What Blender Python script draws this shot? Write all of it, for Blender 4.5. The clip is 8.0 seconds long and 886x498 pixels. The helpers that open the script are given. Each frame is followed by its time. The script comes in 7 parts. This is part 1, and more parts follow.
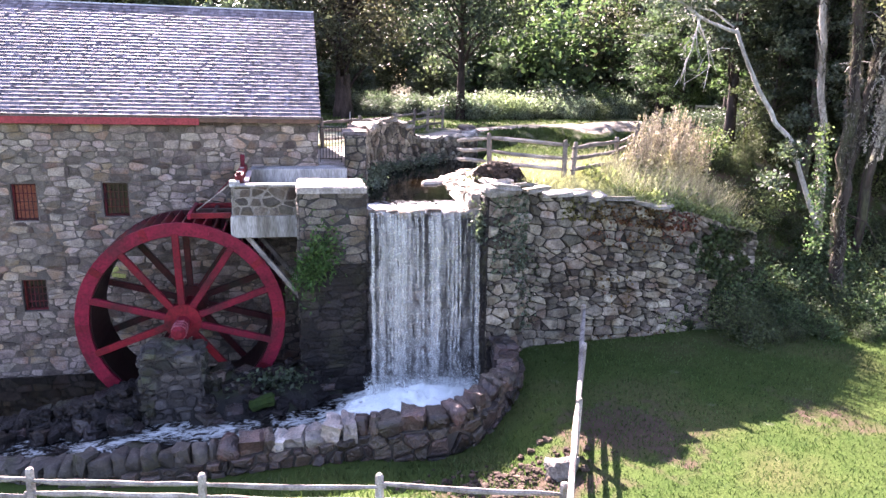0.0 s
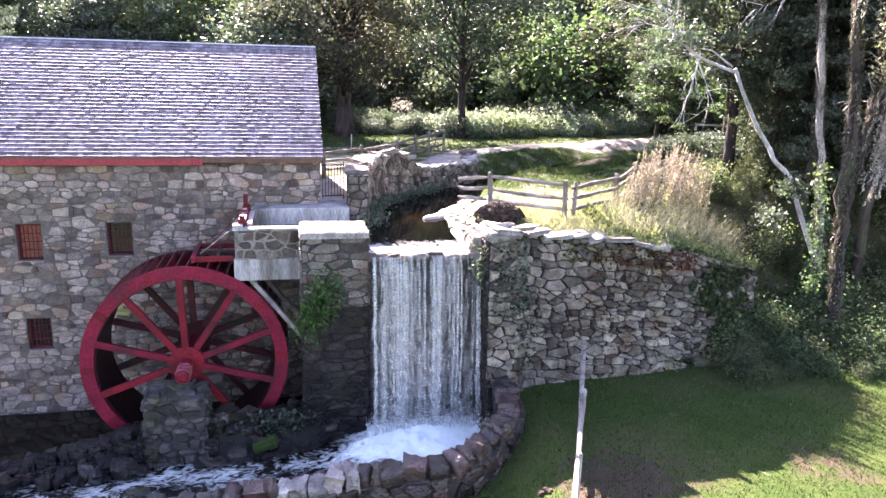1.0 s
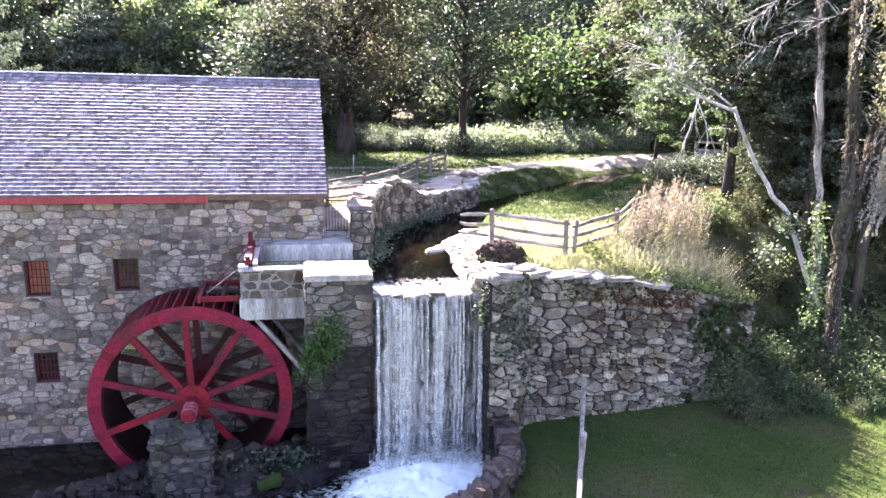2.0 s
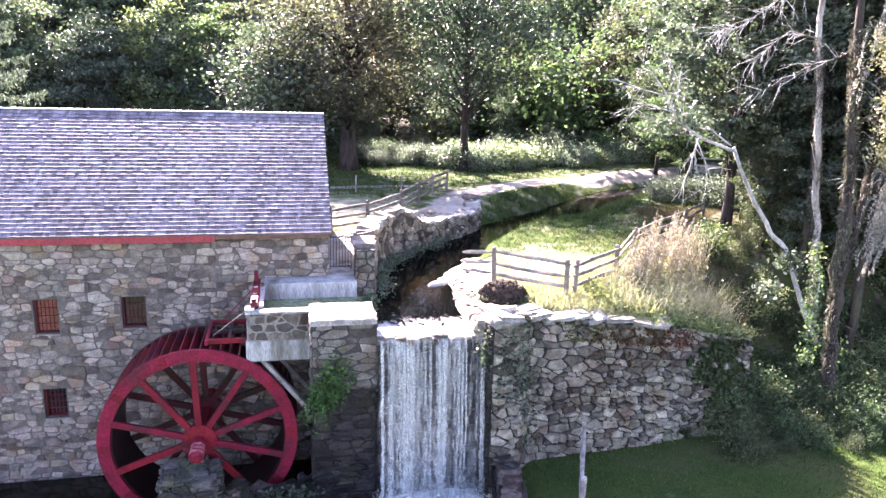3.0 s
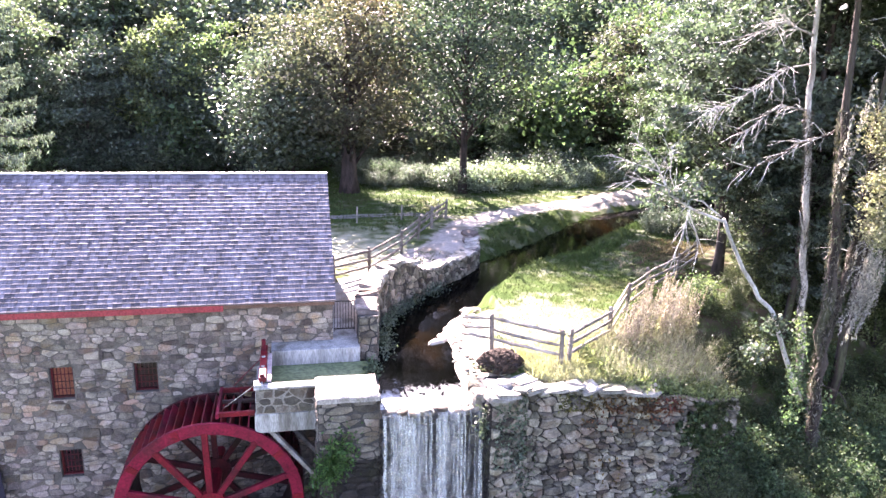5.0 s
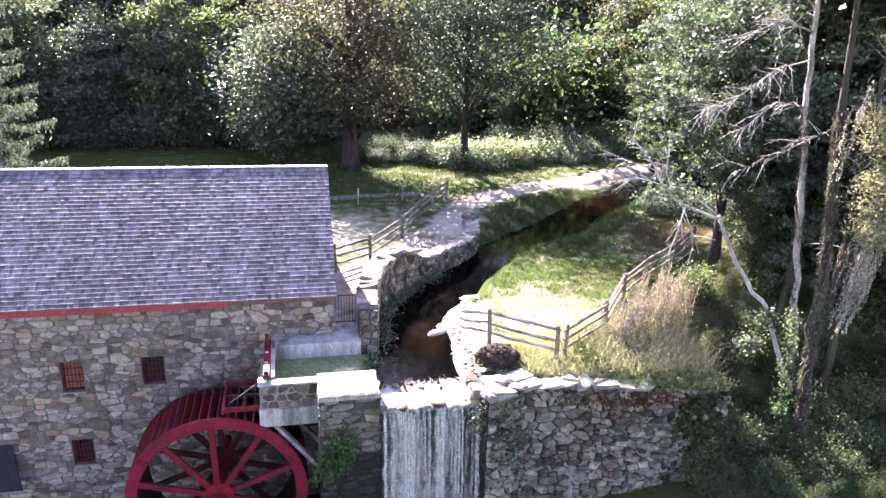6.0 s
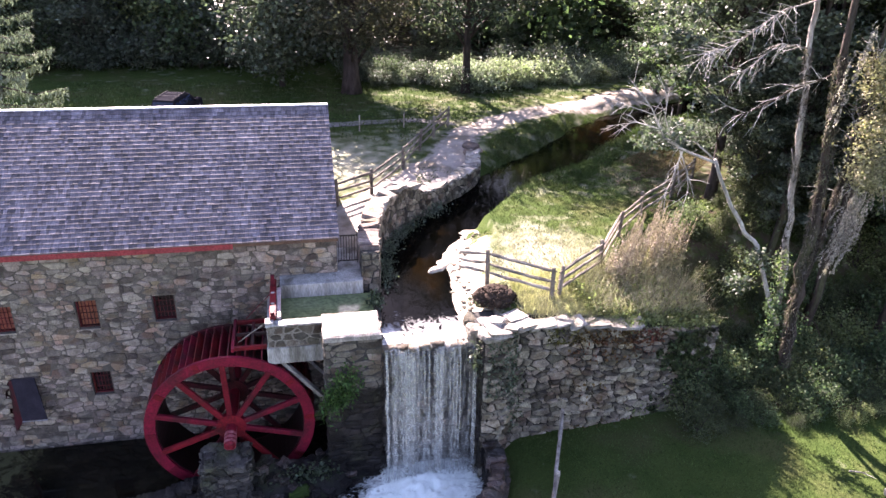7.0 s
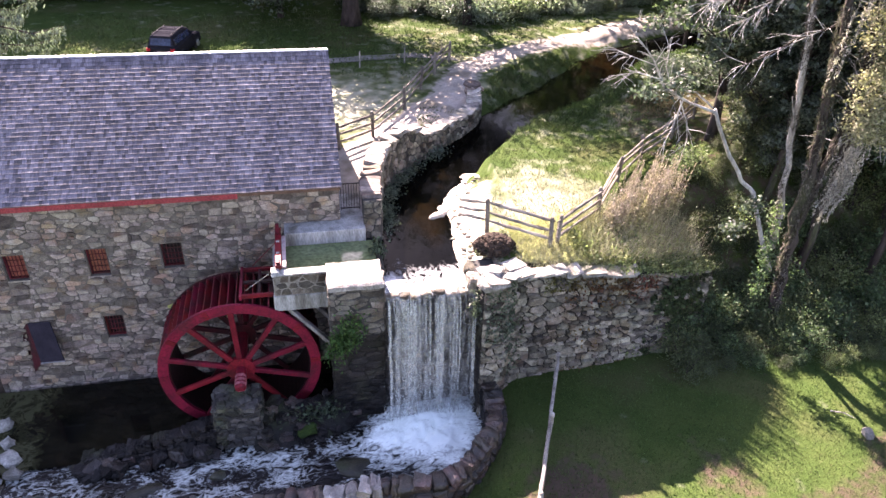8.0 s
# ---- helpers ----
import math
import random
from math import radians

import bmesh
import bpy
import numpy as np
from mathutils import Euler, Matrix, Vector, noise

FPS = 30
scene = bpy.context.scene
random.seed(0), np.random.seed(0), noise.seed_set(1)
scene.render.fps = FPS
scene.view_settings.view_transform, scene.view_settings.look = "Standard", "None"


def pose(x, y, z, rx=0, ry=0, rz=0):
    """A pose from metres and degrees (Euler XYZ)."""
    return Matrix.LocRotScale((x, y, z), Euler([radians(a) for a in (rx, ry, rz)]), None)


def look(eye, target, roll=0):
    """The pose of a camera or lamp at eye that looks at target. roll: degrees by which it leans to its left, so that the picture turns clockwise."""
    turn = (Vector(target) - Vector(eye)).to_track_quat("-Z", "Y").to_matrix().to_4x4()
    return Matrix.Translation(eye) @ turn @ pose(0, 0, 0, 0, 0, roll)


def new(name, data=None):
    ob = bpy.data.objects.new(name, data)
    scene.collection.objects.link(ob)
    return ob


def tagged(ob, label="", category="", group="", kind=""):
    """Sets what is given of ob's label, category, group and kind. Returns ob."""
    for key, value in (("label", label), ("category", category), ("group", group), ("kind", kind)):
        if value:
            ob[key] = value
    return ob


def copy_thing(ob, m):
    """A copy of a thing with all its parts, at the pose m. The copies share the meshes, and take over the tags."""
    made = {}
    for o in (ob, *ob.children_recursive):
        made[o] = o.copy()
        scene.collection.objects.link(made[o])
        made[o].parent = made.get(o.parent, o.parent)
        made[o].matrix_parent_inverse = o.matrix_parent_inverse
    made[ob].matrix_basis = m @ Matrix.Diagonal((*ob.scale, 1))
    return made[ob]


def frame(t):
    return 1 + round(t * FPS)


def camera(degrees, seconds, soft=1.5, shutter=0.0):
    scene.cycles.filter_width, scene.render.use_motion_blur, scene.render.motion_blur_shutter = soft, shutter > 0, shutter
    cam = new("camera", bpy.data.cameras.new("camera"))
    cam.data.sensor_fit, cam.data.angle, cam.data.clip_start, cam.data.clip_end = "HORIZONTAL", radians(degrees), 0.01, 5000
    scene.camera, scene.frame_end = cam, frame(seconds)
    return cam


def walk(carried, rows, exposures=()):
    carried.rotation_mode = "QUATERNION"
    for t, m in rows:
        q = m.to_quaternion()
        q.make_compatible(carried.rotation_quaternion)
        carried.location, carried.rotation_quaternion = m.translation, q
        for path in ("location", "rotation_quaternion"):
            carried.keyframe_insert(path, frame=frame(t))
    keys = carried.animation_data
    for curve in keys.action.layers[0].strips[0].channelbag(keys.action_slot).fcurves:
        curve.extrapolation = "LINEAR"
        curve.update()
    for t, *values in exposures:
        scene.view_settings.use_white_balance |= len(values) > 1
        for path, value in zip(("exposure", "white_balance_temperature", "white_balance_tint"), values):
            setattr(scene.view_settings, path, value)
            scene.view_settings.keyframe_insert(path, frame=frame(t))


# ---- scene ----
cam = camera(62.9, 8.0)
PATH = [
    (0, (1.13, -1.802, 7.67), (1.543, 0.1, 7.21), 1.4),
    (0.5, (1.116, -1.745, 8.281), (1.528, 0.158, 7.822), 1.4),
    (1, (1.092, -1.704, 8.857), (1.504, 0.199, 8.4), 1.4),
    (1.5, (1.035, -1.699, 9.447), (1.448, 0.204, 8.99), 1.5),
    (3, (0.852, -1.68, 11.497), (1.264, 0.219, 11.026), 1.7),
    (3.5, (0.783, -1.697, 12.258), (1.196, 0.201, 11.781), 1.7),
    (4, (0.708, -1.74, 13.033), (1.124, 0.154, 12.542), 1.8),
    (4.5, (0.658, -1.767, 13.824), (1.075, 0.121, 13.312), 1.9),
    (5.8, (0.714, -1.798, 15.725), (1.123, 0.067, 15.128), 2.0),
    (6, (0.76, -1.845, 15.97), (1.164, 0.007, 15.335), 1.9),
    (6.5, (0.789, -1.909, 16.632), (1.185, -0.098, 15.88), 1.9),
    (7, (0.848, -1.939, 17.373), (1.23, -0.182, 16.498), 2.0),
    (7.5, (0.845, -1.971, 18.07), (1.216, -0.275, 17.076), 2.0),
    (8, (0.842, -1.93, 18.509), (1.205, -0.277, 17.443), 2.1),
]
EXPOSURE = [(0, 3.54, 6650, 37), (1.5, 3.75, 6600, 38), (3.5, 3.93, 6500, 38), (4.7, 3.93, 6500, 38), (5.8, 3.7, 6550, 37), (6.5, 3.0, 6650, 36), (8, 3.22, 7000, 36)]
walk(cam, [(t, look(eye, target, roll)) for t, eye, target, roll in PATH], EXPOSURE)

# ---- world, sun ----
SUN_EL, SUN_AZ = radians(36.7), math.atan2(-0.24, 0.97)
SUN = Vector((math.sin(SUN_AZ) * math.cos(SUN_EL), math.cos(SUN_AZ) * math.cos(SUN_EL), math.sin(SUN_EL)))
world = bpy.data.worlds.new("world")
scene.world = world
world.use_nodes = True
wn = world.node_tree
sky = wn.nodes.new("ShaderNodeTexSky")
sky.sky_type, sky.sun_disc = "NISHITA", False
sky.sun_elevation, sky.sun_rotation = SUN_EL, SUN_AZ
wn.links.new(sky.outputs["Color"], wn.nodes["Background"].inputs["Color"])
wn.nodes["Background"].inputs["Strength"].default_value = 0.07
sun = new("sun", bpy.data.lights.new("sun", "SUN"))
sun.data.energy, sun.data.angle, sun.data.color = 5.0, radians(0.5), (1.0, 0.94, 0.84)
sun.matrix_world = look(SUN * 80, (0, 0, 0))


# ---- materials ----
def mat(name, c1, c2, scale=4.0, fine=40.0, rough=0.8, bump=0.3, c3=None, vary=0.0, spec=0.18, metal=0.0, stretch=(1, 1, 1), dist=0.02):
    """Two colours by a coarse noise, a third by a second one, a fine grain that also lifts the surface; vary: how far each piece differs."""
    m = bpy.data.materials.new(name)
    m.use_nodes = True
    n, l = m.node_tree.nodes, m.node_tree.links
    b = n["Principled BSDF"]
    geo = n.new("ShaderNodeNewGeometry")
    mp = n.new("ShaderNodeMapping")
    mp.inputs["Scale"].default_value = stretch
    l.new(geo.outputs["Position"], mp.inputs["Vector"])

    def noise_at(sc, det=5.0):
        t = n.new("ShaderNodeTexNoise")
        t.inputs["Scale"].default_value, t.inputs["Detail"].default_value = sc, det
        l.new(mp.outputs["Vector"], t.inputs["Vector"])
        return t.outputs["Fac"]

    def ramp(fac, lo, hi):
        r = n.new("ShaderNodeMapRange")
        r.inputs["From Min"].default_value, r.inputs["From Max"].default_value = lo, hi
        l.new(fac, r.inputs["Value"])
        return r.outputs["Result"]

    def mixed(fac, a, bb, kind="MIX"):
        x = n.new("ShaderNodeMix")
        x.data_type, x.blend_type = "RGBA", kind
        if isinstance(fac, float):
            x.inputs["Factor"].default_value = fac
        else:
            l.new(fac, x.inputs["Factor"])
        for sock, v in ((x.inputs["A"], a), (x.inputs["B"], bb)):
            if isinstance(v, tuple):
                sock.default_value = (*v, 1)
            else:
                l.new(v, sock)
        return x.outputs["Result"]

    col = mixed(ramp(noise_at(scale), 0.35, 0.65), c1, c2)
    if c3:
        col = mixed(ramp(noise_at(scale * 0.37, 3), 0.52, 0.66), col, c3)
    grain = noise_at(fine, 4)
    if vary:
        info = n.new("ShaderNodeObjectInfo")
        add = n.new("ShaderNodeMath")
        l.new(info.outputs["Random"], add.inputs[0])
        l.new(geo.outputs["Random Per Island"], add.inputs[1])
        fr = n.new("ShaderNodeMath")
        fr.operation = "FRACT"
        l.new(add.outputs[0], fr.inputs[0])
        v = n.new("ShaderNodeMapRange")
        v.inputs["To Min"].default_value, v.inputs["To Max"].default_value = 1 - vary, 1 + vary * 0.7
        l.new(fr.outputs[0], v.inputs["Value"])
        hs = n.new("ShaderNodeHueSaturation")
        l.new(v.outputs["Result"], hs.inputs["Value"])
        h = n.new("ShaderNodeMath")
        h.operation = "MULTIPLY"
        h.inputs[1].default_value = 7.31
        l.new(fr.outputs[0], h.inputs[0])
        h2 = n.new("ShaderNodeMath")
        h2.operation = "FRACT"
        l.new(h.outputs[0], h2.inputs[0])
        h3 = n.new("ShaderNodeMapRange")
        h3.inputs["To Min"].default_value, h3.inputs["To Max"].default_value = 0.5 - vary * 0.035, 0.5 + vary * 0.03
        l.new(h2.outputs[0], h3.inputs["Value"])
        l.new(h3.outputs["Result"], hs.inputs["Hue"])
        l.new(col, hs.inputs["Color"])
        col = hs.outputs["Color"]
    g = n.new("ShaderNodeMapRange")
    g.inputs["From Min"].default_value, g.inputs["From Max"].default_value = 0.28, 0.72
    g.inputs["To Min"].default_value, g.inputs["To Max"].default_value = 0.62, 1.36
    l.new(grain, g.inputs["Value"])
    sc = n.new("ShaderNodeVectorMath")
    sc.operation = "SCALE"
    l.new(col, sc.inputs[0])
    l.new(g.outputs["Result"], sc.inputs["Scale"])
    l.new(sc.outputs["Vector"], b.inputs["Base Color"])
    b.inputs["Roughness"].default_value, b.inputs["Metallic"].default_value = rough, metal
    b.inputs["Specular IOR Level"].default_value = spec
    if bump:
        bp = n.new("ShaderNodeBump")
        bp.inputs["Strength"].default_value, bp.inputs["Distance"].default_value = bump, dist
        l.new(grain, bp.inputs["Height"])
        l.new(bp.outputs["Normal"], b.inputs["Normal"])
    return m


def leaf_mat(name, c1, c2, c3=None, trans=0.45, rough=0.55, vary=0.6, spec=0.22):
    m = mat(name, c1, c2, scale=0.35, fine=9.0, rough=rough, bump=0.0, c3=c3, vary=vary, spec=spec)
    n, l = m.node_tree.nodes, m.node_tree.links
    b, out = n["Principled BSDF"], n["Material Output"]
    src = b.inputs["Base Color"].links[0].from_socket
    tr = n.new("ShaderNodeBsdfTranslucent")
    warm = n.new("ShaderNodeVectorMath")
    warm.operation = "MULTIPLY"
    warm.inputs[1].default_value = (1.0, 1.2, 0.75)
    l.new(src, warm.inputs[0])
    l.new(warm.outputs["Vector"], tr.inputs["Color"])
    mx = n.new("ShaderNodeMixShader")
    mx.inputs["Fac"].default_value = trans
    l.new(b.outputs["BSDF"], mx.inputs[1])
    l.new(tr.outputs["BSDF"], mx.inputs[2])
    l.new(mx.outputs["Shader"], out.inputs["Surface"])
    return m


STONE = mat("fieldstone", (0.295, 0.246, 0.204), (0.162, 0.135, 0.114), 4.4, 26, 0.85, 0.8, (0.235, 0.165, 0.112), 0.66, dist=0.05)
STONE_DAM = mat("dam_stone", (0.25, 0.224, 0.176), (0.105, 0.094, 0.074), 4.2, 22, 0.8, 0.9, (0.13, 0.10, 0.07), 0.72, dist=0.06)
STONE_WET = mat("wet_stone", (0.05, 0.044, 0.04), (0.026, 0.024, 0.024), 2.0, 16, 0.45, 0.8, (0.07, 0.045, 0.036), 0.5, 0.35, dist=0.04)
STONE_PALE = mat("pale_capstone", (0.33, 0.31, 0.28), (0.18, 0.168, 0.15), 3.4, 20, 0.85, 0.7, (0.20, 0.185, 0.15), 0.4, dist=0.04)
STONE_DAMP = mat("damp_stone", (0.19, 0.17, 0.14), (0.09, 0.08, 0.066), 2.8, 22, 0.75, 0.8, (0.10, 0.075, 0.055), 0.6, 0.25, dist=0.05)
MORTAR_MILL = mat("mill_mortar", (0.125, 0.11, 0.093), (0.075, 0.066, 0.056), 3.0, 30, 0.95, 0.5, (0.14, 0.115, 0.09))
MORTAR_PALE = mat("pale_mortar", (0.25, 0.23, 0.20), (0.17, 0.155, 0.135), 4.0, 30, 0.95, 0.5, (0.16, 0.13, 0.10))
ROCK_BLACK = mat("black_rock", (0.024, 0.020, 0.018), (0.012, 0.011, 0.011), 2.0, 14, 0.55, 1.0, (0.03, 0.03, 0.018), 0.6, 0.2, dist=0.06)
ROCK_BROWN = mat("brown_wet_rock", (0.07, 0.047, 0.038), (0.026, 0.021, 0.019), 2.6, 16, 0.30, 0.9, (0.036, 0.03, 0.022), 0.75, 0.5, dist=0.06)
MORTAR_DARK = mat("dark_joint", (0.055, 0.052, 0.048), (0.035, 0.034, 0.032), 3.0, 25, 0.9, 0.5)
DEEP_JOINT = mat("deep_joint", (0.026, 0.023, 0.02), (0.015, 0.014, 0.012), 3.0, 25, 0.95, 0.5)
CONCRETE = mat("concrete", (0.38, 0.37, 0.35), (0.25, 0.25, 0.235), 3.0, 25, 0.85, 0.35, (0.14, 0.13, 0.11), stretch=(1.3, 1, 0.22))
SHINGLE = mat("weathered_shingle", (0.15, 0.134, 0.155), (0.088, 0.079, 0.097), 1.1, 18, 0.6, 0.4, (0.115, 0.10, 0.114), 0.6, 0.3, stretch=(1, 0.3, 0.3))
REDPAINT = mat("red_paint", (0.175, 0.008, 0.018), (0.115, 0.006, 0.013), 2.5, 14, 0.6, 0.3, (0.07, 0.010, 0.013), 0.2, 0.2)
FASCIA = mat("faded_red_board", (0.30, 0.05, 0.055), (0.22, 0.04, 0.045), 2.0, 20, 0.7, 0.2)
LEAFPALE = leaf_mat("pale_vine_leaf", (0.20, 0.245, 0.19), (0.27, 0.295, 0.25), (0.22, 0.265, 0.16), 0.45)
LEAFSHADE = leaf_mat("shade_leaf", (0.04, 0.06, 0.044), (0.062, 0.086, 0.064), (0.072, 0.085, 0.05), 0.42)
REDDARK = mat("dark_red_wood", (0.10, 0.014, 0.016), (0.055, 0.01, 0.012), 2.5, 14, 0.6, 0.3, (0.035, 0.02, 0.018), 0.3)
WOODGREY = mat("weathered_rail", (0.30, 0.27, 0.24), (0.15, 0.13, 0.115), 3.5, 30, 0.85, 0.8, (0.36, 0.33, 0.30), 0.25, stretch=(1, 1, 1))
WOODBROWN = mat("brown_wood", (0.16, 0.10, 0.07), (0.10, 0.06, 0.045), 4.0, 30, 0.8, 0.4, None, 0.2)
BARK = mat("bark", (0.055, 0.043, 0.038), (0.022, 0.018, 0.017), 5.0, 20, 0.95, 0.8, (0.07, 0.055, 0.05), 0.15, stretch=(1, 1, 0.3))
BARKPALE = mat("pale_dead_wood", (0.42, 0.39, 0.35), (0.17, 0.15, 0.13), 5.0, 22, 0.9, 1.0, (0.14, 0.12, 0.10), 0.15, stretch=(1, 1, 0.3), dist=0.05)
BARKRED = mat("reddish_bark", (0.072, 0.056, 0.047), (0.028, 0.022, 0.019), 5.0, 20, 0.95, 1.0, (0.06, 0.062, 0.036), 0.15, stretch=(1, 1, 0.22), dist=0.06)
DEADWOOD = mat("bleached_dead_wood", (0.50, 0.48, 0.45), (0.30, 0.28, 0.255), 5.0, 22, 0.9, 0.9, (0.24, 0.23, 0.21), 0.1, stretch=(1, 1, 0.3), dist=0.04)
DIRT = mat("dark_soil", (0.055, 0.038, 0.028), (0.03, 0.022, 0.017), 6.0, 30, 1.0, 0.8)
GRASSBLADE = leaf_mat("grass_blade", (0.048, 0.08, 0.027), (0.068, 0.10, 0.038), (0.092, 0.108, 0.05), 0.3, 0.8, 0.5, 0.05)
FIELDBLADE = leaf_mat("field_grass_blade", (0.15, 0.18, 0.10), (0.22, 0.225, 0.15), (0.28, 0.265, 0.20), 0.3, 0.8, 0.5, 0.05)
DRYGRASS = leaf_mat("dry_stalk", (0.38, 0.34, 0.26), (0.28, 0.25, 0.19), (0.22, 0.24, 0.13), 0.35)
LEAF = leaf_mat("leaf_mid_green", (0.072, 0.112, 0.058), (0.10, 0.145, 0.075), (0.13, 0.155, 0.07), 0.45)
LEAFDARK = leaf_mat("leaf_dark_green", (0.078, 0.108, 0.072), (0.10, 0.132, 0.09), (0.12, 0.13, 0.09), 0.5)
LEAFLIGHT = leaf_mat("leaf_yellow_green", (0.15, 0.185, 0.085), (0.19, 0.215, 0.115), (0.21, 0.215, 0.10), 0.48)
LEAFGREY = leaf_mat("leaf_grey_green", (0.075, 0.10, 0.074), (0.112, 0.138, 0.106), (0.085, 0.105, 0.06), 0.34, 0.52, 0.6, 0.28)
LEAFRUST = leaf_mat("leaf_russet", (0.082, 0.078, 0.06), (0.075, 0.082, 0.058), (0.115, 0.085, 0.06), 0.5)
LEAFTHICK = leaf_mat("thicket_leaf", (0.05, 0.07, 0.033), (0.082, 0.104, 0.05), (0.088, 0.10, 0.045), 0.38, 0.5, 0.6, 0.3)
SPRUCE = leaf_mat("spruce_needles", (0.11, 0.135, 0.11), (0.16, 0.185, 0.155), None, 0.3)
IVY = leaf_mat("ivy_leaf", (0.035, 0.055, 0.025), (0.055, 0.075, 0.03), (0.07, 0.05, 0.035), 0.25)
PALEBAND = mat("pale_band", (0.5, 0.42, 0.4), (0.4, 0.3, 0.3), 5, 30, 0.6, 0.2)
IRON = mat("black_iron", (0.03, 0.03, 0.03), (0.05, 0.045, 0.04), 8.0, 40, 0.5, 0.2, metal=0.6)
PAVE = mat("path_gravel", (0.36, 0.32, 0.28), (0.25, 0.22, 0.19), 1.6, 30, 0.95, 0.6, (0.18, 0.155, 0.12))
RAILDARK = mat("grey_brown_rail", (0.20, 0.175, 0.15), (0.11, 0.095, 0.082), 3.0, 30, 0.85, 0.6, (0.26, 0.24, 0.21), 0.35)


# ---- building helpers ----
def world_of(o):
    m = o.matrix_basis
    return world_of(o.parent) @ o.matrix_parent_inverse @ m if o.parent else m


def under(ob, parent):
    if parent:
        ob.parent = parent
        ob.matrix_parent_inverse = world_of(parent).inverted()
    return ob


def raw(name, verts, faces, material, parent=None, label="", smooth=False):
    me = bpy.data.meshes.new(name)
    me.from_pydata([tuple(v) for v in verts], [], faces)
    me.materials.append(material)
    if smooth:
        me.shade_smooth()
    ob = under(new(name, me), parent)
    return tagged(ob, label)


def part(name, bm, material, parent, label="", smooth=False):
    me = bpy.data.meshes.new(name)
    bmesh.ops.recalc_face_normals(bm, faces=bm.faces)
    bm.to_mesh(me)
    bm.free()
    me.materials.append(material)
    if smooth:
        me.shade_smooth()
    return tagged(under(new(name, me), parent), label)


def thing(name, at, label, category, group="", kind=""):
    e = new(name)
    e.empty_display_size = 0.2
    e.matrix_basis = Matrix.Translation(at)
    return tagged(e, label, category, group, kind)


def box(x0, x1, y0, y1, z0, z1, bevel=0.0, bm=None, m=None):
    own = bm is None
    b2 = bmesh.new()
    bmesh.ops.create_cube(b2, size=1, matrix=Matrix.Translation(((x0 + x1) / 2, (y0 + y1) / 2, (z0 + z1) / 2)) @ Matrix.Diagonal((x1 - x0, y1 - y0, z1 - z0, 1)))
    if bevel:
        bmesh.ops.bevel(b2, geom=b2.edges[:], offset=bevel, segments=1, affect="EDGES")
    if m is not None:
        bmesh.ops.transform(b2, matrix=m, verts=b2.verts)
    if own:
        return b2
    me = bpy.data.meshes.new("tmp")
    b2.to_mesh(me)
    b2.free()
    bm.from_mesh(me)
    bpy.data.meshes.remove(me)
    return bm


def beam(p, q, w, h, bevel=0.0, up=(0, 0, 1)):
    """A bar of w by h from p to q."""
    p, q = Vector(p), Vector(q)
    d = (q - p)
    x = d.normalized()
    y = Vector(up).cross(x)
    y = y.normalized() if y.length > 1e-4 else Vector((1, 0, 0))
    z = x.cross(y)
    m = Matrix((x, y, z)).transposed().to_4x4()
    m.translation = (p + q) / 2
    return box(-d.length / 2, d.length / 2, -w / 2, w / 2, -h / 2, h / 2, bevel, m=m)


def tube(points, radii, sides=8, rough=0.0, rng=None, squash=1.0):
    """A closed tapering tube through points; rough: uneven rings."""
    rng = rng or random
    pts = [Vector(p) for p in points]
    verts, faces = [], []
    ref = Vector((0.31, 0.17, 0.93))
    for i, p in enumerate(pts):
        t = (pts[min(i + 1, len(pts) - 1)] - pts[max(i - 1, 0)]).normalized()
        r0 = ref if abs(t.dot(ref)) < 0.95 else Vector((1, 0, 0))
        a = t.cross(r0).normalized()
        b = t.cross(a)
        for k in range(sides):
            an = 2 * math.pi * k / sides
            r = radii[i] * (1 + rng.uniform(-rough, rough))
            verts.append(p + a * math.cos(an) * r + b * math.sin(an) * r * squash)
    n = len(pts)
    for i in range(n - 1):
        for k in range(sides):
            k2 = (k + 1) % sides
            faces.append((i * sides + k, i * sides + k2, (i + 1) * sides + k2, (i + 1) * sides + k))
    faces.append(tuple(range(sides))[::-1])
    faces.append(tuple((n - 1) * sides + k for k in range(sides)))
    return verts, faces


def join(pieces):
    V, F = [], []
    for v, f in pieces:
        o = len(V)
        V += list(v)
        F += [tuple(i + o for i in q) for q in f]
    return V, F


def quads(name, V4, material, parent=None, label=""):
    """One mesh of loose quads from an (n, 4, 3) array."""
    n = len(V4)
    me = bpy.data.meshes.new(name)
    me.vertices.add(4 * n)
    me.vertices.foreach_set("co", np.ascontiguousarray(V4, np.float32).ravel())
    me.loops.add(4 * n)
    me.loops.foreach_set("vertex_index", np.arange(4 * n, dtype=np.int32))
    me.polygons.add(n)
    me.polygons.foreach_set("loop_start", np.arange(0, 4 * n, 4, dtype=np.int32))
    me.update(calc_edges=True)
    me.materials.append(material)
    return tagged(under(new(name, me), parent), label)


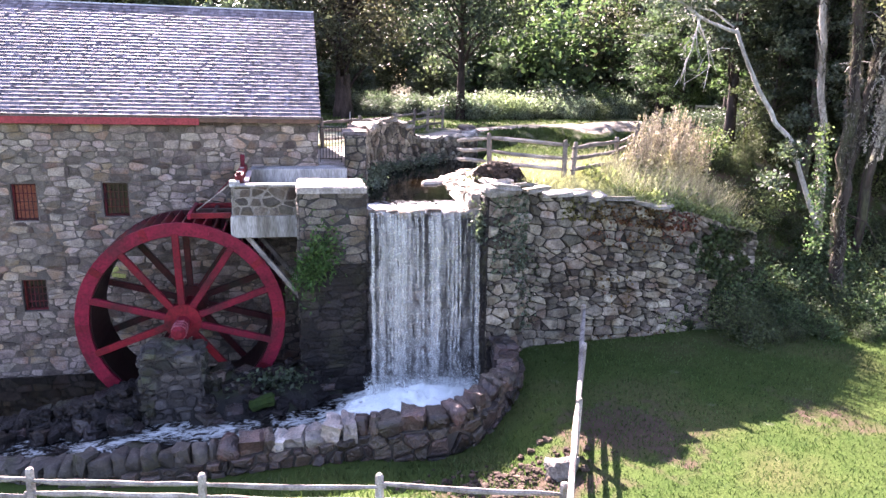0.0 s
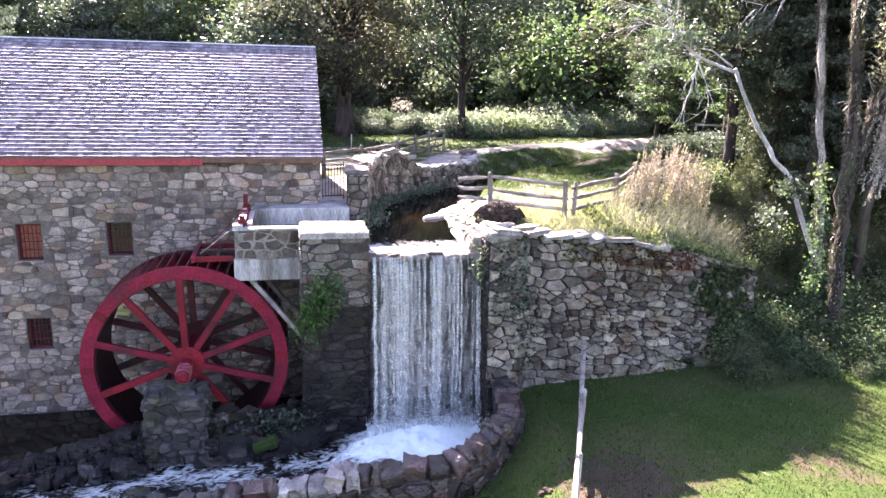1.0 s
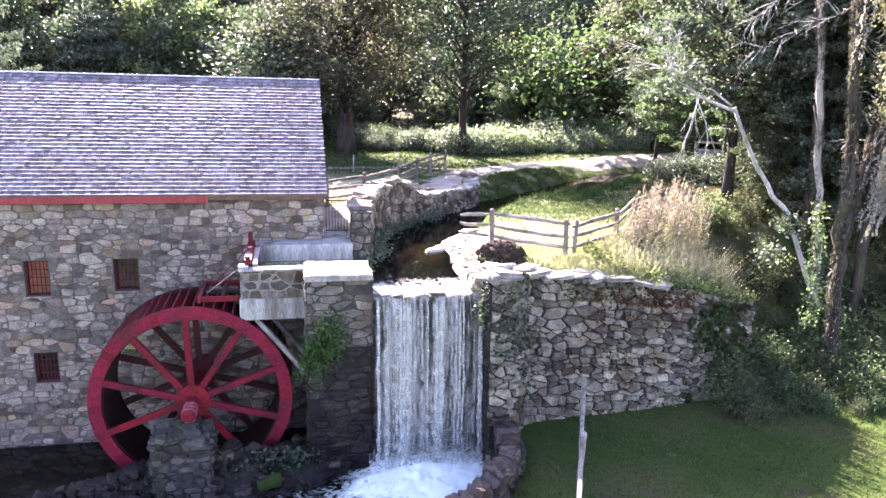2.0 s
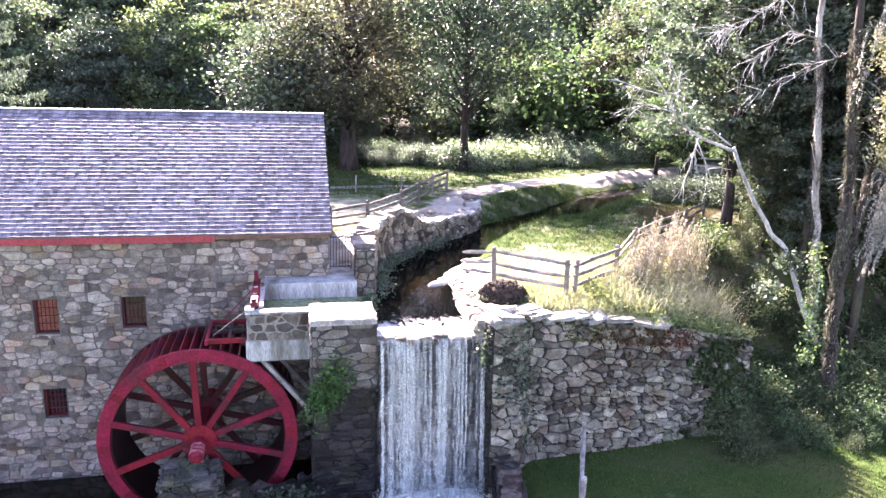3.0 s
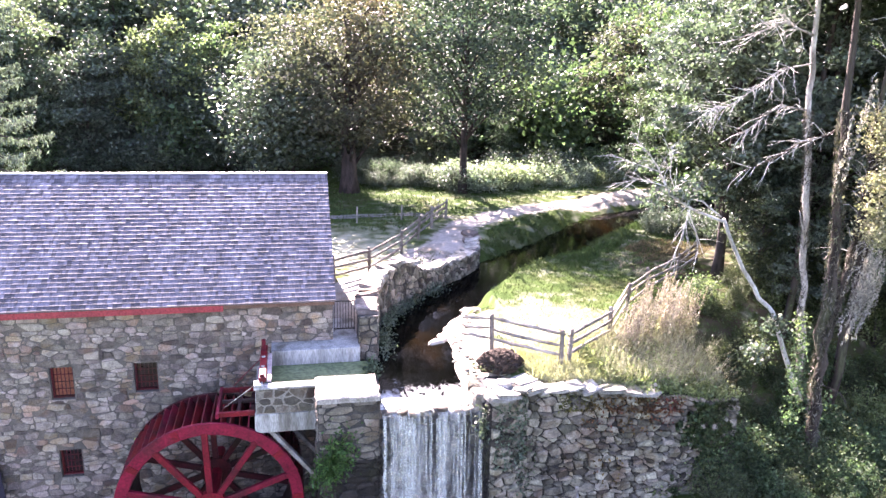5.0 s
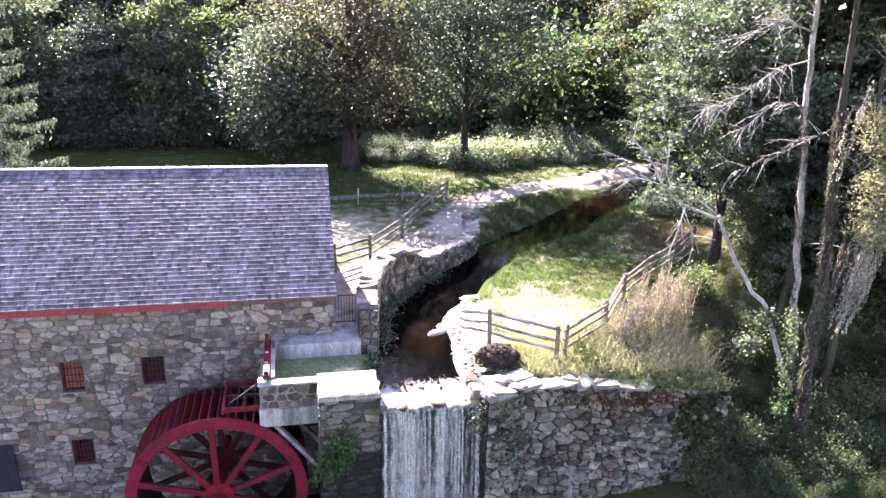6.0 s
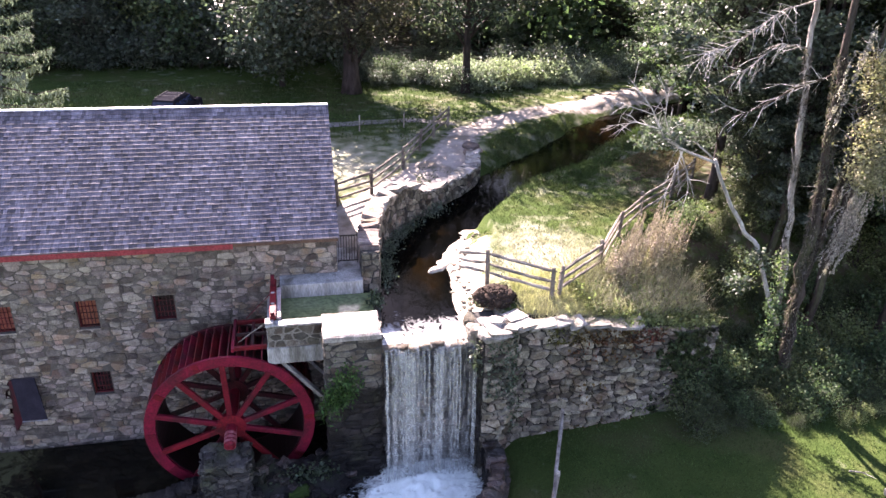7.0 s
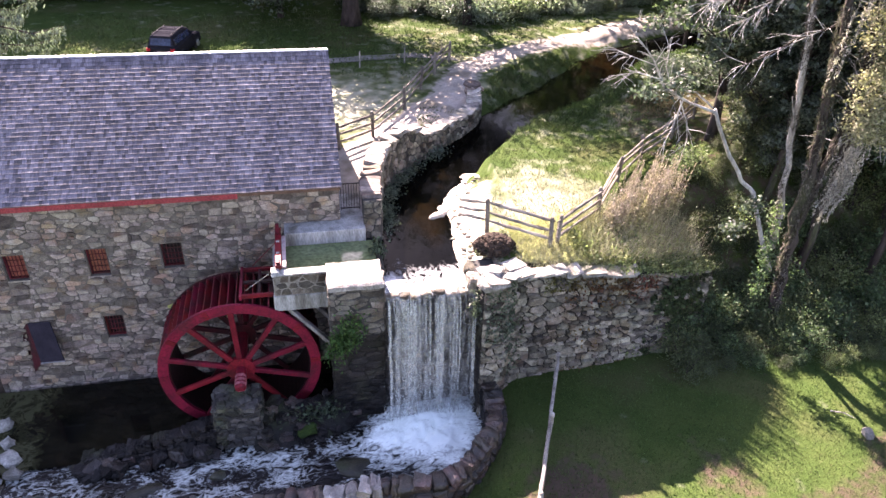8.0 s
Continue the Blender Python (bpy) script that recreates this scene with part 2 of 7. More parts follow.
def leaves(C, size, rng, flat=0.0, long=1.6, droop=0.0):
    """Diamond leaves, folded at random, at the centres C."""
    n = len(C)
    a = rng.normal(size=(n, 3))
    a[:, 2] = a[:, 2] * (1 - flat) - droop
    a /= np.linalg.norm(a, axis=1)[:, None]
    b = rng.normal(size=(n, 3))
    b[:, :2] *= 1 - flat
    b = np.cross(a, b)
    b /= np.linalg.norm(b, axis=1)[:, None] + 1e-9
    s = (size * rng.uniform(0.55, 1.35, n))[:, None]
    c = np.cross(a, b) * 0.18
    return np.stack([C - a * s * long / 2, C + b * s / 2 + c * s, C + a * s * long / 2, C - b * s / 2 + c * s], 1)


def interp(table, x):
    """Piecewise linear over rows (x, y)."""
    return float(np.interp(x, [r[0] for r in table], [r[1] for r in table]))


def curve_at(pts):
    """A mapping from arc length to (point, unit side to the right) along a smoothed plan line; and its length."""
    P = [np.array(p[:2], float) for p in pts]
    fine = []
    for i in range(len(P) - 1):
        p0, p1, p2, p3 = P[max(i - 1, 0)], P[i], P[i + 1], P[min(i + 2, len(P) - 1)]
        for k in range(8):
            t = k / 8
            fine.append(0.5 * ((2 * p1) + (p2 - p0) * t + (2 * p0 - 5 * p1 + 4 * p2 - p3) * t * t + (3 * p1 - p0 - 3 * p2 + p3) * t ** 3))
    fine.append(P[-1])
    fine = np.array(fine)
    s = np.concatenate([[0], np.cumsum(np.linalg.norm(np.diff(fine, axis=0), axis=1))])

    def at(u):
        x, y = np.interp(u, s, fine[:, 0]), np.interp(u, s, fine[:, 1])
        e = 0.15
        dx = np.interp(min(u + e, s[-1]), s, fine[:, 0]) - np.interp(max(u - e, 0), s, fine[:, 0])
        dy = np.interp(min(u + e, s[-1]), s, fine[:, 1]) - np.interp(max(u - e, 0), s, fine[:, 1])
        d = math.hypot(dx, dy) or 1
        return x, y, dy / d, -dx / d
    return at, float(s[-1])


# ---- rubble masonry ----
def clip(poly, px, py, nx, ny):
    """Keeps the side of the line through (px, py) away from (nx, ny)."""
    out = []
    k = len(poly)
    for i in range(k):
        a, b = poly[i], poly[(i + 1) % k]
        da = (a[0] - px) * nx + (a[1] - py) * ny
        db = (b[0] - px) * nx + (b[1] - py) * ny
        if da <= 0:
            out.append(a)
        if (da < 0 < db) or (db < 0 < da):
            t = da / (da - db)
            out.append((a[0] + (b[0] - a[0]) * t, a[1] + (b[1] - a[1]) * t))
    return out


def cells(U, V, su, sv, rng, holes=(), coursed=0.5):
    """Irregular stone outlines that fill a wall of U by V, wider than high."""
    seeds = []
    asp = su / sv
    v = 0.0
    while v < V + sv:
        h = sv * rng.uniform(0.45, 1.6)
        u = -rng.uniform(0, su)
        while u < U + su:
            w = su * (0.45 + 0.55 * h / sv) * rng.uniform(0.5, 1.55)
            seeds.append(((u + w / 2 + rng.uniform(-0.12, 0.12) * su) / asp, v + h / 2 + rng.uniform(-1, 1) * h * 0.42 * (1 - coursed)))
            u += w
        v += h
    S = np.array(seeds)
    R = [(sv * rng.uniform(0, 1.05)) ** 2 for q in seeds]
    polys = []
    for i, (a, b) in enumerate(seeds):
        d2 = (S[:, 0] - a) ** 2 + (S[:, 1] - b) ** 2
        near = np.argsort(d2)[1:15]
        p = [(0, 0), (U / asp, 0), (U / asp, V), (0, V)]
        for j in near:
            c, d = S[j]
            t = min(0.8, max(0.2, 0.5 + (R[i] - R[j]) / (2 * d2[j] + 1e-9)))
            p = clip(p, a + (c - a) * t, b + (d - b) * t, c - a, d - b)
            if len(p) < 3:
                break
        if len(p) < 3:
            continue
        p = [(x * asp, y) for x, y in p]
        for u0, u1, v0, v1 in holes:
            cu, cv = sum(q[0] for q in p) / len(p), sum(q[1] for q in p) / len(p)
            if max(q[0] for q in p) <= u0 or min(q[0] for q in p) >= u1 or max(q[1] for q in p) <= v0 or min(q[1] for q in p) >= v1:
                continue
            out = [(u0 - cu, (u0, 0, 1, 0)), (cu - u1, (u1, 0, -1, 0)), (v0 - cv, (0, v0, 0, 1)), (cv - v1, (0, v1, 0, -1))]
            far, line = max(out)
            p = clip(p, *line) if far > -sv * 0.25 else []
            if len(p) < 3:
                break
        if len(p) >= 3:
            polys.append(p)
    return polys


def stone_piece(poly, f, rng, joint=0.02, proud=0.04, soft=0.026):
    """One stone with cut corners, a chamfered rim and an uneven face, laid onto the wall by f(u, v, depth)."""
    cut = []
    k = len(poly)
    for i in range(k):
        a, b = poly[i], poly[(i + 1) % k]
        e = math.hypot(a[0] - b[0], a[1] - b[1])
        if e < soft * 1.6:
            cut.append(((a[0] + b[0]) / 2, (a[1] + b[1]) / 2))
            continue
        for t in (soft * rng.uniform(0.6, 1.2) / e, 1 - soft * rng.uniform(0.6, 1.2) / e):
            cut.append((a[0] + (b[0] - a[0]) * t, a[1] + (b[1] - a[1]) * t))
    cu, cv = sum(q[0] for q in cut) / len(cut), sum(q[1] for q in cut) / len(cut)
    r = max(0.04, sum(math.hypot(q[0] - cu, q[1] - cv) for q in cut) / len(cut))
    s0, s1 = max(0.5, 1 - joint / r), max(0.4, 1 - (joint + 0.014) / r)
    pr = proud * rng.uniform(0.4, 1.5)
    tu, tv = rng.uniform(-0.13, 0.13), rng.uniform(-0.13, 0.13)
    if len(cut) > 11:
        cut = [q for i, q in enumerate(cut) if i % 3]
    n = len(cut)
    j = [rng.uniform(-0.07, 0.03) for q in cut]
    V = [f(cu + (a - cu) * (s0 + k), cv + (b - cv) * (s0 + k), -0.03) for (a, b), k in zip(cut, j)]
    V += [f(cu + (a - cu) * (s1 + k), cv + (b - cv) * (s1 + k), pr * 0.6 + tu * (a - cu) + tv * (b - cv) + rng.uniform(-0.15, 0.15) * pr) for (a, b), k in zip(cut, j)]
    V += [f(cu + (a - cu) * s1 * rng.uniform(0.66, 0.86), cv + (b - cv) * s1 * rng.uniform(0.66, 0.86), pr * rng.uniform(0.85, 1.1) + tu * (a - cu) + tv * (b - cv)) for a, b in cut]
    V.append(f(cu, cv, pr * rng.uniform(0.9, 1.1)))
    F = []
    for o in (0, n):
        F += [(o + i, o + (i + 1) % n, o + n + (i + 1) % n, o + n + i) for i in range(n)]
    F += [(2 * n + i, 2 * n + (i + 1) % n, 3 * n) for i in range(n)]
    return V, F


PIECES = []


def masonry(parent, f, U, V, su, sv, material, seed, holes=(), near=None, joint=0.02, proud=0.04, limit=300, coursed=0.5, name="stone"):
    """Stones over a wall. The ones for which near(u, v) is lowest become objects of their own, the rest one joined mesh."""
    rng = random.Random(seed)
    polys = cells(U, V, su, sv, rng, holes, coursed)
    if near:
        polys.sort(key=lambda p: near(sum(q[0] for q in p) / len(p), sum(q[1] for q in p) / len(p)))
    PIECES.append((parent, [stone_piece(p, f, rng, joint, proud) for p in polys], material, limit, name))


def lay_pieces():
    """Lays all stones last, each a part of its wall."""
    for parent, made, material, limit, name in PIECES:
        for v, fc in made[:limit]:
            raw(name, v, fc, material, parent)
        if len(made) > limit:
            v, fc = join(made[limit:])
            tagged(raw(name + "work", v, fc, material, parent), kind="stuff")


def solid(f, U, V, nu, nv, d0, d1):
    """A wall of thickness d0..d1 over (u, v), by the same mapping as its stones."""
    verts, faces = [], []
    for d in (d0, d1):
        for j in range(nv + 1):
            for i in range(nu + 1):
                verts.append(f(U * i / nu, V * j / nv, d))
    w = nu + 1
    lay = w * (nv + 1)
    for j in range(nv):
        for i in range(nu):
            a = j * w + i
            faces.append((a, a + 1, a + w + 1, a + w))
            faces.append((lay + a, lay + a + w, lay + a + w + 1, lay + a + 1))
    for i in range(nu):
        for a, s in ((i, 1), (nv * w + i, -1)):
            q = (a, lay + a, lay + a + 1, a + 1)
            faces.append(q if s > 0 else q[::-1])
    for j in range(nv):
        for a, s in ((j * w, -1), (j * w + nu, 1)):
            q = (a, lay + a, lay + a + w, a + w)
            faces.append(q if s > 0 else q[::-1])
    return verts, faces


def boulder(at, sx, sy, sz, rng, turn=None, lumps=0.16, ball=0.55):
    """A worn block: a subdivided cube pushed towards a sphere, with lumps."""
    bm = bmesh.new()
    bmesh.ops.create_cube(bm, size=2)
    bmesh.ops.subdivide_edges(bm, edges=bm.edges[:], cuts=3, use_grid_fill=True)
    o = Vector((rng.uniform(0, 90), rng.uniform(0, 90), rng.uniform(0, 90)))
    rot = Euler((rng.uniform(-0.24, 0.24), rng.uniform(-0.24, 0.24), rng.uniform(-3, 3) if turn is None else turn)).to_matrix()
    for v in bm.verts:
        r = v.co.normalized() * 1.25
        c = v.co.lerp(r, ball)
        c *= 1 + lumps * noise.noise(c * 0.9 + o) * 1.6 + 0.11 * noise.noise(c * 2.9 + o)
        c = Vector((c.x * sx / 2, c.y * sy / 2, c.z * sz / 2))
        v.co = rot @ c + Vector(at)
    V = [v.co.copy() for v in bm.verts]
    F = [tuple(v.index for v in fc.verts) for fc in bm.faces]
    bm.free()
    return V, F


# ---- ground ----
BROOK = [(4.75, 18.2, 1.55), (4.75, 20.3, 1.5), (5.1, 23.3, 1.45), (5.9, 25.6, 1.6), (7.4, 27.9, 1.6), (9.3, 29.9, 1.5), (11.4, 32.0, 1.05),
         (15.7, 35.8, 0.85), (19.0, 39.4, 0.9), (22.3, 42.2, 0.95), (28.0, 45.0, 0.95), (36.0, 48.0, 1.0)]
POOLWALL = [(-9.0, 15.9, -1.45), (-7.0, 15.2, -1.3), (-5.0, 14.7, -1.1), (-3.4, 14.3, -0.86), (-1.8, 14.0, -0.7), (0.0, 13.75, -0.4), (1.5, 13.55, -0.15), (2.6, 13.4, 0.05),
            (3.8, 13.15, 0.2), (4.9, 13.25, 0.33), (5.6, 13.75, 0.45), (6.4, 14.7, 0.55), (6.8, 15.6, 0.6), (6.9, 16.8, 0.6)]
WATER_TOP = 4.06


def to_line(x, y, line):
    """Distance to a plan line and the third value there."""
    best, val = 1e9, 0
    for (ax, ay, aw), (bx, by, bw) in zip(line, line[1:]):
        dx, dy = bx - ax, by - ay
        t = max(0, min(1, ((x - ax) * dx + (y - ay) * dy) / (dx * dx + dy * dy)))
        d = math.hypot(x - ax - t * dx, y - ay - t * dy)
        if d < best:
            best, val = d, aw + (bw - aw) * t
    return best, val


def smooth(a, b, x):
    t = max(0.0, min(1.0, (x - a) / (b - a)))
    return t * t * (3 - 2 * t)


def bumps(x, y, s, o=0.0):
    return noise.noise(Vector((x * s + o, y * s - o, o)))


POOL_LINE = np.array(POOLWALL)


def stream_level(x):
    return -1.15 - 0.055 * max(0.0, 5.0 - x)


def upper(x, y):
    z = 4.75 + 0.10 * bumps(x, y, 0.22, 3) + 0.03 * bumps(x, y, 0.9, 9)
    z += 0.25 * smooth(40, 60, y)
    if x > 12:
        z -= 0.5 * smooth(12, 14, x) * smooth(24, 19, y)
    d, w = to_line(x, y, BROOK)
    far = smooth(29, 34, y)
    d += (0.30 * bumps(x, y, 0.55, 31) + 0.16 * bumps(x, y, 1.7, 37)) * (1 if x > 5.2 + 0.12 * (y - 20) else 0.3)
    bank = 0.55 + 1.6 * far
    if d < w + bank:
        z = z + (3.55 - z) * (1 - smooth(w - 0.55, w + bank, d))
    if 7.4 < x < 13.3 and y < 22:
        z = min(z, interp([(7.4, 4.68), (8.6, 4.44), (9.7, 4.37), (11.1, 4.15), (12.4, 3.97), (13.3, 3.85)], x) + 0.08 + 0.18 * (y - 18.2))
    if 5.0 < x < 9.0 and 18 < y < 27.5:
        z = min(z, 3.55 + 0.62 * smooth(w - 0.7, w + 0.1, d) + 0.5 * smooth(w + 0.3, w + 1.5, d) + 0.07 * bumps(x, y, 1.6, 2))
    return z


def lower(x, y):
    z = 0.02 + 0.05 * bumps(x, y, 0.25, 5) - 0.8 * smooth(8.0, 4.2, x) - 0.6 * smooth(3.5, -3.0, x)
    z += 0.55 * smooth(12.3, 10.2, y) * smooth(5.5, 3.5, x)
    z -= 0.25 * smooth(9, 2, y)
    wall_y = float(np.interp(x, POOL_LINE[:, 0], POOL_LINE[:, 1]))
    if x < 6.85 and y > wall_y + 0.1:
        bed = stream_level(x) - 0.5
        if x < 1.6 and y > 17.6:
            bed = -2.15
        z = bed + 0.08 * bumps(x, y, 1.1, 1)
    if x < -5.6 and y > wall_y + 0.6:
        z = max(z, -2.2 + 0.06 * bumps(x, y, 1.1, 6))
    return z


def ground_z(x, y):
    if x < 1.9:
        return upper(x, y) if y > 22.35 else lower(x, y)
    if x < 3.25 and 17.9 < y < 21.95:
        return -2.15
    if x < 13.2:
        return upper(x, y) if y > 18.3 else lower(x, y)
    if x < 16.2:
        line = 18.55 + 0.36 * (x - 13.2)
        return lower(x, y) + (min(upper(x, y), interp([(13.2, 3.9), (16.2, 2.9)], x) + 0.35 * (y - line)) - lower(x, y)) * (1 if y > line else 0)
    k = smooth(17.6, 24.0, y - 0.15 * (x - 13.2))
    return lower(x, y) + (upper(x, y) - lower(x, y)) * k


def graded(lo, hi, step, reach):
    mid = list(np.arange(lo, hi + 1e-6, step))
    up, dn, s = [hi], [lo], step
    while up[-1] < hi + reach:
        s *= 1.28
        up.append(up[-1] + s)
        dn.append(dn[-1] - s)
    return dn[:0:-1] + mid + up[1:]


GX, GY = graded(-13, 26, 0.25, 900), graded(7, 50, 0.25, 900)
gv = [(x, y, ground_z(x, y)) for y in GY for x in GX]
gw = len(GX)
gf = [(j * gw + i, j * gw + i + 1, (j + 1) * gw + i + 1, (j + 1) * gw + i) for j in range(len(GY) - 1) for i in range(gw - 1)]
GROUND = mat("lawn_and_woodland_floor", (0.034, 0.058, 0.015), (0.048, 0.071, 0.02), 0.9, 28, 0.95, 0.7, (0.06, 0.068, 0.026), spec=0.03, dist=0.05)
def zone(name, colour, scale, lo, soft=0.3):
    """Lays a second soil over the ground where the attribute of that name, broken by noise, is high."""
    n, l = GROUND.node_tree.nodes, GROUND.node_tree.links
    b = n["Principled BSDF"]
    src = b.inputs["Base Color"].links[0].from_socket
    att = n.new("ShaderNodeAttribute")
    att.attribute_name = name
    t = n.new("ShaderNodeTexNoise")
    t.inputs["Scale"].default_value, t.inputs["Detail"].default_value = scale, 6
    l.new(n["Geometry"].outputs["Position"], t.inputs["Vector"])
    a = n.new("ShaderNodeMath")
    l.new(att.outputs["Fac"], a.inputs[0])
    l.new(t.outputs["Fac"], a.inputs[1])
    r = n.new("ShaderNodeMapRange")
    r.inputs["From Min"].default_value, r.inputs["From Max"].default_value = lo, lo + soft
    l.new(a.outputs[0], r.inputs["Value"])
    g = n.new("ShaderNodeMapRange")
    g.inputs["To Min"].default_value, g.inputs["To Max"].default_value = 0.6, 1.4
    l.new(t.outputs["Fac"], g.inputs["Value"])
    sc = n.new("ShaderNodeVectorMath")
    sc.operation = "SCALE"
    sc.inputs[0].default_value = colour
    l.new(g.outputs["Result"], sc.inputs["Scale"])
    x = n.new("ShaderNodeMix")
    x.data_type = "RGBA"
    l.new(r.outputs["Result"], x.inputs["Factor"])
    l.new(src, x.inputs["A"])
    l.new(sc.outputs["Vector"], x.inputs["B"])
    l.new(x.outputs["Result"], b.inputs["Base Color"])


def sandy(x, y):
    """Pale gravel beside the brook, dry turf on the field; the sunlit spot far left is painted as sand."""
    k = 0.0
    if 5.0 < x < 9.5 and 18.3 < y < 27:
        d, w = to_line(x, y, BROOK)
        k = max(k, 0.62 * smooth(w + 1.9, w + 0.6, d) * smooth(26.0, 23.8, y) * (1 if x > 5.2 else 0))
    # pool of sunlight on the ground, put in as pale sand
    if x < -7.4 and 15 < y < 18.5:
        k = max(k, 0.42 * smooth(-7.4, -8.6, x))
    return k


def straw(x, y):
    """Sun-dried turf on the field, the bank and by the path; sunlight on field and bank is painted in too."""
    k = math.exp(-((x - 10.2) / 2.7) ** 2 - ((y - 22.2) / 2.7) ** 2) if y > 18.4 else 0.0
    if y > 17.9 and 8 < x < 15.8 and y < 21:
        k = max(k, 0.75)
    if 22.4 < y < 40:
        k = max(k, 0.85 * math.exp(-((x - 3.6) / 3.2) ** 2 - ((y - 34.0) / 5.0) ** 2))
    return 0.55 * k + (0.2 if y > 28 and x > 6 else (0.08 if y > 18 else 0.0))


def algae(x, y):
    """Olive slime in the shallow end of the tailrace."""
    return 0.7 * smooth(-5.6, -6.8, x) if 17.4 < y < 22 and x > -15 else 0.0


def trodden(x, y):
    """Gravel spilt beside the path."""
    if y > 29 and x < interp([(29, 3.4), (32.9, 6.0), (35.6, 7.3), (40.2, 9.8)], y):
        return 0.0
    return (0.65 * smooth(2.1, 1.0, to_line(x, y, PATHLINE)[0]) if y < 34 else 0.5 * smooth(1.5, 0.8, to_line(x, y, PATHLINE)[0])) if 22.4 < y < 58 and x > 2.1 else 0.0


PATHLINE = [(2.5, 23.9, 0), (3.7, 27.5, 0), (5.4, 29.5, 0), (7.5, 32.0, 0), (9.3, 35.4, 0), (10.8, 38.8, 0), (13.6, 41.2, 0), (18, 43.4, 0), (23, 46, 0), (30, 49, 0), (40, 54, 0)]


def muddy(x, y):
    """Bare dark earth: stream bed, the strip by the fence, under the trees."""
    k = 0.45 * smooth(54, 60, y) + 0.38 * smooth(15, 17, x) * smooth(16.2, 17.5, y) * smooth(40, 30, y)
    if x < 6.8 and 13 < y < 22.4 and x > -14 and not (x > 1.9 and y > 18.3):
        k = max(k, 0.9 if y > float(np.interp(x, POOL_LINE[:, 0], POOL_LINE[:, 1])) else 0)
    k = max(k, 0.75 * math.exp(-((x - 5.4) / 2.2) ** 2 - ((y - 10.3) / 1.0) ** 2), 0.66 * math.exp(-((x - 8.4) / 1.9) ** 2 - ((y - 12.0) / 1.7) ** 2))
    if y < 17.2 and x > 6.5:
        k = max(k, 0.42 * smooth(0.0, 0.5, bumps(x, y, 0.33, 81)) + 0.2 * math.exp(-((x - 9.0) / 2.4) ** 2 - ((y - 11.0) / 2.4) ** 2))
    d, w = to_line(x, y, BROOK) if 17 < y < 52 and x > 2 else (9, 1)
    return max(k, 0.8 * smooth(w + 0.25, w - 0.25, d), 0.45 * math.exp(-((x - 18) / 2.2) ** 2 - ((y - 30.5) / 2.5) ** 2))


zone("muddy", (0.062, 0.046, 0.034), 2.2, 0.75)
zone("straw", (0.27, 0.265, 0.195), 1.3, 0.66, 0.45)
zone("sandy", (0.40, 0.365, 0.30), 4.0, 0.74, 0.25)
zone("algae", (0.075, 0.08, 0.035), 2.0, 0.8, 0.4)
zone("trodden", (0.34, 0.30, 0.26), 2.4, 0.75)
ground = tagged(raw("ground", gv, gf, GROUND, smooth=True), "mown green lawn with worn brown patches", "ground", kind="structure")
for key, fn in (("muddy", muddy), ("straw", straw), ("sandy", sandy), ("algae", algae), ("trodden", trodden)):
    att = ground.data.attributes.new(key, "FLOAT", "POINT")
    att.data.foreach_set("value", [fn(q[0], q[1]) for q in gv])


# ---- mill ----
MX0, MX1, MY, MZ0, MZ1 = -11.3, 2.1, 22.0, -2.2, 6.2
WINDOWS = [(-4.48, -3.74, 3.22, 4.27), (-7.06, -6.35, 3.12, 4.26), (-9.82, -9.10, 3.17, 4.23), (-7.03, -6.34, 0.24, 1.26)]


def mill_front(u, v, d):
    return Vector((MX0 + u, MY - d, MZ0 + v))


def wall_with_holes(x0, x1, y0, y1, z0, z1, holes):
    """A thick wall in strips round its openings."""
    bm = bmesh.new()
    xs = sorted({x0, x1, *[h[0] for h in holes], *[h[1] for h in holes]})
    zs = sorted({z0, z1, *[h[2] for h in holes], *[h[3] for h in holes]})
    V = {(i, j, k): bm.verts.new((x, y, z)) for i, x in enumerate(xs) for j, z in enumerate(zs) for k, y in enumerate((y0, y1))}

    def full(i, j):
        if not (0 <= i < len(xs) - 1 and 0 <= j < len(zs) - 1):
            return False
        x, z = (xs[i] + xs[i + 1]) / 2, (zs[j] + zs[j + 1]) / 2
        return not any(h[0] < x < h[1] and h[2] < z < h[3] for h in holes)

    for i in range(len(xs) - 1):
        for j in range(len(zs) - 1):
            if not full(i, j):
                continue
            for k in (0, 1):
                bm.faces.new((V[i, j, k], V[i + 1, j, k], V[i + 1, j + 1, k], V[i, j + 1, k]))
            for di, dj, p, q in ((-1, 0, (i, j), (i, j + 1)), (1, 0, (i + 1, j), (i + 1, j + 1)), (0, -1, (i, j), (i + 1, j)), (0, 1, (i, j + 1), (i + 1, j + 1))):
                if not full(i + di, j + dj):
                    bm.faces.new((V[(*p, 0)], V[(*q, 0)], V[(*q, 1)], V[(*p, 1)]))
    for v in [v for v in bm.verts if not v.link_faces]:
        bm.verts.remove(v)
    return bm


LIME = mat("lime_moss_stone", (0.36, 0.37, 0.12), (0.28, 0.29, 0.10), 6, 25, 0.9, 0.5)
mill = thing("mill", (-6, 26, 0), "old fieldstone grist mill with a weathered shingle roof", "building")
front_wall = part("front_wall", wall_with_holes(MX0, MX1, MY, MY + 0.55, MZ0, MZ1, WINDOWS), MORTAR_MILL, mill, "rubble fieldstone wall")
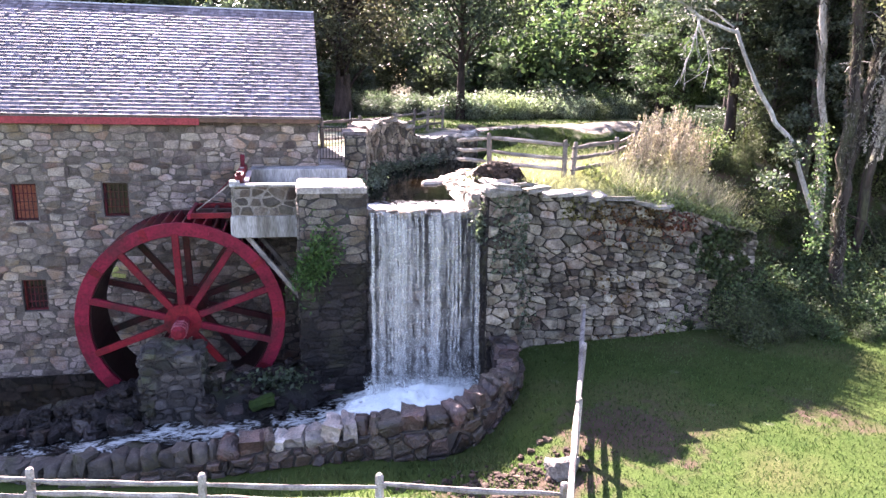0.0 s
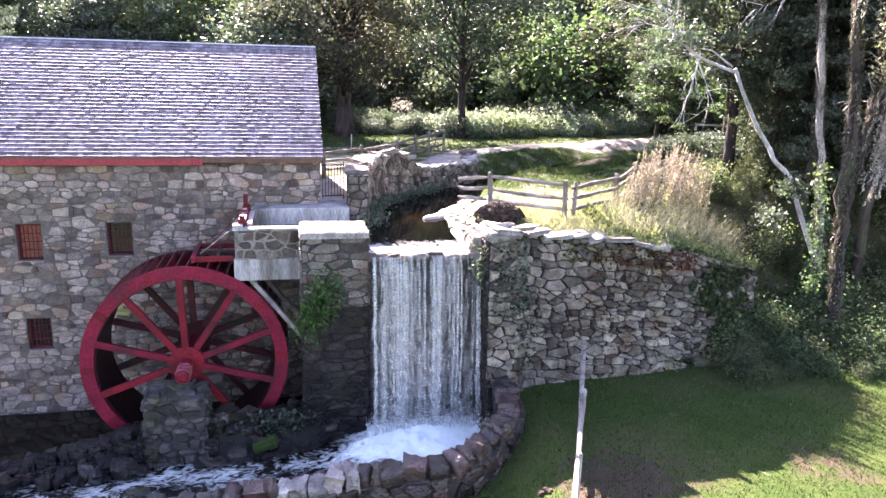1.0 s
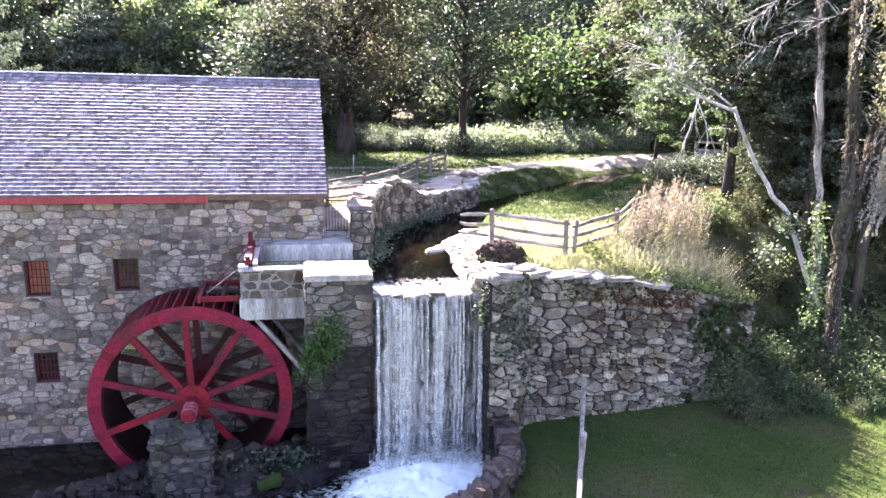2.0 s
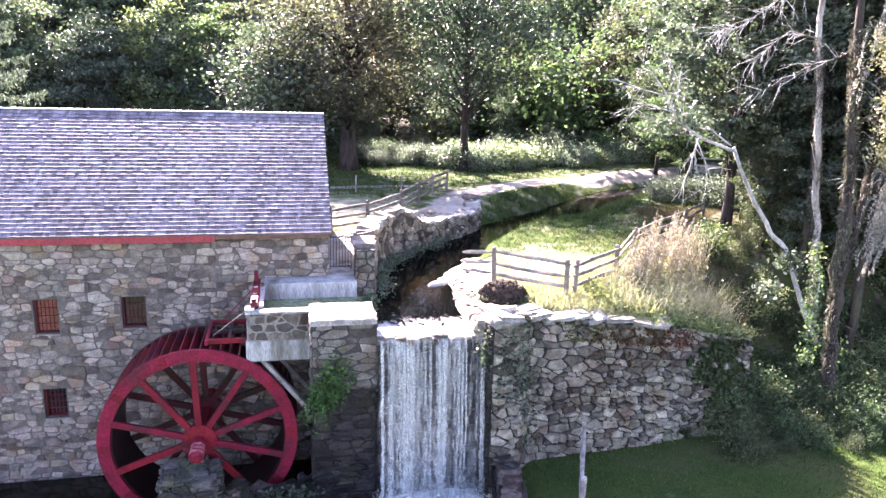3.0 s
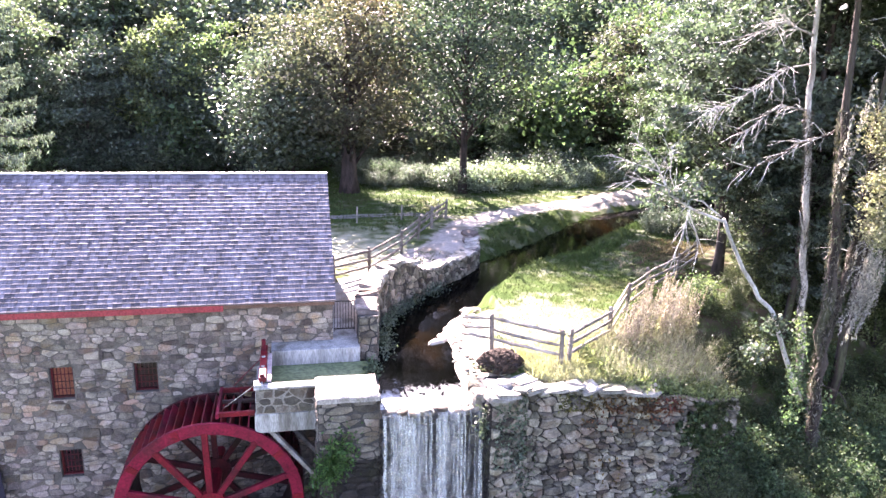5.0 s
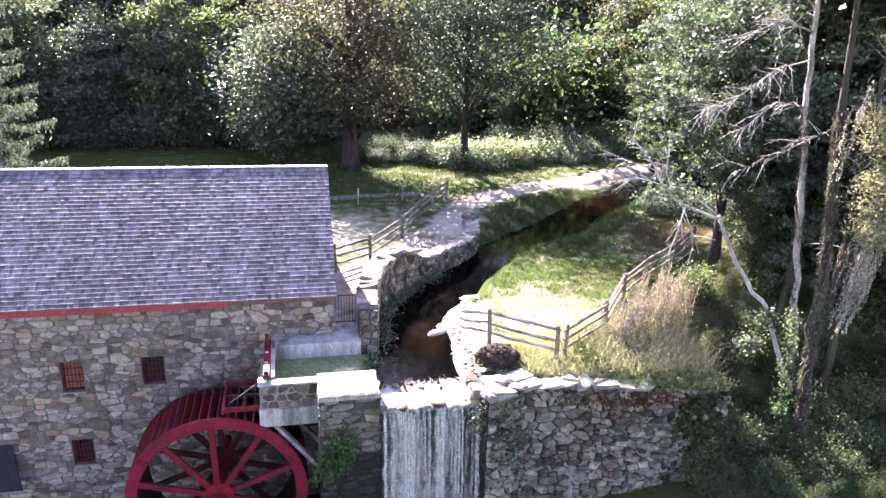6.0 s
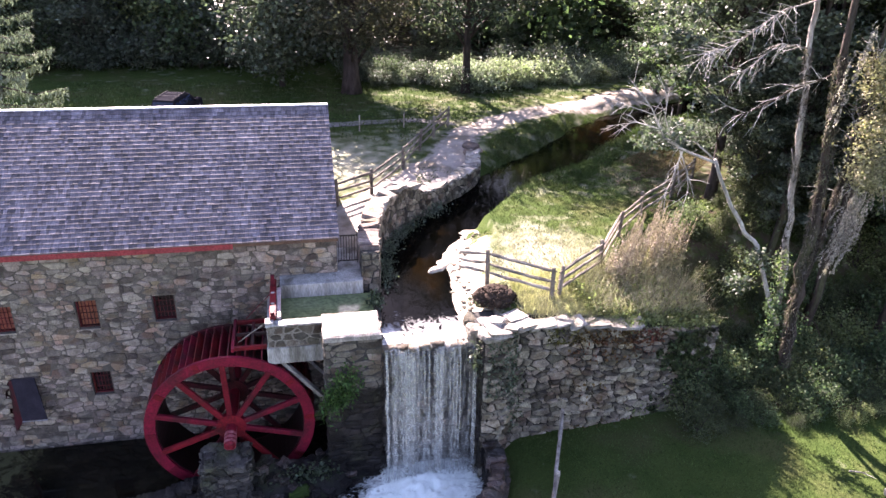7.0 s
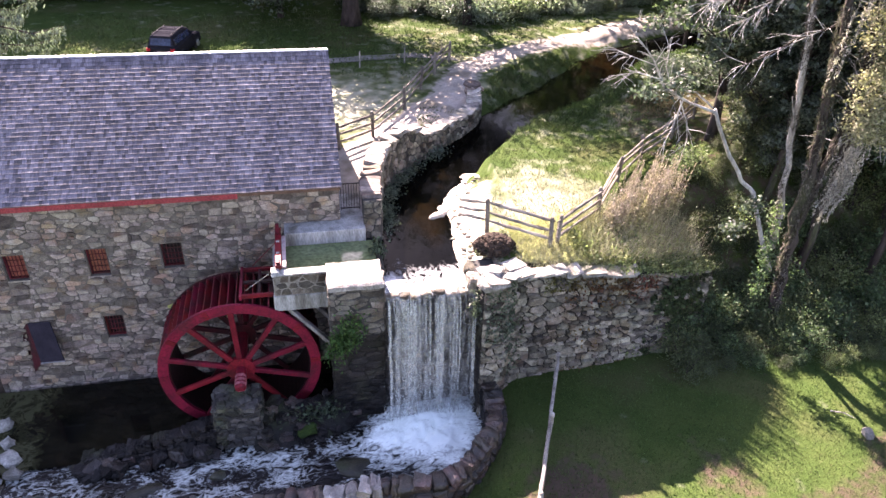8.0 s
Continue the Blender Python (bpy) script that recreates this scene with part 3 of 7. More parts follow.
masonry(front_wall, mill_front, MX1 - MX0, MZ1 - MZ0, 0.40, 0.185, STONE, 11, [(a - MX0 - 0.02, b - MX0 + 0.02, c - MZ0 - 0.02, d - MZ0 + 0.02) for a, b, c, d in WINDOWS],
        near=lambda u, v: math.hypot(u - 9.8, (v - 6.8) * 2), joint=0.004, proud=0.035, coursed=0.72)


def gable(x, t):
    bm = bmesh.new()
    prof = [(MY + 0.55, MZ0 + 2), (30.25, MZ0 + 2), (30.25, 6.2), (30.8, 6.15), (26.4, 9.72), (22.0, 6.15), (MY + 0.55, 6.2)]
    vs = [[bm.verts.new((x + k, y, z)) for y, z in prof] for k in (0, t)]
    bm.faces.new(vs[0])
    bm.faces.new(vs[1][::-1])
    for i in range(len(prof)):
        j = (i + 1) % len(prof)
        bm.faces.new((vs[0][i], vs[1][i], vs[1][j], vs[0][j]))
    return bm


v, f = boulder((-4.42, 22.02, 1.50), 0.46, 0.16, 0.16, random.Random(4), turn=0.0, ball=0.3)
raw("stone", v, f, LIME, mill, "stone covered in yellow-green moss")
v, f = boulder((-4.2, 22.02, 1.34), 0.4, 0.16, 0.13, random.Random(5), turn=0.0, ball=0.3)
raw("stone", v, f, LIME, mill, "stone covered in yellow-green moss")
part("gable_wall", gable(MX1 - 0.5, 0.5), STONE, mill)
part("gable_wall", gable(MX0, 0.5), STONE, mill)
part("back_wall", box(MX0, MX1, 30.25, 30.8, 0, 6.15), STONE, mill)
RIDGE, EAVE = Vector((0, 26.4, 9.9)), Vector((0, 21.6, 6.37))
slope_n = (RIDGE - EAVE).cross(Vector((1, 0, 0))).normalized()
slope_n = slope_n if slope_n.z > 0 else -slope_n
SLOPE = (RIDGE - EAVE).length
slope_d = (RIDGE - EAVE).normalized()
roof = part("roof", beam((MX0 - 0.1, 24.0 , 8.135), (2.16, 24.0, 8.135), SLOPE - 0.02, 0.10, up=-slope_n), SHINGLE, mill, "grey weathered wooden shingle roof")
roof.data.transform(Matrix.Translation(-slope_n * 0.055))
part("roof_back", beam((MX0 - 0.1, 28.82, 8.08), (2.16, 28.82, 8.08), SLOPE + 0.05, 0.12, up=Vector((0, slope_n.y, -slope_n.z))), SHINGLE, mill)
part("ridge_cap", box(MX0 - 0.1, 2.17, 26.35, 26.56, 9.83, 9.915, 0.012), mat("ridge_lead", (0.6, 0.6, 0.62), (0.48, 0.48, 0.5), 2, 20, 0.6, 0.1), mill, "pale ridge board")
part("fascia", box(MX0, -1.5, 21.68, 21.76, 6.08, 6.31, 0.01), FASCIA, mill, "faded red fascia board")
part("eave_board", box(-1.5, 2.14, 21.70, 21.78, 6.16, 6.31, 0.01), WOODBROWN, mill, "dark brown eave board")
part("soffit", box(MX0, 2.1, 21.76, 22.0, 6.16, 6.2), WOODBROWN, mill)

# shingle courses
rng = random.Random(5)
EXPO = 0.178
shingles = []
for k in range(int(SLOPE / EXPO) + 1):
    s0 = k * EXPO
    thick = 0.024
    x = MX0 - 0.1 - rng.uniform(0, 0.2)
    while x < 2.16:
        w = rng.choice((0.09, 0.12, 0.14, 0.17))
        x1 = min(x + w - 0.006, 2.18)
        e = rng.gauss(0, 0.004)
        th = thick + rng.gauss(0, 0.0012) + 0.002 * bumps(x * 0.3, s0, 1.0, 12)
        if x1 > x + 0.03 and s0 < SLOPE - 0.05:
            a = EAVE + slope_d * (s0 - 0.02 + e)
            b = EAVE + slope_d * min(s0 + EXPO + 0.03, SLOPE)
            lift = slope_n * th
            lo = slope_n * 0.002
            V = [Vector((x, a.y, a.z)) + lo, Vector((x1, a.y, a.z)) + lo, Vector((x1, a.y, a.z)) + lift, Vector((x, a.y, a.z)) + lift, Vector((x1, b.y, b.z)) + lo, Vector((x, b.y, b.z)) + lo]
            shingles.append((x, s0, (V, [(0, 1, 2, 3), (3, 2, 4, 5), (1, 4, 2), (0, 3, 5)])))
        x += w
shingles.sort(key=lambda q: -q[0] * 0.6 + q[1] * 1.2)
PIECES.append((roof, [q[2] for q in shingles], SHINGLE, 300, "shingle"))

# windows with bars or boards
GLASS = mat("dark_pane", (0.02, 0.016, 0.016), (0.03, 0.02, 0.02), 3, 10, 0.15, 0.0, spec=0.5)
SHUTTER = mat("rust_board", (0.30, 0.10, 0.06), (0.20, 0.07, 0.05), 4, 25, 0.8, 0.4, None, 0.2)
for i, (a, b, c, d) in enumerate(WINDOWS):
    w = tagged(part("window", box(a + 0.05, b - 0.05, MY + 0.26, MY + 0.29, c + 0.05, d - 0.05), SHUTTER if i in (1, 2) else GLASS, mill), "small barred mill window")
    for bx in ((a, a + 0.06, c, d), (b - 0.06, b, c, d), (a + 0.06, b - 0.06, d - 0.06, d), (a + 0.06, b - 0.06, c, c + 0.05)):
        part("frame", box(bx[0], bx[1], MY + 0.14, MY + 0.32, bx[2], bx[3], 0.006), REDDARK, w)
    for k in range(1, 5):
        x = a + 0.06 + (b - a - 0.12) * k / 5
        part("bar", box(x - 0.011, x + 0.011, MY + 0.15, MY + 0.172, c + 0.05, d - 0.06), REDDARK, w)
    for k in range(1, 4):
        z = c + 0.05 + (d - c - 0.11) * k / 4
        part("bar", box(a + 0.06, b - 0.06, MY + 0.174, MY + 0.194, z - 0.011, z + 0.011), REDDARK, w)
    part("sill", box(a - 0.01, b + 0.01, MY - 0.025, MY + 0.135, c - 0.06, c - 0.004, 0.01), STONE, w)

# sloping cellar hatch at the foot of the wall
hatch = thing("cellar_hatch", (-9.4, 21.4, -2.0), "sloping dark cellar hatch against the mill wall", "hatch")
SLATE = mat("grey_hatch_board", (0.028, 0.024, 0.032), (0.018, 0.016, 0.022), 3, 60, 0.85, 0.1, spec=0.08)


def plate(pts, push):
    """A flat board through the points, as thick as push."""
    bm = bmesh.new()
    a = [bm.verts.new(p) for p in pts]
    b = [bm.verts.new(Vector(p) + Vector(push)) for p in pts]
    bm.faces.new(a)
    bm.faces.new(b[::-1])
    for i in range(len(pts)):
        j = (i + 1) % len(pts)
        bm.faces.new((a[i], b[i], b[j], a[j]))
    return bm


HATCH_LID = [(-9.65, 21.94, 1.31), (-8.89, 21.94, 1.29), (-8.58, 21.40, -0.18), (-9.40, 21.40, -0.17)]
HATCH_EDGE = [(-9.41, 21.36, -0.16), (-8.56, 21.36, -0.17), (-8.56, 21.36, -0.21), (-9.41, 21.36, -0.20)]
HATCH_SIDE = [(-9.66, 21.92, 1.29), (-9.79, 21.98, 1.22), (-10.02, 21.98, 0.58), (-10.0, 21.98, -1.1), (-9.42, 21.42, -0.20)]
part("lid", plate(HATCH_LID, (0, -0.04, 0.02)), SLATE, hatch, "slate grey sloping lid")
part("lid_edge", plate(HATCH_EDGE, (0, -0.03, 0.01)), mat("grey_trim", (0.26, 0.26, 0.29), (0.2, 0.2, 0.23), 4, 20, 0.6, 0.1), hatch, "paler lower edge of the lid")
part("side_panel", plate(HATCH_SIDE, (0.03, 0, 0)), REDDARK, hatch, "dark red side board")

# ---- water wheel ----
WC, WR, WY0, WY1 = Vector((-1.87, 0, 0.82)), 2.82, 18.66, 20.75
wheel = thing("water_wheel", (WC.x, (WY0 + WY1) / 2, WC.z - WR), "large red-painted wooden overshot water wheel", "water wheel")


def ring(r0, r1, y0, y1, a0=0.0, a1=2 * math.pi, n=64):
    full = a1 - a0 > 6.28
    V, F = [], []
    m = n if full else n + 1
    for i in range(m):
        a = a0 + (a1 - a0) * i / n
        for r, y in ((r0, y0), (r1, y0), (r1, y1), (r0, y1)):
            V.append((WC.x + math.cos(a) * r, y, WC.z + math.sin(a) * r))
    for i in range(n if full else n):
        j = (i + 1) % m
        for k in range(4):
            F.append((i * 4 + k, i * 4 + (k + 1) % 4, j * 4 + (k + 1) % 4, j * 4 + k))
    if not full:
        F += [(0, 1, 2, 3), tuple(n * 4 + k for k in (3, 2, 1, 0))]
    return V, F


def ringpart(name, args, m, parent, label=""):
    V, F = ring(*args)
    bm = bmesh.new()
    vs = [bm.verts.new(v) for v in V]
    for f in F:
        bm.faces.new([vs[i] for i in f])
    return part(name, bm, m, parent, label)


# far side of the wheel: the same red darkened, its shade put into the colour
FARRED = mat("shaded_far_red", (0.06, 0.009, 0.012), (0.03, 0.008, 0.01), 2.5, 14, 0.45, 0.3, (0.02, 0.016, 0.012), 0.2)
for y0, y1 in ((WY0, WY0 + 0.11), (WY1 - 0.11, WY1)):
    rim = ringpart("rim", (WR - 0.36, WR, y0, y1), REDPAINT if y0 < 19 else FARRED, wheel)
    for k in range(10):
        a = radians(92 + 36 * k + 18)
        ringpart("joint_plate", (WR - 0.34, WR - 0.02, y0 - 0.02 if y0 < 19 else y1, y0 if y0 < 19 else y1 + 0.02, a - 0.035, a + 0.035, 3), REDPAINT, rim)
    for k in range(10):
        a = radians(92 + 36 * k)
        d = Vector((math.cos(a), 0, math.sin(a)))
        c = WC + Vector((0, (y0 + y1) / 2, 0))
        part("spoke", beam(c + d * 0.2, c + d * (WR - 0.3), 0.19, 0.13, 0.014, up=(0, 1, 0)), REDPAINT if y0 < 19 else FARRED, wheel)
    ringpart("hub", (0.12, 0.50, y0 - 0.05, y1 + 0.05, 0, 2 * math.pi, 20), REDPAINT if y0 < 19 else FARRED, wheel)
# near-black drum: the shade between the bucket boards is in its colour
DRUM = mat("dark_drum", (0.022, 0.006, 0.007), (0.012, 0.005, 0.005), 3, 14, 0.5, 0.3)
ringpart("sole", (WR - 0.40, WR - 0.36, WY0 + 0.11, WY1 - 0.11), DRUM, wheel, "near-black inner drum boards")
BUCKET = mat("wet_red_board", (0.20, 0.012, 0.02), (0.11, 0.008, 0.013), 3.5, 18, 0.32, 0.4, (0.06, 0.012, 0.013), 0.3, 0.5)
for k in range(64):
    a = 2 * math.pi * k / 64
    p = WC + Vector((math.cos(a) * (WR - 0.36), 0, math.sin(a) * (WR - 0.36)))
    q = WC + Vector((math.cos(a + 0.055) * (WR + 0.005), 0, math.sin(a + 0.055) * (WR + 0.005)))
    d = q - p
    y = Vector((0, 1, 0))
    z = d.normalized().cross(y)
    m = Matrix((d.normalized(), y, z)).transposed().to_4x4()
    m.translation = (p + q) / 2 + Vector((0, (WY0 + WY1) / 2, 0))
    part("bucket_board", box(-d.length / 2, d.length / 2, -(WY1 - WY0) / 2 + 0.11, (WY1 - WY0) / 2 - 0.11, -0.022, 0.022, 0.004, m=m), BUCKET, wheel)
BAND = mat("pink_worn_band", (0.42, 0.16, 0.17), (0.26, 0.05, 0.06), 8, 30, 0.6, 0.2)
shaft = part("shaft", beam((WC.x, 17.62, WC.z - 0.02), (WC.x, 22.1, WC.z - 0.02), 0.36, 0.36, 0.09), REDPAINT, wheel)
for k in range(3):
    part("iron_band", box(WC.x - 0.19, WC.x + 0.19, 17.75 + 0.2 * k, 17.80 + 0.2 * k, WC.z - 0.21, WC.z + 0.17, 0.09), BAND, shaft, "pale worn band")


def pier_block(parent, x0, x1, y0, y1, z0, z1, su, sv, m, seed, sides="fr", back=MORTAR_DARK, joint=0.02, proud=0.04, limit=300):
    """A solid block of masonry with stones on the given sides (f: front, l, r)."""
    core = part("core", box(x0, x1, y0, y1, z0, z1), back, parent)
    if "f" in sides:
        masonry(core, lambda u, v, d: Vector((x0 + u, y0 - d, z0 + v)), x1 - x0, z1 - z0, su, sv, m, seed, joint=joint, proud=proud, limit=limit)
    if "r" in sides:
        masonry(core, lambda u, v, d: Vector((x1 + d, y0 + u, z0 + v)), y1 - y0, z1 - z0, su, sv, m, seed + 1, joint=joint, proud=proud, limit=limit)
    if "l" in sides:
        masonry(core, lambda u, v, d: Vector((x0 - d, y1 - u, z0 + v)), y1 - y0, z1 - z0, su, sv, m, seed + 2, joint=joint, proud=proud, limit=limit)
    if "t" in sides:
        masonry(core, lambda u, v, d: Vector((x0 + u, y0 + v, z1 + d)), x1 - x0, y1 - y0, su, su, m, seed + 3, joint=joint, proud=proud, limit=limit)
    return core


PIERSTONE = mat("damp_grey_stone", (0.075, 0.068, 0.06), (0.034, 0.031, 0.028), 2.8, 20, 0.6, 0.8, (0.045, 0.05, 0.028), 0.6, 0.3, dist=0.05)
bearing = thing("bearing_pier", (-2.2, 17.6, -2.2), "rough stone pier that carries the wheel shaft", "pier")
pier_block(bearing, -2.82, -1.28, 17.25, 18.35, -2.3, 0.34, 0.36, 0.2, PIERSTONE, 31, "frlt", MORTAR_DARK, 0.012, 0.07)
rng = random.Random(33)
for k in range(16):
    v, f = boulder((-1.97 + rng.uniform(-0.62, 0.62), 17.3 + rng.uniform(-0.1, 0.95), 0.36 + rng.uniform(-0.05, 0.05)), rng.uniform(0.28, 0.45), rng.uniform(0.26, 0.4), rng.uniform(0.14, 0.24), rng, ball=0.25, lumps=0.2)
    raw("top_stone", v, f, PIERSTONE, bearing)
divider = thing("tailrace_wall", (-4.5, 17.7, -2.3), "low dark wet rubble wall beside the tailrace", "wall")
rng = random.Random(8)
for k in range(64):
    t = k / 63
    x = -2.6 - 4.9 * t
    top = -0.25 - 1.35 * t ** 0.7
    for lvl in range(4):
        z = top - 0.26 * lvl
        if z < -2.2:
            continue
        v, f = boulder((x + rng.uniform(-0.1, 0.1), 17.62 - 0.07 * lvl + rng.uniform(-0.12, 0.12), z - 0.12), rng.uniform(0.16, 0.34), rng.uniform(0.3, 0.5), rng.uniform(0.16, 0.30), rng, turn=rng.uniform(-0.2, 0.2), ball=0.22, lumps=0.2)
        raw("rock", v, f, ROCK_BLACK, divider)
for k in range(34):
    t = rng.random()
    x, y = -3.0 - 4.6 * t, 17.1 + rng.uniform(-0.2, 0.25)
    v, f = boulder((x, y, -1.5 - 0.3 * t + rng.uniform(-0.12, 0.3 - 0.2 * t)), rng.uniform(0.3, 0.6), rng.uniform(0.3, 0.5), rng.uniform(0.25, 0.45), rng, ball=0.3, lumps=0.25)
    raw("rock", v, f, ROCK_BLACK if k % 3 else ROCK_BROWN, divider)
bank = thing("rubble_bank", (0.2, 17.5, -2.0), "steep dark bank of wet rubble below the wheel", "rubble bank")
V, F = [], []
for j in range(15):
    for i in range(41):
        x, y = -1.6 + 4.1 * i / 40, 16.75 + 1.75 * j / 14
        top = -1.45 + 0.95 * smooth(16.8, 18.1, y) - 0.5 * smooth(1.4, 2.4, x) - 0.5 * smooth(18.2, 18.5, y)
        V.append((x, y, top + 0.14 * bumps(x, y, 1.6, 14) + 0.07 * bumps(x, y, 4.2, 15) - (0.6 if j == 0 else 0)))
F = [(j * 41 + i, j * 41 + i + 1, (j + 1) * 41 + i + 1, (j + 1) * 41 + i) for j in range(14) for i in range(40)]
raw("soil", V, F, mat("wet_mossy_soil", (0.018, 0.016, 0.013), (0.010, 0.010, 0.009), 2.4, 20, 0.6, 0.9, (0.022, 0.028, 0.010), spec=0.2, dist=0.05), bank, smooth=True)
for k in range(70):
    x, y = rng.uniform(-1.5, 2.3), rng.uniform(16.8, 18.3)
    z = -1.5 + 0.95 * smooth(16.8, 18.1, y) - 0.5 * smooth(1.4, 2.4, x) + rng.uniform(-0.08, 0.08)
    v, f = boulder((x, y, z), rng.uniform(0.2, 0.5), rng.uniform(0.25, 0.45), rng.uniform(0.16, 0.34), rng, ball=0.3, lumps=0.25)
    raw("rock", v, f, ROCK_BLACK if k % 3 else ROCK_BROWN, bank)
v, f = boulder((0.28, 17.2, -1.12), 0.62, 0.42, 0.3, rng, turn=0.1, ball=0.3)
raw("rock", v, f, mat("bright_moss", (0.035, 0.062, 0.012), (0.018, 0.034, 0.010), 5, 30, 0.95, 0.8), bank, "block covered in bright green moss")
for at, sx, sy in (((1.7, 15.4, -1.34), 1.1, 0.75), ((-5.1, 15.95, -1.74), 1.3, 0.6), ((-2.6, 16.1, -1.62), 0.7, 0.4)):
    sr = thing("stream_rock", at, "flat mossy brown rock awash in the stream", "rock", "rocks in the stream")
    v, f = boulder((at[0], at[1], at[2] - 0.04), sx, sy, 0.26, rng, turn=rng.uniform(-0.3, 0.3), ball=0.95, lumps=0.35)
    raw("stone", v, f, mat("olive_wet_rock", (0.05, 0.046, 0.026), (0.022, 0.021, 0.015), 3, 18, 0.3, 0.9, (0.03, 0.036, 0.014), spec=0.4, dist=0.05), sr, smooth=True)

rng = random.Random(15)
for at, w in (((-10.7, 19.9, -1.8), 0.6), ((-10.35, 19.0, -1.82), 0.45), ((-10.1, 18.2, -1.8), 0.7), ((-9.75, 17.5, -1.84), 0.5), ((-10.6, 17.3, -1.8), 0.8)):
    sr = thing("stream_rock", at, "pale boulder at the edge of the tailrace", "rock", "rocks in the stream")
    v, f = boulder(at, w, w * 0.8, w * 0.6, rng, ball=0.6, lumps=0.3)
    raw("stone", v, f, STONE_PALE, sr)

# ---- trough, pier, sluice ----
trough = thing("mill_race_trough", (0.5, 20, 3.2), "concrete and stone headrace trough with green still water", "trough")
part("floor_slab", box(-0.45, 3.2, 18.75, 22.0, 3.2, 3.5, 0.015), CONCRETE, trough)
part("front_base", box(-0.47, 1.40, 18.73, 19.05, 3.16, 3.78, 0.02), CONCRETE, trough, "stained pale concrete beam")
fr = part("front_wall", box(-0.42, 1.40, 18.78, 19.03, 3.785, 4.60), MORTAR_PALE, trough)
masonry(fr, lambda u, v, d: Vector((-0.42 + u, 18.78 - d, 3.785 + v)), 1.8, 0.81, 0.36, 0.24, STONE_DAMP, 41, joint=0.018, proud=0.025, coursed=0.2)
part("coping", box(-0.47, 1.36, 18.71, 19.09, 4.604, 4.67, 0.015), CONCRETE, trough, "pale concrete coping")
bw = part("back_wall", box(0.0, 2.96, 21.15, 21.96, 3.5, 4.80, 0.02), CONCRETE, trough, "streaked pale concrete back wall")
part("landing", box(2.08, 2.96, 21.97, 24.0, 4.3, 4.80, 0.02), CONCRETE, trough)
part("end_post", box(-0.47, -0.2, 18.75, 19.1, 4.674, 4.76, 0.01), CONCRETE, trough)
part("end_wall", box(-0.45, -0.32, 19.1, 21.15, 3.5, 4.3, 0.01), CONCRETE, trough)
SCUM = mat("green_still_water", (0.10, 0.135, 0.06), (0.13, 0.16, 0.075), 1.5, 8, 0.12, 0.05, spec=0.5)
tagged(raw("still_water", [(-0.30, 19.04, 4.29), (3.19, 19.04, 4.29), (3.19, 21.14, 4.29), (-0.30, 21.14, 4.29)], [(0, 1, 2, 3)], SCUM), "murky green still water in the trough", "water", kind="structure")
gate = thing("sluice_gate", (-0.25, 20, 4.0), "red wooden sluice gate with white fittings", "sluice gate")
part("frame", box(-0.32, -0.11, 18.95, 21.5, 4.77, 4.90, 0.012), REDPAINT, gate)
part("frame", box(-0.10, 0.04, 19.10, 21.14, 4.68, 4.76, 0.012), PALEBAND, gate, "pale worn plank")
part("gate_board", box(-0.29, -0.22, 19.1, 21.1, 3.75, 4.76, 0.01), REDPAINT, gate)
for y in (19.1, 21.15):
    part("post", box(-0.29, -0.16, y - 0.08, y + 0.06, 3.8, 5.25 if y > 20 else 4.98, 0.012), REDPAINT, gate)
for k, y in enumerate((19.3, 19.75, 20.5)):
    part("fitting", box(-0.28, -0.16, y - 0.05, y + 0.05, 4.904, 4.935, 0.01), CONCRETE, gate, "white fitting")
chute = thing("wheel_chute", (-1.2, 20, 3.5), "red wooden chute that feeds the wheel", "chute")
for y in (18.92, 20.55):
    part("side_board", box(-1.55, -0.46, y - 0.05, y + 0.05, 3.71, 3.86, 0.01), REDPAINT, chute)
part("cross_beam", box(-1.0, -0.9, 18.98, 20.5, 3.72, 3.82, 0.01), REDDARK, chute)
part("side_board", box(-1.5, -0.46, 19.72, 19.80, 3.71, 3.84, 0.01), REDDARK, chute)
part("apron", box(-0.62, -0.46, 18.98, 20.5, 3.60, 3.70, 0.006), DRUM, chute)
part("cross_beam", box(-1.62, -1.52, 18.8, 20.7, 3.70, 3.86, 0.012), REDPAINT, chute)
v, f = tube([(-0.28, 18.95, 4.8), (-1.4, 19.1, 3.9)], [0.014, 0.014], 6)
raw("rod", v, f, BARKPALE, chute, "thin pale rod")
v, f = tube([(-0.28, 20.6, 4.85), (-1.2, 20.6, 3.9)], [0.014, 0.014], 6)
raw("rod", v, f, REDPAINT, chute)
strut = thing("timber_strut", (0.8, 18.9, 1.3), "weathered grey diagonal timber strut", "strut")
part("beam", beam((-0.05, 18.95, 3.17), (1.62, 18.95, 1.05), 0.22, 0.13, 0.015), WOODGREY, strut)
part("beam", beam((-0.05, 20.6, 3.17), (1.62, 20.6, 1.05), 0.22, 0.13, 0.015), WOODGREY, strut)

pier = thing("fall_pier", (2.3, 18.4, -1.8), "tall stone pier beside the waterfall", "pier")
# near-black stones up to 2.6 m, lighter ones above
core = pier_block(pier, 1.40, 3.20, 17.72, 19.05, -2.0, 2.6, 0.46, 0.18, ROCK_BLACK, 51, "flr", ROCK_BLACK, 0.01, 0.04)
pier_block(pier, 1.38, 3.20, 17.70, 19.05, 2.6, 4.6, 0.44, 0.17, STONE_DAMP, 55, "flr", MORTAR_DARK, 0.01, 0.04)
rng = random.Random(14)
V, F = [], []
nu, nv = 22, 18
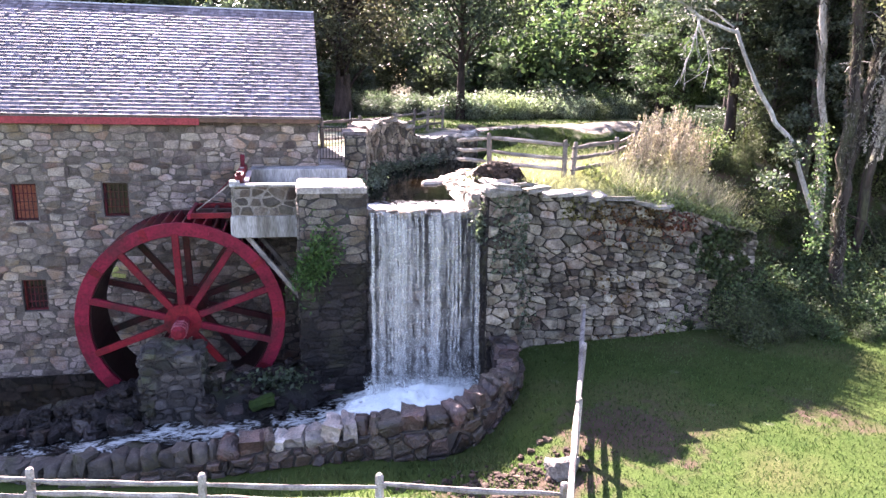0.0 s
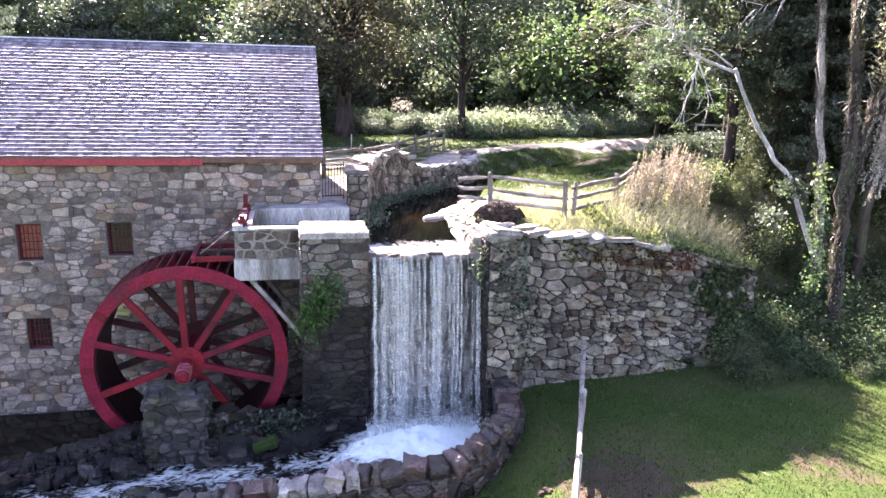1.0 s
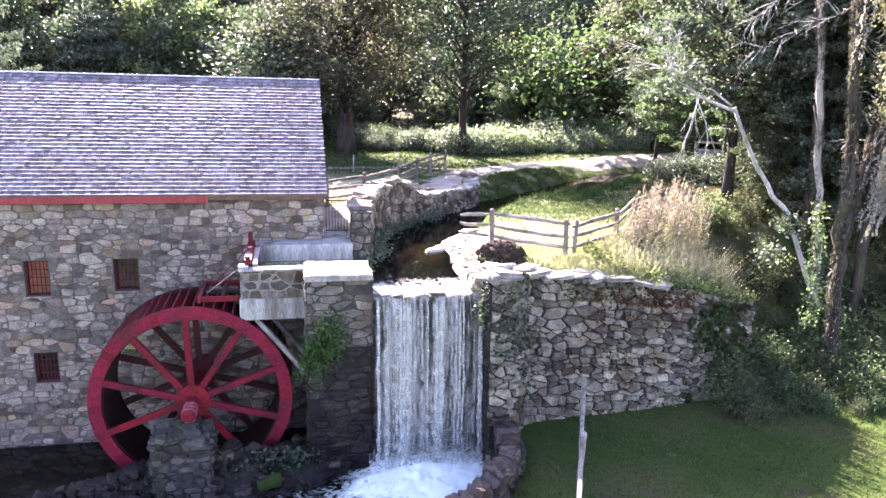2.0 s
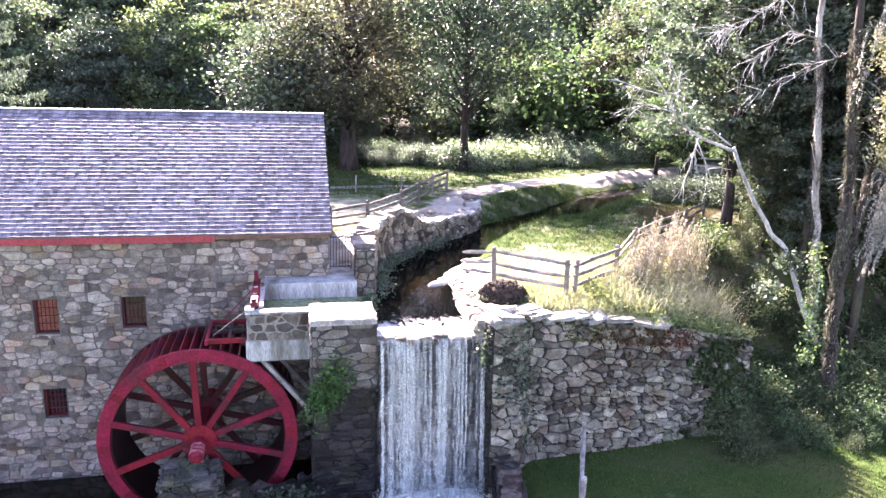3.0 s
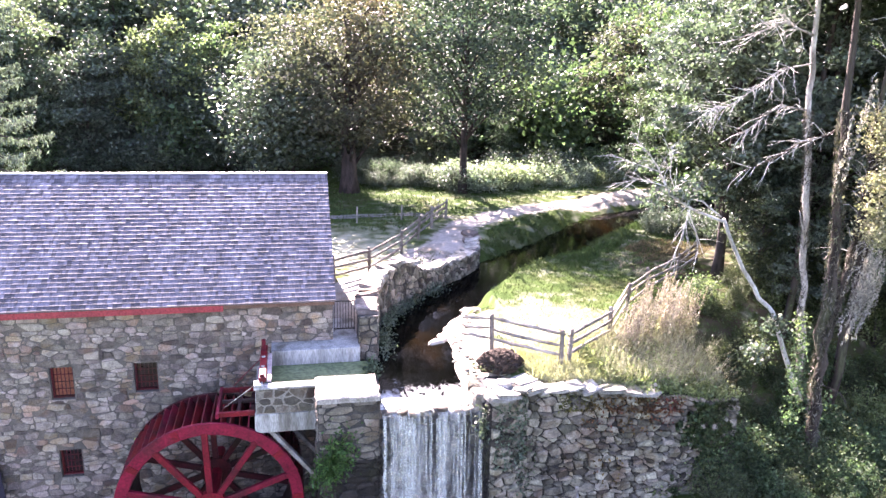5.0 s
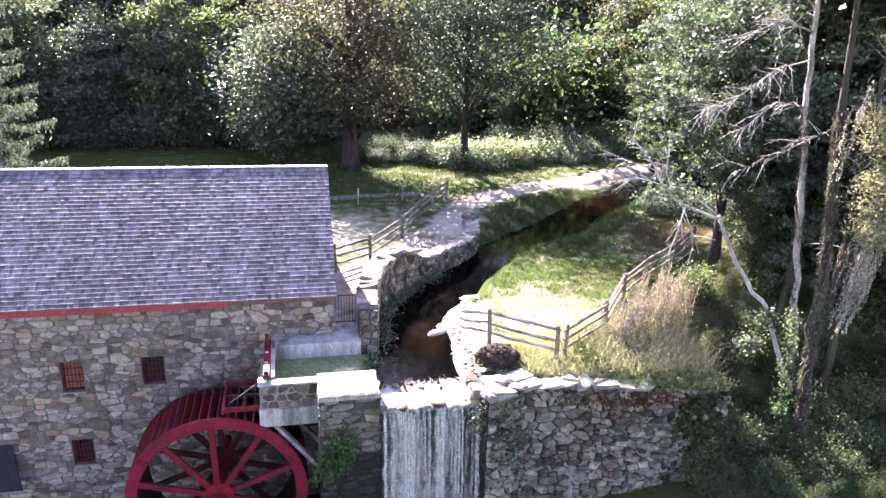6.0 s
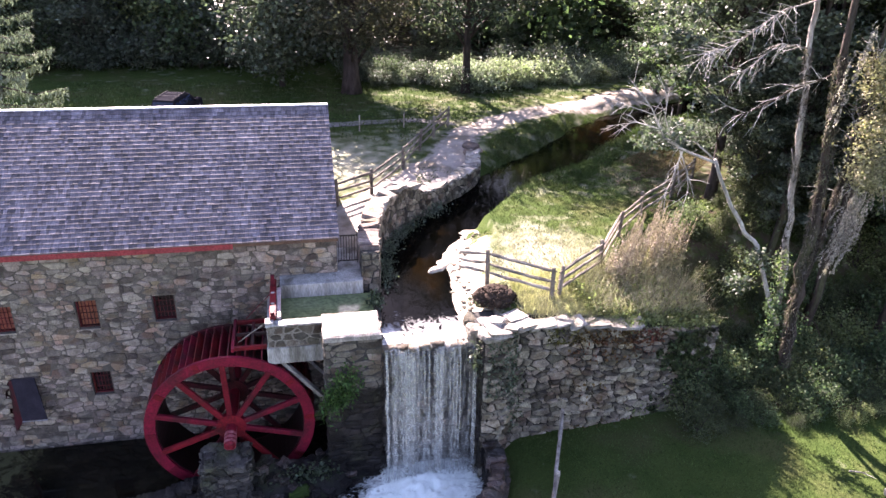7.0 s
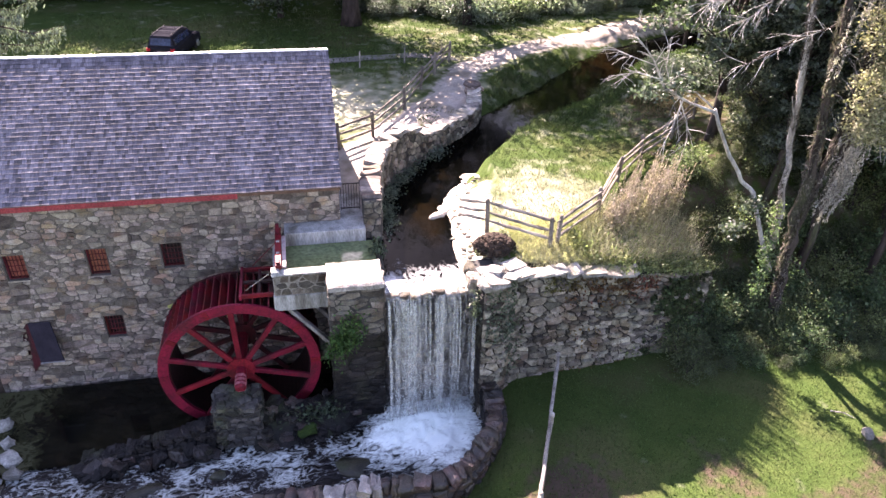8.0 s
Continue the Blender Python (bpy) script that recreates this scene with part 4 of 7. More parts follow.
for lvl in (0, 1):
    for j in range(nv + 1):
        for i in range(nu + 1):
            x, y = 1.34 + 1.86 * i / nu, 17.58 + 1.5 * j / nv
            rim = min(i, nu - i, j, nv - j)
            x += 0.05 * bumps(x * 2, y * 2, 1, 44) if rim < 2 else 0
            y += 0.05 * bumps(x * 2, y * 2, 1, 45) if rim < 2 else 0
            up = 4.80 + 0.05 * bumps(x, y, 1.5, 46) + 0.02 * bumps(x, y, 6, 47) - (0.05 if rim == 0 else 0)
            V.append((x, y, up if lvl else 4.58))
w, lay = nu + 1, (nu + 1) * (nv + 1)
F = [(lay + j * w + i, lay + j * w + i + 1, lay + (j + 1) * w + i + 1, lay + (j + 1) * w + i) for j in range(nv) for i in range(nu)]
for edge in ([(i, 0) for i in range(w)], [(nu, j) for j in range(nv + 1)], [(i, nv) for i in range(nu, -1, -1)], [(0, j) for j in range(nv, -1, -1)]):
    for (a, b), (c, d) in zip(edge, edge[1:]):
        p, q = b * w + a, d * w + c
        F.append((p, q, lay + q, lay + p))
raw("capstone", V, F, STONE_PALE, pier, "broad pale worn cap of stone and mortar")
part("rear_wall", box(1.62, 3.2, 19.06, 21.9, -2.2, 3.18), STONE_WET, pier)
part("side_wall", box(3.205, 3.42, 19.06, 21.38, 2.8, 4.22, 0.03), STONE_DAM, pier)

# ---- dam ----
DAM = [(6.45, 16.95), (7.15, 16.98), (7.75, 17.5), (8.6, 17.66), (9.7, 17.74), (11.1, 17.78), (12.4, 17.92), (13.3, 18.1), (14.7, 18.55), (16.4, 19.2)]
DAM_TOP = [(0, 4.72), (1.2, 4.72), (2.2, 4.45), (3.3, 4.4), (4.6, 4.2), (5.9, 4.02), (7.0, 3.85), (8.6, 3.35), (10.4, 2.9)]
dam_at, DAM_L = curve_at(DAM)
DAM_Z0 = -1.0


def dam_map(u, v, d):
    x, y, nx, ny = dam_at(u)
    top = interp(DAM_TOP, u)
    lean = 0.035 * (1 - v / 5.7)
    return Vector((x + nx * (d + lean * 5), y + ny * (d + lean * 5), DAM_Z0 + (top - DAM_Z0) * v / 5.72))


dam = thing("dam_wall", (10, 18.2, -0.6), "tall rubble stone dam wall with ivy and flat capstones", "wall")
v, f = solid(dam_map, DAM_L, 5.72, 60, 6, -0.9, 0.0)
core = raw("core", v, f, DEEP_JOINT, dam)
masonry(core, dam_map, DAM_L, 5.72, 0.40, 0.225, STONE_DAM, 61, near=lambda u, v: abs(u - 4.2) + abs(v - 3.4) * 0.8, joint=0.005, proud=0.08, coursed=0.35)
masonry(core, lambda u, v, d: Vector((6.42 - d, 18.3 - u, -1.4 + v)), 1.35, 5.9, 0.38, 0.24, ROCK_BLACK, 67, joint=0.02)
part("cheek", box(6.42, 7.2, 17.0, 18.9, -1.6, 4.5), MORTAR_DARK, dam)
rng = random.Random(17)
u = 0.1
while u < 6.2:
    w = rng.uniform(0.5, 0.95)
    x, y, nx, ny = dam_at(u + w / 2)
    z = interp(DAM_TOP, u + w / 2)
    for back in ((0.1, 0.62) if u < 2.0 else (0.12,)):
        v, f = boulder((x - nx * back + rng.uniform(-.05, .05), y - ny * back, z + 0.06 + rng.uniform(-0.03, 0.04) + 0.05 * back), w * 1.04, rng.uniform(0.5, 0.75), rng.uniform(0.08, 0.15), rng, turn=math.atan2(nx, -ny) + rng.uniform(-0.15, 0.15), lumps=0.16, ball=0.16)
        raw("capstone", v, f, STONE_PALE, dam, "pale flat capstone")
    u += w * 0.97
v, f = boulder((6.75, 17.15, 4.72), 0.85, 0.75, 0.3, rng, turn=0.1, lumps=0.08)
raw("capstone", v, f, STONE_PALE, dam, "pale flat capstone")
v, f = boulder((6.35, 17.95, 4.32), 0.55, 0.6, 0.42, rng)
raw("capstone", v, f, STONE_DAM, dam)
v, f = boulder((6.45, 18.6, 4.3), 0.6, 0.6, 0.4, rng)
raw("capstone", v, f, STONE_DAM, dam)

# wall behind the falling water and its lip
weir = thing("weir", (4.8, 18.2, -1.6), "dark wet stone weir face behind the waterfall", "weir")
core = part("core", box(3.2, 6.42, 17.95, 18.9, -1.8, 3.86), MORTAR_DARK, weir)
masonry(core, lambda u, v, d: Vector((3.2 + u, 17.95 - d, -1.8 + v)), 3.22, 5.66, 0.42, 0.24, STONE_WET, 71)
rng = random.Random(19)
x = 3.25
while x < 6.4:
    w = rng.uniform(0.3, 0.6)
    v, f = boulder((x + w / 2, 17.95 + rng.uniform(-0.05, 0.08), 3.93 + rng.uniform(-0.02, 0.07)), w, 0.55, 0.2, rng, turn=rng.uniform(-0.2, 0.2), lumps=0.1)
    raw("lip_stone", v, f, STONE_DAM, weir, "", True)
    x += w * 0.95

# ---- water ----
def water_mat(name, deep, bed, foam, scale, stretch, rough=0.06, bump=0.25, fine=8.0, dist=0.10, lo=1.02, hi=1.27, spec=0.25):
    """Dark clear water; where the attribute foam is high, a web of broken white foam that closes up."""
    m = mat(name, deep, tuple(c * 1.5 for c in deep), 1.0, fine, rough, bump, bed, spec=spec, stretch=stretch, dist=dist)
    n, l = m.node_tree.nodes, m.node_tree.links
    b = n["Principled BSDF"]
    src = b.inputs["Base Color"].links[0].from_socket
    geo = n["Geometry"]
    mp = n.new("ShaderNodeMapping")
    mp.inputs["Scale"].default_value = stretch
    l.new(geo.outputs["Position"], mp.inputs["Vector"])

    def op(kind, p, q, r=None):
        o = n.new("ShaderNodeMath")
        o.operation = kind
        for s, v in zip(o.inputs, (p, q, r)):
            if v is None:
                continue
            if isinstance(v, (int, float)):
                s.default_value = v
            else:
                l.new(v, s)
        return o.outputs[0]

    def wave(sc, det, dist):
        t = n.new("ShaderNodeTexNoise")
        t.inputs["Scale"].default_value, t.inputs["Detail"].default_value, t.inputs["Roughness"].default_value, t.inputs["Distortion"].default_value = sc, det, 0.62, dist
        l.new(mp.outputs["Vector"], t.inputs["Vector"])
        return t.outputs["Fac"]

    web = op("SUBTRACT", 1.0, op("ABSOLUTE", op("MULTIPLY_ADD", wave(scale, 9, 1.6), 2.0, -1.0), 0))
    cloud = op("MULTIPLY_ADD", wave(scale * 0.45, 6, 0.8), 1.0, -0.5)
    speck = op("MULTIPLY_ADD", wave(scale * 5, 5, 0.5), 0.4, -0.2)
    att = n.new("ShaderNodeAttribute")
    att.attribute_name = "foam"
    total = op("ADD", op("ADD", web, cloud), op("MULTIPLY_ADD", att.outputs["Fac"], 0.5, speck))
    r = n.new("ShaderNodeMapRange")
    r.inputs["From Min"].default_value, r.inputs["From Max"].default_value = lo, hi
    l.new(total, r.inputs["Value"])
    x = n.new("ShaderNodeMix")
    x.data_type = "RGBA"
    l.new(r.outputs["Result"], x.inputs["Factor"])
    l.new(src, x.inputs["A"])
    x.inputs["B"].default_value = (*foam, 1)
    l.new(x.outputs["Result"], b.inputs["Base Color"])
    ro = n.new("ShaderNodeMapRange")
    ro.inputs["To Min"].default_value, ro.inputs["To Max"].default_value = rough, 0.7
    l.new(r.outputs["Result"], ro.inputs["Value"])
    l.new(ro.outputs["Result"], b.inputs["Roughness"])
    bs = n.new("ShaderNodeMapRange")
    bs.inputs["To Min"].default_value, bs.inputs["To Max"].default_value = bump, bump * 0.3
    l.new(r.outputs["Result"], bs.inputs["Value"])
    l.new(bs.outputs["Result"], n["Bump"].inputs["Strength"])
    return m


STREAM = water_mat("rushing_stream", (0.004, 0.004, 0.0045), (0.010, 0.008, 0.006), (0.88, 0.94, 0.89), 2.4, (0.6, 1.1, 1), 0.12, 0.8, lo=0.98, hi=1.42)
POND = water_mat("brook_water", (0.0007, 0.0007, 0.0006), (0.0036, 0.0023, 0.001), (0.7, 0.71, 0.72), 1.3, (1.1, 0.7, 1), 0.03, 0.1, 3.4, 0.05, 0.95, 1.45, 0.03)


def brook_foam(x, y):
    """Broken water at the lip and over the shallow gravel; a pale sky reflection by the lip is painted as foam."""
    d, w = to_line(x, y, BROOK)
    k = 0.9 * smooth(20.2, 18.3, y + 0.5 * bumps(x, y, 0.9, 5)) + 0.25 * smooth(4.6, 5.8, x) * smooth(21.4, 19.6, y)
    if y < 26 and x > 5.0 + 0.12 * (y - 20):
        k = max(k, 0.22 * smooth(0.5, 1.1, d / w) * smooth(25, 23, y))
    return k - 0.3 - 0.9 * smooth(19.6, 22, y)


def patch(name, xs, ys, zf, keep, material, label, foam=None):
    idx, V, F = {}, [], []
    for j in range(len(ys) - 1):
        for i in range(len(xs) - 1):
            if not keep((xs[i] + xs[i + 1]) / 2, (ys[j] + ys[j + 1]) / 2):
                continue
            q = []
            for a, b in ((i, j), (i + 1, j), (i + 1, j + 1), (i, j + 1)):
                if (a, b) not in idx:
                    idx[(a, b)] = len(V)
                    V.append((xs[a], ys[b], zf(xs[a], ys[b])))
                q.append(idx[(a, b)])
            F.append(tuple(q))
    ob = raw(name, V, F, material, None, "", True)
    if foam:
        att = ob.data.attributes.new("foam", "FLOAT", "POINT")
        att.data.foreach_set("value", [foam(x, y) for x, y, z in V])
    return tagged(ob, label, "water", kind="structure")


def pool_foam(x, y):
    """How much the water is broken: at the foot of the fall, then down the stream."""
    d = math.hypot((x - 4.7) / 2.3, (y - 16.6) / 1.8)
    run = math.hypot((x - 1.5) / 3.2, (y - 16.2) / 1.0)
    return 1.5 * max(0, 1.35 - d) + 0.34 * max(0, 1.2 - run) + 0.2 * smooth(1, -3, x) * smooth(18.0, 16.8, y)


def stream_z(x, y):
    f = pool_foam(x, y)
    return stream_level(x) + 0.06 * bumps(x * 0.7, y * 1.6, 1.6) * (0.4 + f) + 0.05 * f + 0.11 * max(0, f - 0.35) * (1 + bumps(x, y, 2.6, 4) + 0.7 * bumps(x, y, 6.5, 8))


patch("stream_water", list(np.arange(-10, 6.9, 0.08)), list(np.arange(13.2, 18.1, 0.08)), stream_z,
      lambda x, y: y > float(np.interp(x, POOL_LINE[:, 0], POOL_LINE[:, 1])) and x < 6.75 and not (x < 1.6 and y > 17.75 + 0.2 * bumps(x, 0, 1)), STREAM, "dark rushing stream broken by white foam", pool_foam)
patch("tailrace_water", list(np.arange(-13, 1.6, 0.4)), list(np.arange(17.6, 22.1, 0.3)), lambda x, y: -1.85, lambda x, y: True,
      water_mat("dark_tailrace", (0.004, 0.004, 0.003), (0.010, 0.009, 0.005), (0.085, 0.088, 0.04), 1.1, (1, 1, 1), 0.06, 0.05, 4.0, 0.02, 1.0, 1.6), "dark still tailrace water", lambda x, y: 1.1 * smooth(-7.4, -10.6, x) - 0.4)
patch("brook_water", list(np.arange(2.6, 40, 0.2)), list(np.arange(18.0, 52, 0.2)), lambda x, y: WATER_TOP,
      lambda x, y: to_line(x, y, BROOK)[0] < 4.2 and not (x < 3.2 and y < 21), POND, "clear dark brook above the weir", brook_foam)

# a tongue of pale gravel that runs out into the brook
BAR = [(5.85, 22.85, 0.18), (6.4, 23.25, 0.36), (7.0, 24.1, 0.62), (7.6, 25.0, 0.75), (8.3, 26.1, 0.6)]


def bar_z(x, y):
    d, w = to_line(x, y, BAR)
    d += 0.22 * bumps(x, y, 1.8, 7) + 0.1 * bumps(x, y, 5.0, 3)
    return WATER_TOP - 0.12 + 0.22 * smooth(1.15, 0.35, d / w) + 0.03 * bumps(x, y, 6.0, 9)


tagged(patch("gravel_bar", list(np.arange(5.2, 9.0, 0.08)), list(np.arange(22.2, 27.2, 0.08)), bar_z, lambda x, y: bar_z(x, y) > WATER_TOP - 0.1,
             mat("pale_gravel", (0.42, 0.385, 0.33), (0.29, 0.26, 0.215), 2.5, 40, 0.95, 0.6, (0.44, 0.40, 0.33)), "pale sunlit tongue of gravel in the brook"), category="gravel")

# falling water: a folded sheet over the lip
FALL = bpy.data.materials.new("falling_water")
FALL.use_nodes = True
n, l = FALL.node_tree.nodes, FALL.node_tree.links
b = n["Principled BSDF"]
geo = n.new("ShaderNodeNewGeometry")
mp = n.new("ShaderNodeMapping")
mp.inputs["Scale"].default_value = (24, 4, 1.7)
l.new(geo.outputs["Position"], mp.inputs["Vector"])
t = n.new("ShaderNodeTexNoise")
t.inputs["Scale"].default_value, t.inputs["Detail"].default_value, t.inputs["Distortion"].default_value = 1.0, 6, 0.15
l.new(mp.outputs["Vector"], t.inputs["Vector"])
mp2 = n.new("ShaderNodeMapping")
mp2.inputs["Scale"].default_value = (3.4, 2, 0.10)
l.new(geo.outputs["Position"], mp2.inputs["Vector"])
t2 = n.new("ShaderNodeTexNoise")
t2.inputs["Scale"].default_value, t2.inputs["Detail"].default_value = 1.0, 3
l.new(mp2.outputs["Vector"], t2.inputs["Vector"])
add = n.new("ShaderNodeMath")
add.operation = "ADD"
l.new(t.outputs["Fac"], add.inputs[0])
l.new(t2.outputs["Fac"], add.inputs[1])
r = n.new("ShaderNodeMapRange")
r.inputs["From Min"].default_value, r.inputs["From Max"].default_value = 0.92, 1.27
r.inputs["To Min"].default_value, r.inputs["To Max"].default_value = 0.01, 0.34
l.new(add.outputs[0], r.inputs["Value"])
l.new(r.outputs["Result"], b.inputs["Alpha"])
b.inputs["Base Color"].default_value = (0.46, 0.465, 0.435, 1)
b.inputs["Roughness"].default_value = 0.35
b.inputs["Specular IOR Level"].default_value = 0.5
fall = thing("waterfall", (4.8, 17.5, -1.1), "white waterfall that drops over the weir in thin strands", "waterfall")
for lay, (off, x0, x1) in enumerate(((0.0, 3.25, 6.38), (0.13, 3.3, 6.3), (-0.10, 3.4, 6.2))):
    V, F = [], []
    nx, nz = 150, 44
    for j in range(nz + 1):
        t = j / nz
        for i in range(nx + 1):
            x = x0 + (x1 - x0) * i / nx
            if t < 0.12:
                s = t / 0.12
                y, z = 18.6 - 0.85 * s, 4.09 + 0.012 * math.sin(x * 9) - 0.03 * s
            else:
                s = (t - 0.12) / 0.88
                z = 4.06 - 5.2 * s
                y = 17.75 - (0.10 + 0.42 * math.sqrt(s)) - off * s
                y += (0.05 + 0.10 * s) * bumps(x * 3.2, z * 0.25, 1.0, 3 + lay) + 0.03 * bumps(x * 11, z * 0.5, 1.0, 7 + lay)
            V.append((x + 0.05 * t * bumps(x * 2, z, 0.5, 20 + lay), y, z))
    w = nx + 1
    F = [(j * w + i, j * w + i + 1, (j + 1) * w + i + 1, (j + 1) * w + i) for j in range(nz) for i in range(nx)]
    raw("water_sheet", V, F, FALL, fall, "", True)
# strands that break into drops on the way down
STRAND = mat("white_strand", (0.66, 0.68, 0.64), (0.52, 0.53, 0.49), 3, 20, 0.4, 0.0, vary=0.25, spec=0.5)
sn, sl = STRAND.node_tree.nodes, STRAND.node_tree.links
clear, both = sn.new("ShaderNodeBsdfTransparent"), sn.new("ShaderNodeMixShader")
both.inputs["Fac"].default_value = 0.33
sl.new(clear.outputs["BSDF"], both.inputs[1])
sl.new(sn["Principled BSDF"].outputs["BSDF"], both.inputs[2])
sl.new(both.outputs["Shader"], sn["Material Output"].inputs["Surface"])
rng2 = np.random.default_rng(30)
Q = []
for k in range(430):
    x = rng2.uniform(3.27, 6.36)
    if rng2.random() > 0.06 + 0.9 * smooth(-0.12, 0.42, bumps(x, 0.0, 2.1, 5) + 0.5 * bumps(x, 0.0, 6.5, 6)):
        continue
    s, wide, out = rng2.uniform(0, 0.05), rng2.uniform(0.008, 0.034), rng2.uniform(-0.08, 0.2)
    while s < 1.0:
        step = rng2.uniform(0.06, 0.3) * (1 - 0.92 * s ** 0.5) + 0.014
        s1 = min(1.02, s + step)
        ends = []
        for q in (s, (s + s1) / 2, s1):
            ends.append((x + 0.07 * q * bumps(x * 2, q * 5, 1.0, 20) + 0.10 * q * bumps(k * 0.37, q * 11, 1.0, 9), 17.64 - 0.42 * math.sqrt(q) - out * q, 4.08 - 5.25 * q))
        for (ax, ay, az), (bx, by, bz), wa, wb in ((ends[0], ends[1], 0.35, 1.0), (ends[1], ends[2], 1.0, 0.3)):
            g = wide * (1 + 0.7 * s)
            Q.append([(ax - g * wa, ay, az), (ax + g * wa, ay, az), (bx + g * wb, by, bz), (bx - g * wb, by, bz)])
        s = s1 + rng2.uniform(0.0, 0.05) * s
tagged(quads("strand_mass", np.array(Q), STRAND, fall, "white strands that break into drops"), kind="stuff")
# splash drops at the foot
rng2 = np.random.default_rng(3)
C = np.stack([rng2.uniform(3.1, 6.6, 16000), 16.95 + rng2.normal(0, 0.5, 16000), -1.05 + np.abs(rng2.normal(0, 0.2, 16000))], 1)
FOAM = mat("white_foam", (0.90, 0.95, 0.91), (0.82, 0.88, 0.84), 5, 20, 0.6, 0.1)
tagged(quads("splash", leaves(C, 0.014, rng2), FOAM, fall), kind="stuff")

# ---- boulder wall round the pool ----
# pale blocks: the bright glare on their tops is put into the stone colour
GLARESTONE = mat("bright_glare_stone", (0.36, 0.34, 0.31), (0.16, 0.145, 0.13), 3, 20, 0.35, 0.8, (0.2, 0.17, 0.15), 0.45, 0.5, dist=0.04)
pool = thing("pool_wall", (2, 13.5, -1.4), "curved boulder wall round the plunge pool", "wall")
rng = random.Random(23)
pw_at, PW_L = curve_at(POOLWALL)
zs = np.cumsum([0] + [math.hypot(b[0] - a[0], b[1] - a[1]) for a, b in zip(POOLWALL, POOLWALL[1:])])
zs = zs / zs[-1] * PW_L


def pw_top(u):
    return float(np.interp(u, zs, [p[2] for p in POOLWALL]))


def pw_map(u, v, d):
    x, y, nx, ny = pw_at(u)
    top = pw_top(u) - 0.28
    z0 = min(ground_z(x + nx * 0.8, y + ny * 0.8), top - 0.3) - 0.25
    return Vector((x + nx * (0.28 + d), y + ny * (0.28 + d), z0 + (top - z0) * v))


def pw_in(u, v, d):
    x, y, nx, ny = pw_at(u)
    top = pw_top(u) - 0.28
    z0 = -2.2
    return Vector((x - nx * (0.28 + d), y - ny * (0.28 + d), z0 + (top - z0) * v))


v, f = solid(pw_map, PW_L, 1.0, 60, 3, -0.56, 0.0)
core = raw("core", v, f, MORTAR_DARK, pool)
masonry(core, lambda u, v, d: pw_map(u, v / 0.95, d), PW_L, 0.95, 0.30, 0.30, ROCK_BROWN, 81, near=lambda u, v: -u, joint=0.02, proud=0.09, coursed=0.3)
masonry(core, lambda u, v, d: pw_in(u, v / 1.7, d), PW_L, 1.7, 0.5, 0.34, ROCK_BLACK, 83, near=lambda u, v: -u, joint=0.02, proud=0.09, coursed=0.3, limit=120)
u = 0.0
while u < PW_L - 0.2:
    w = rng.choice((0.24, 0.3, 0.34, 0.38, 0.44, 0.52))
    x, y, nx, ny = pw_at(u + w / 2)
    big = rng.uniform(0.34, 0.56)
    pale = 0.8 < x < 2.5
    worn = 0.2 if pale else rng.choice((0.25, 0.35, 0.5, 0.65))
    v, f = boulder((x + nx * rng.uniform(-0.06, 0.06), y + ny * 0.02, pw_top(u + w / 2) - 0.16 + rng.uniform(-0.06, 0.05)), w * 1.02, rng.uniform(0.44, 0.66), big, rng, turn=math.atan2(nx, -ny) + rng.uniform(-0.25, 0.25), lumps=0.22, ball=worn)
    raw("cap_boulder", v, f, GLARESTONE if pale else (ROCK_BROWN if x > -1.0 + rng.uniform(-1, 1) else PIERSTONE), pool, "block with its bright glare put into a pale colour" if pale else "", worn > 0.4)
    u += w


# ---- parapet along the brook ----
PARA = [(3.58, 21.4), (3.72, 23.2), (4.25, 25.4), (5.4, 27.2), (7.1, 29.0), (9.1, 31.0), (10.1, 32.6), (10.55, 34.6)]
para_at, PARA_L = curve_at(PARA)
PARA_TOP = [(0, 5.8), (2.0, 5.78), (4.2, 5.8), (6.2, 5.95), (6.9, 5.8), (8.0, 5.12), (10, 5.0), (13, 4.95), (PARA_L, 4.95)]


def para_map(u, v, d):
    x, y, nx, ny = para_at(u)
    return Vector((x + nx * d, y + ny * d, 3.5 + (interp(PARA_TOP, u) - 3.5) * v / 2.2))


parapet = thing("parapet_wall", (6, 28, 3.9), "curving rubble stone parapet along the brook", "wall")
v, f = solid(para_map, PARA_L, 2.2, 50, 3, -0.66, 0.0)
core = raw("core", v, f, MORTAR_DARK, parapet)
masonry(core, para_map, PARA_L, 2.2, 0.28, 0.27, STONE_DAM, 91, near=lambda u, v: u, joint=0.012, proud=0.05, coursed=0.1)
masonry(core, lambda u, v, d: Vector((2.93 + u, 21.4 - d, 4.2 + v)), 0.65, 1.6, 0.34, 0.2, STONE_DAM, 93, joint=0.018, proud=0.04)
rng = random.Random(29)
u = 0.2
while u < PARA_L - 0.2:
    w = rng.uniform(0.28, 0.6)
    x, y, nx, ny = para_at(u + w / 2)
    z = interp(PARA_TOP, u + w / 2)
    v, f = boulder((x - nx * 0.33, y - ny * 0.33, z + 0.02), w * 1.05, 0.74, rng.uniform(0.12, 0.2), rng, turn=math.atan2(nx, -ny) + rng.uniform(-0.1, 0.1), lumps=0.2, ball=0.18)
    raw("capstone", v, f, STONE_PALE if u > 3.5 else STONE, parapet)
    u += w
for k in range(5):
    v, f = boulder((10.25 + rng.uniform(-0.1, 0.1), 34.9 + rng.uniform(-0.1, 0.1), 4.55 + 0.16 * k), 0.8, 0.75, 0.26, rng, lumps=0.08)
    raw("pillar_stone", v, f, STONE, parapet)

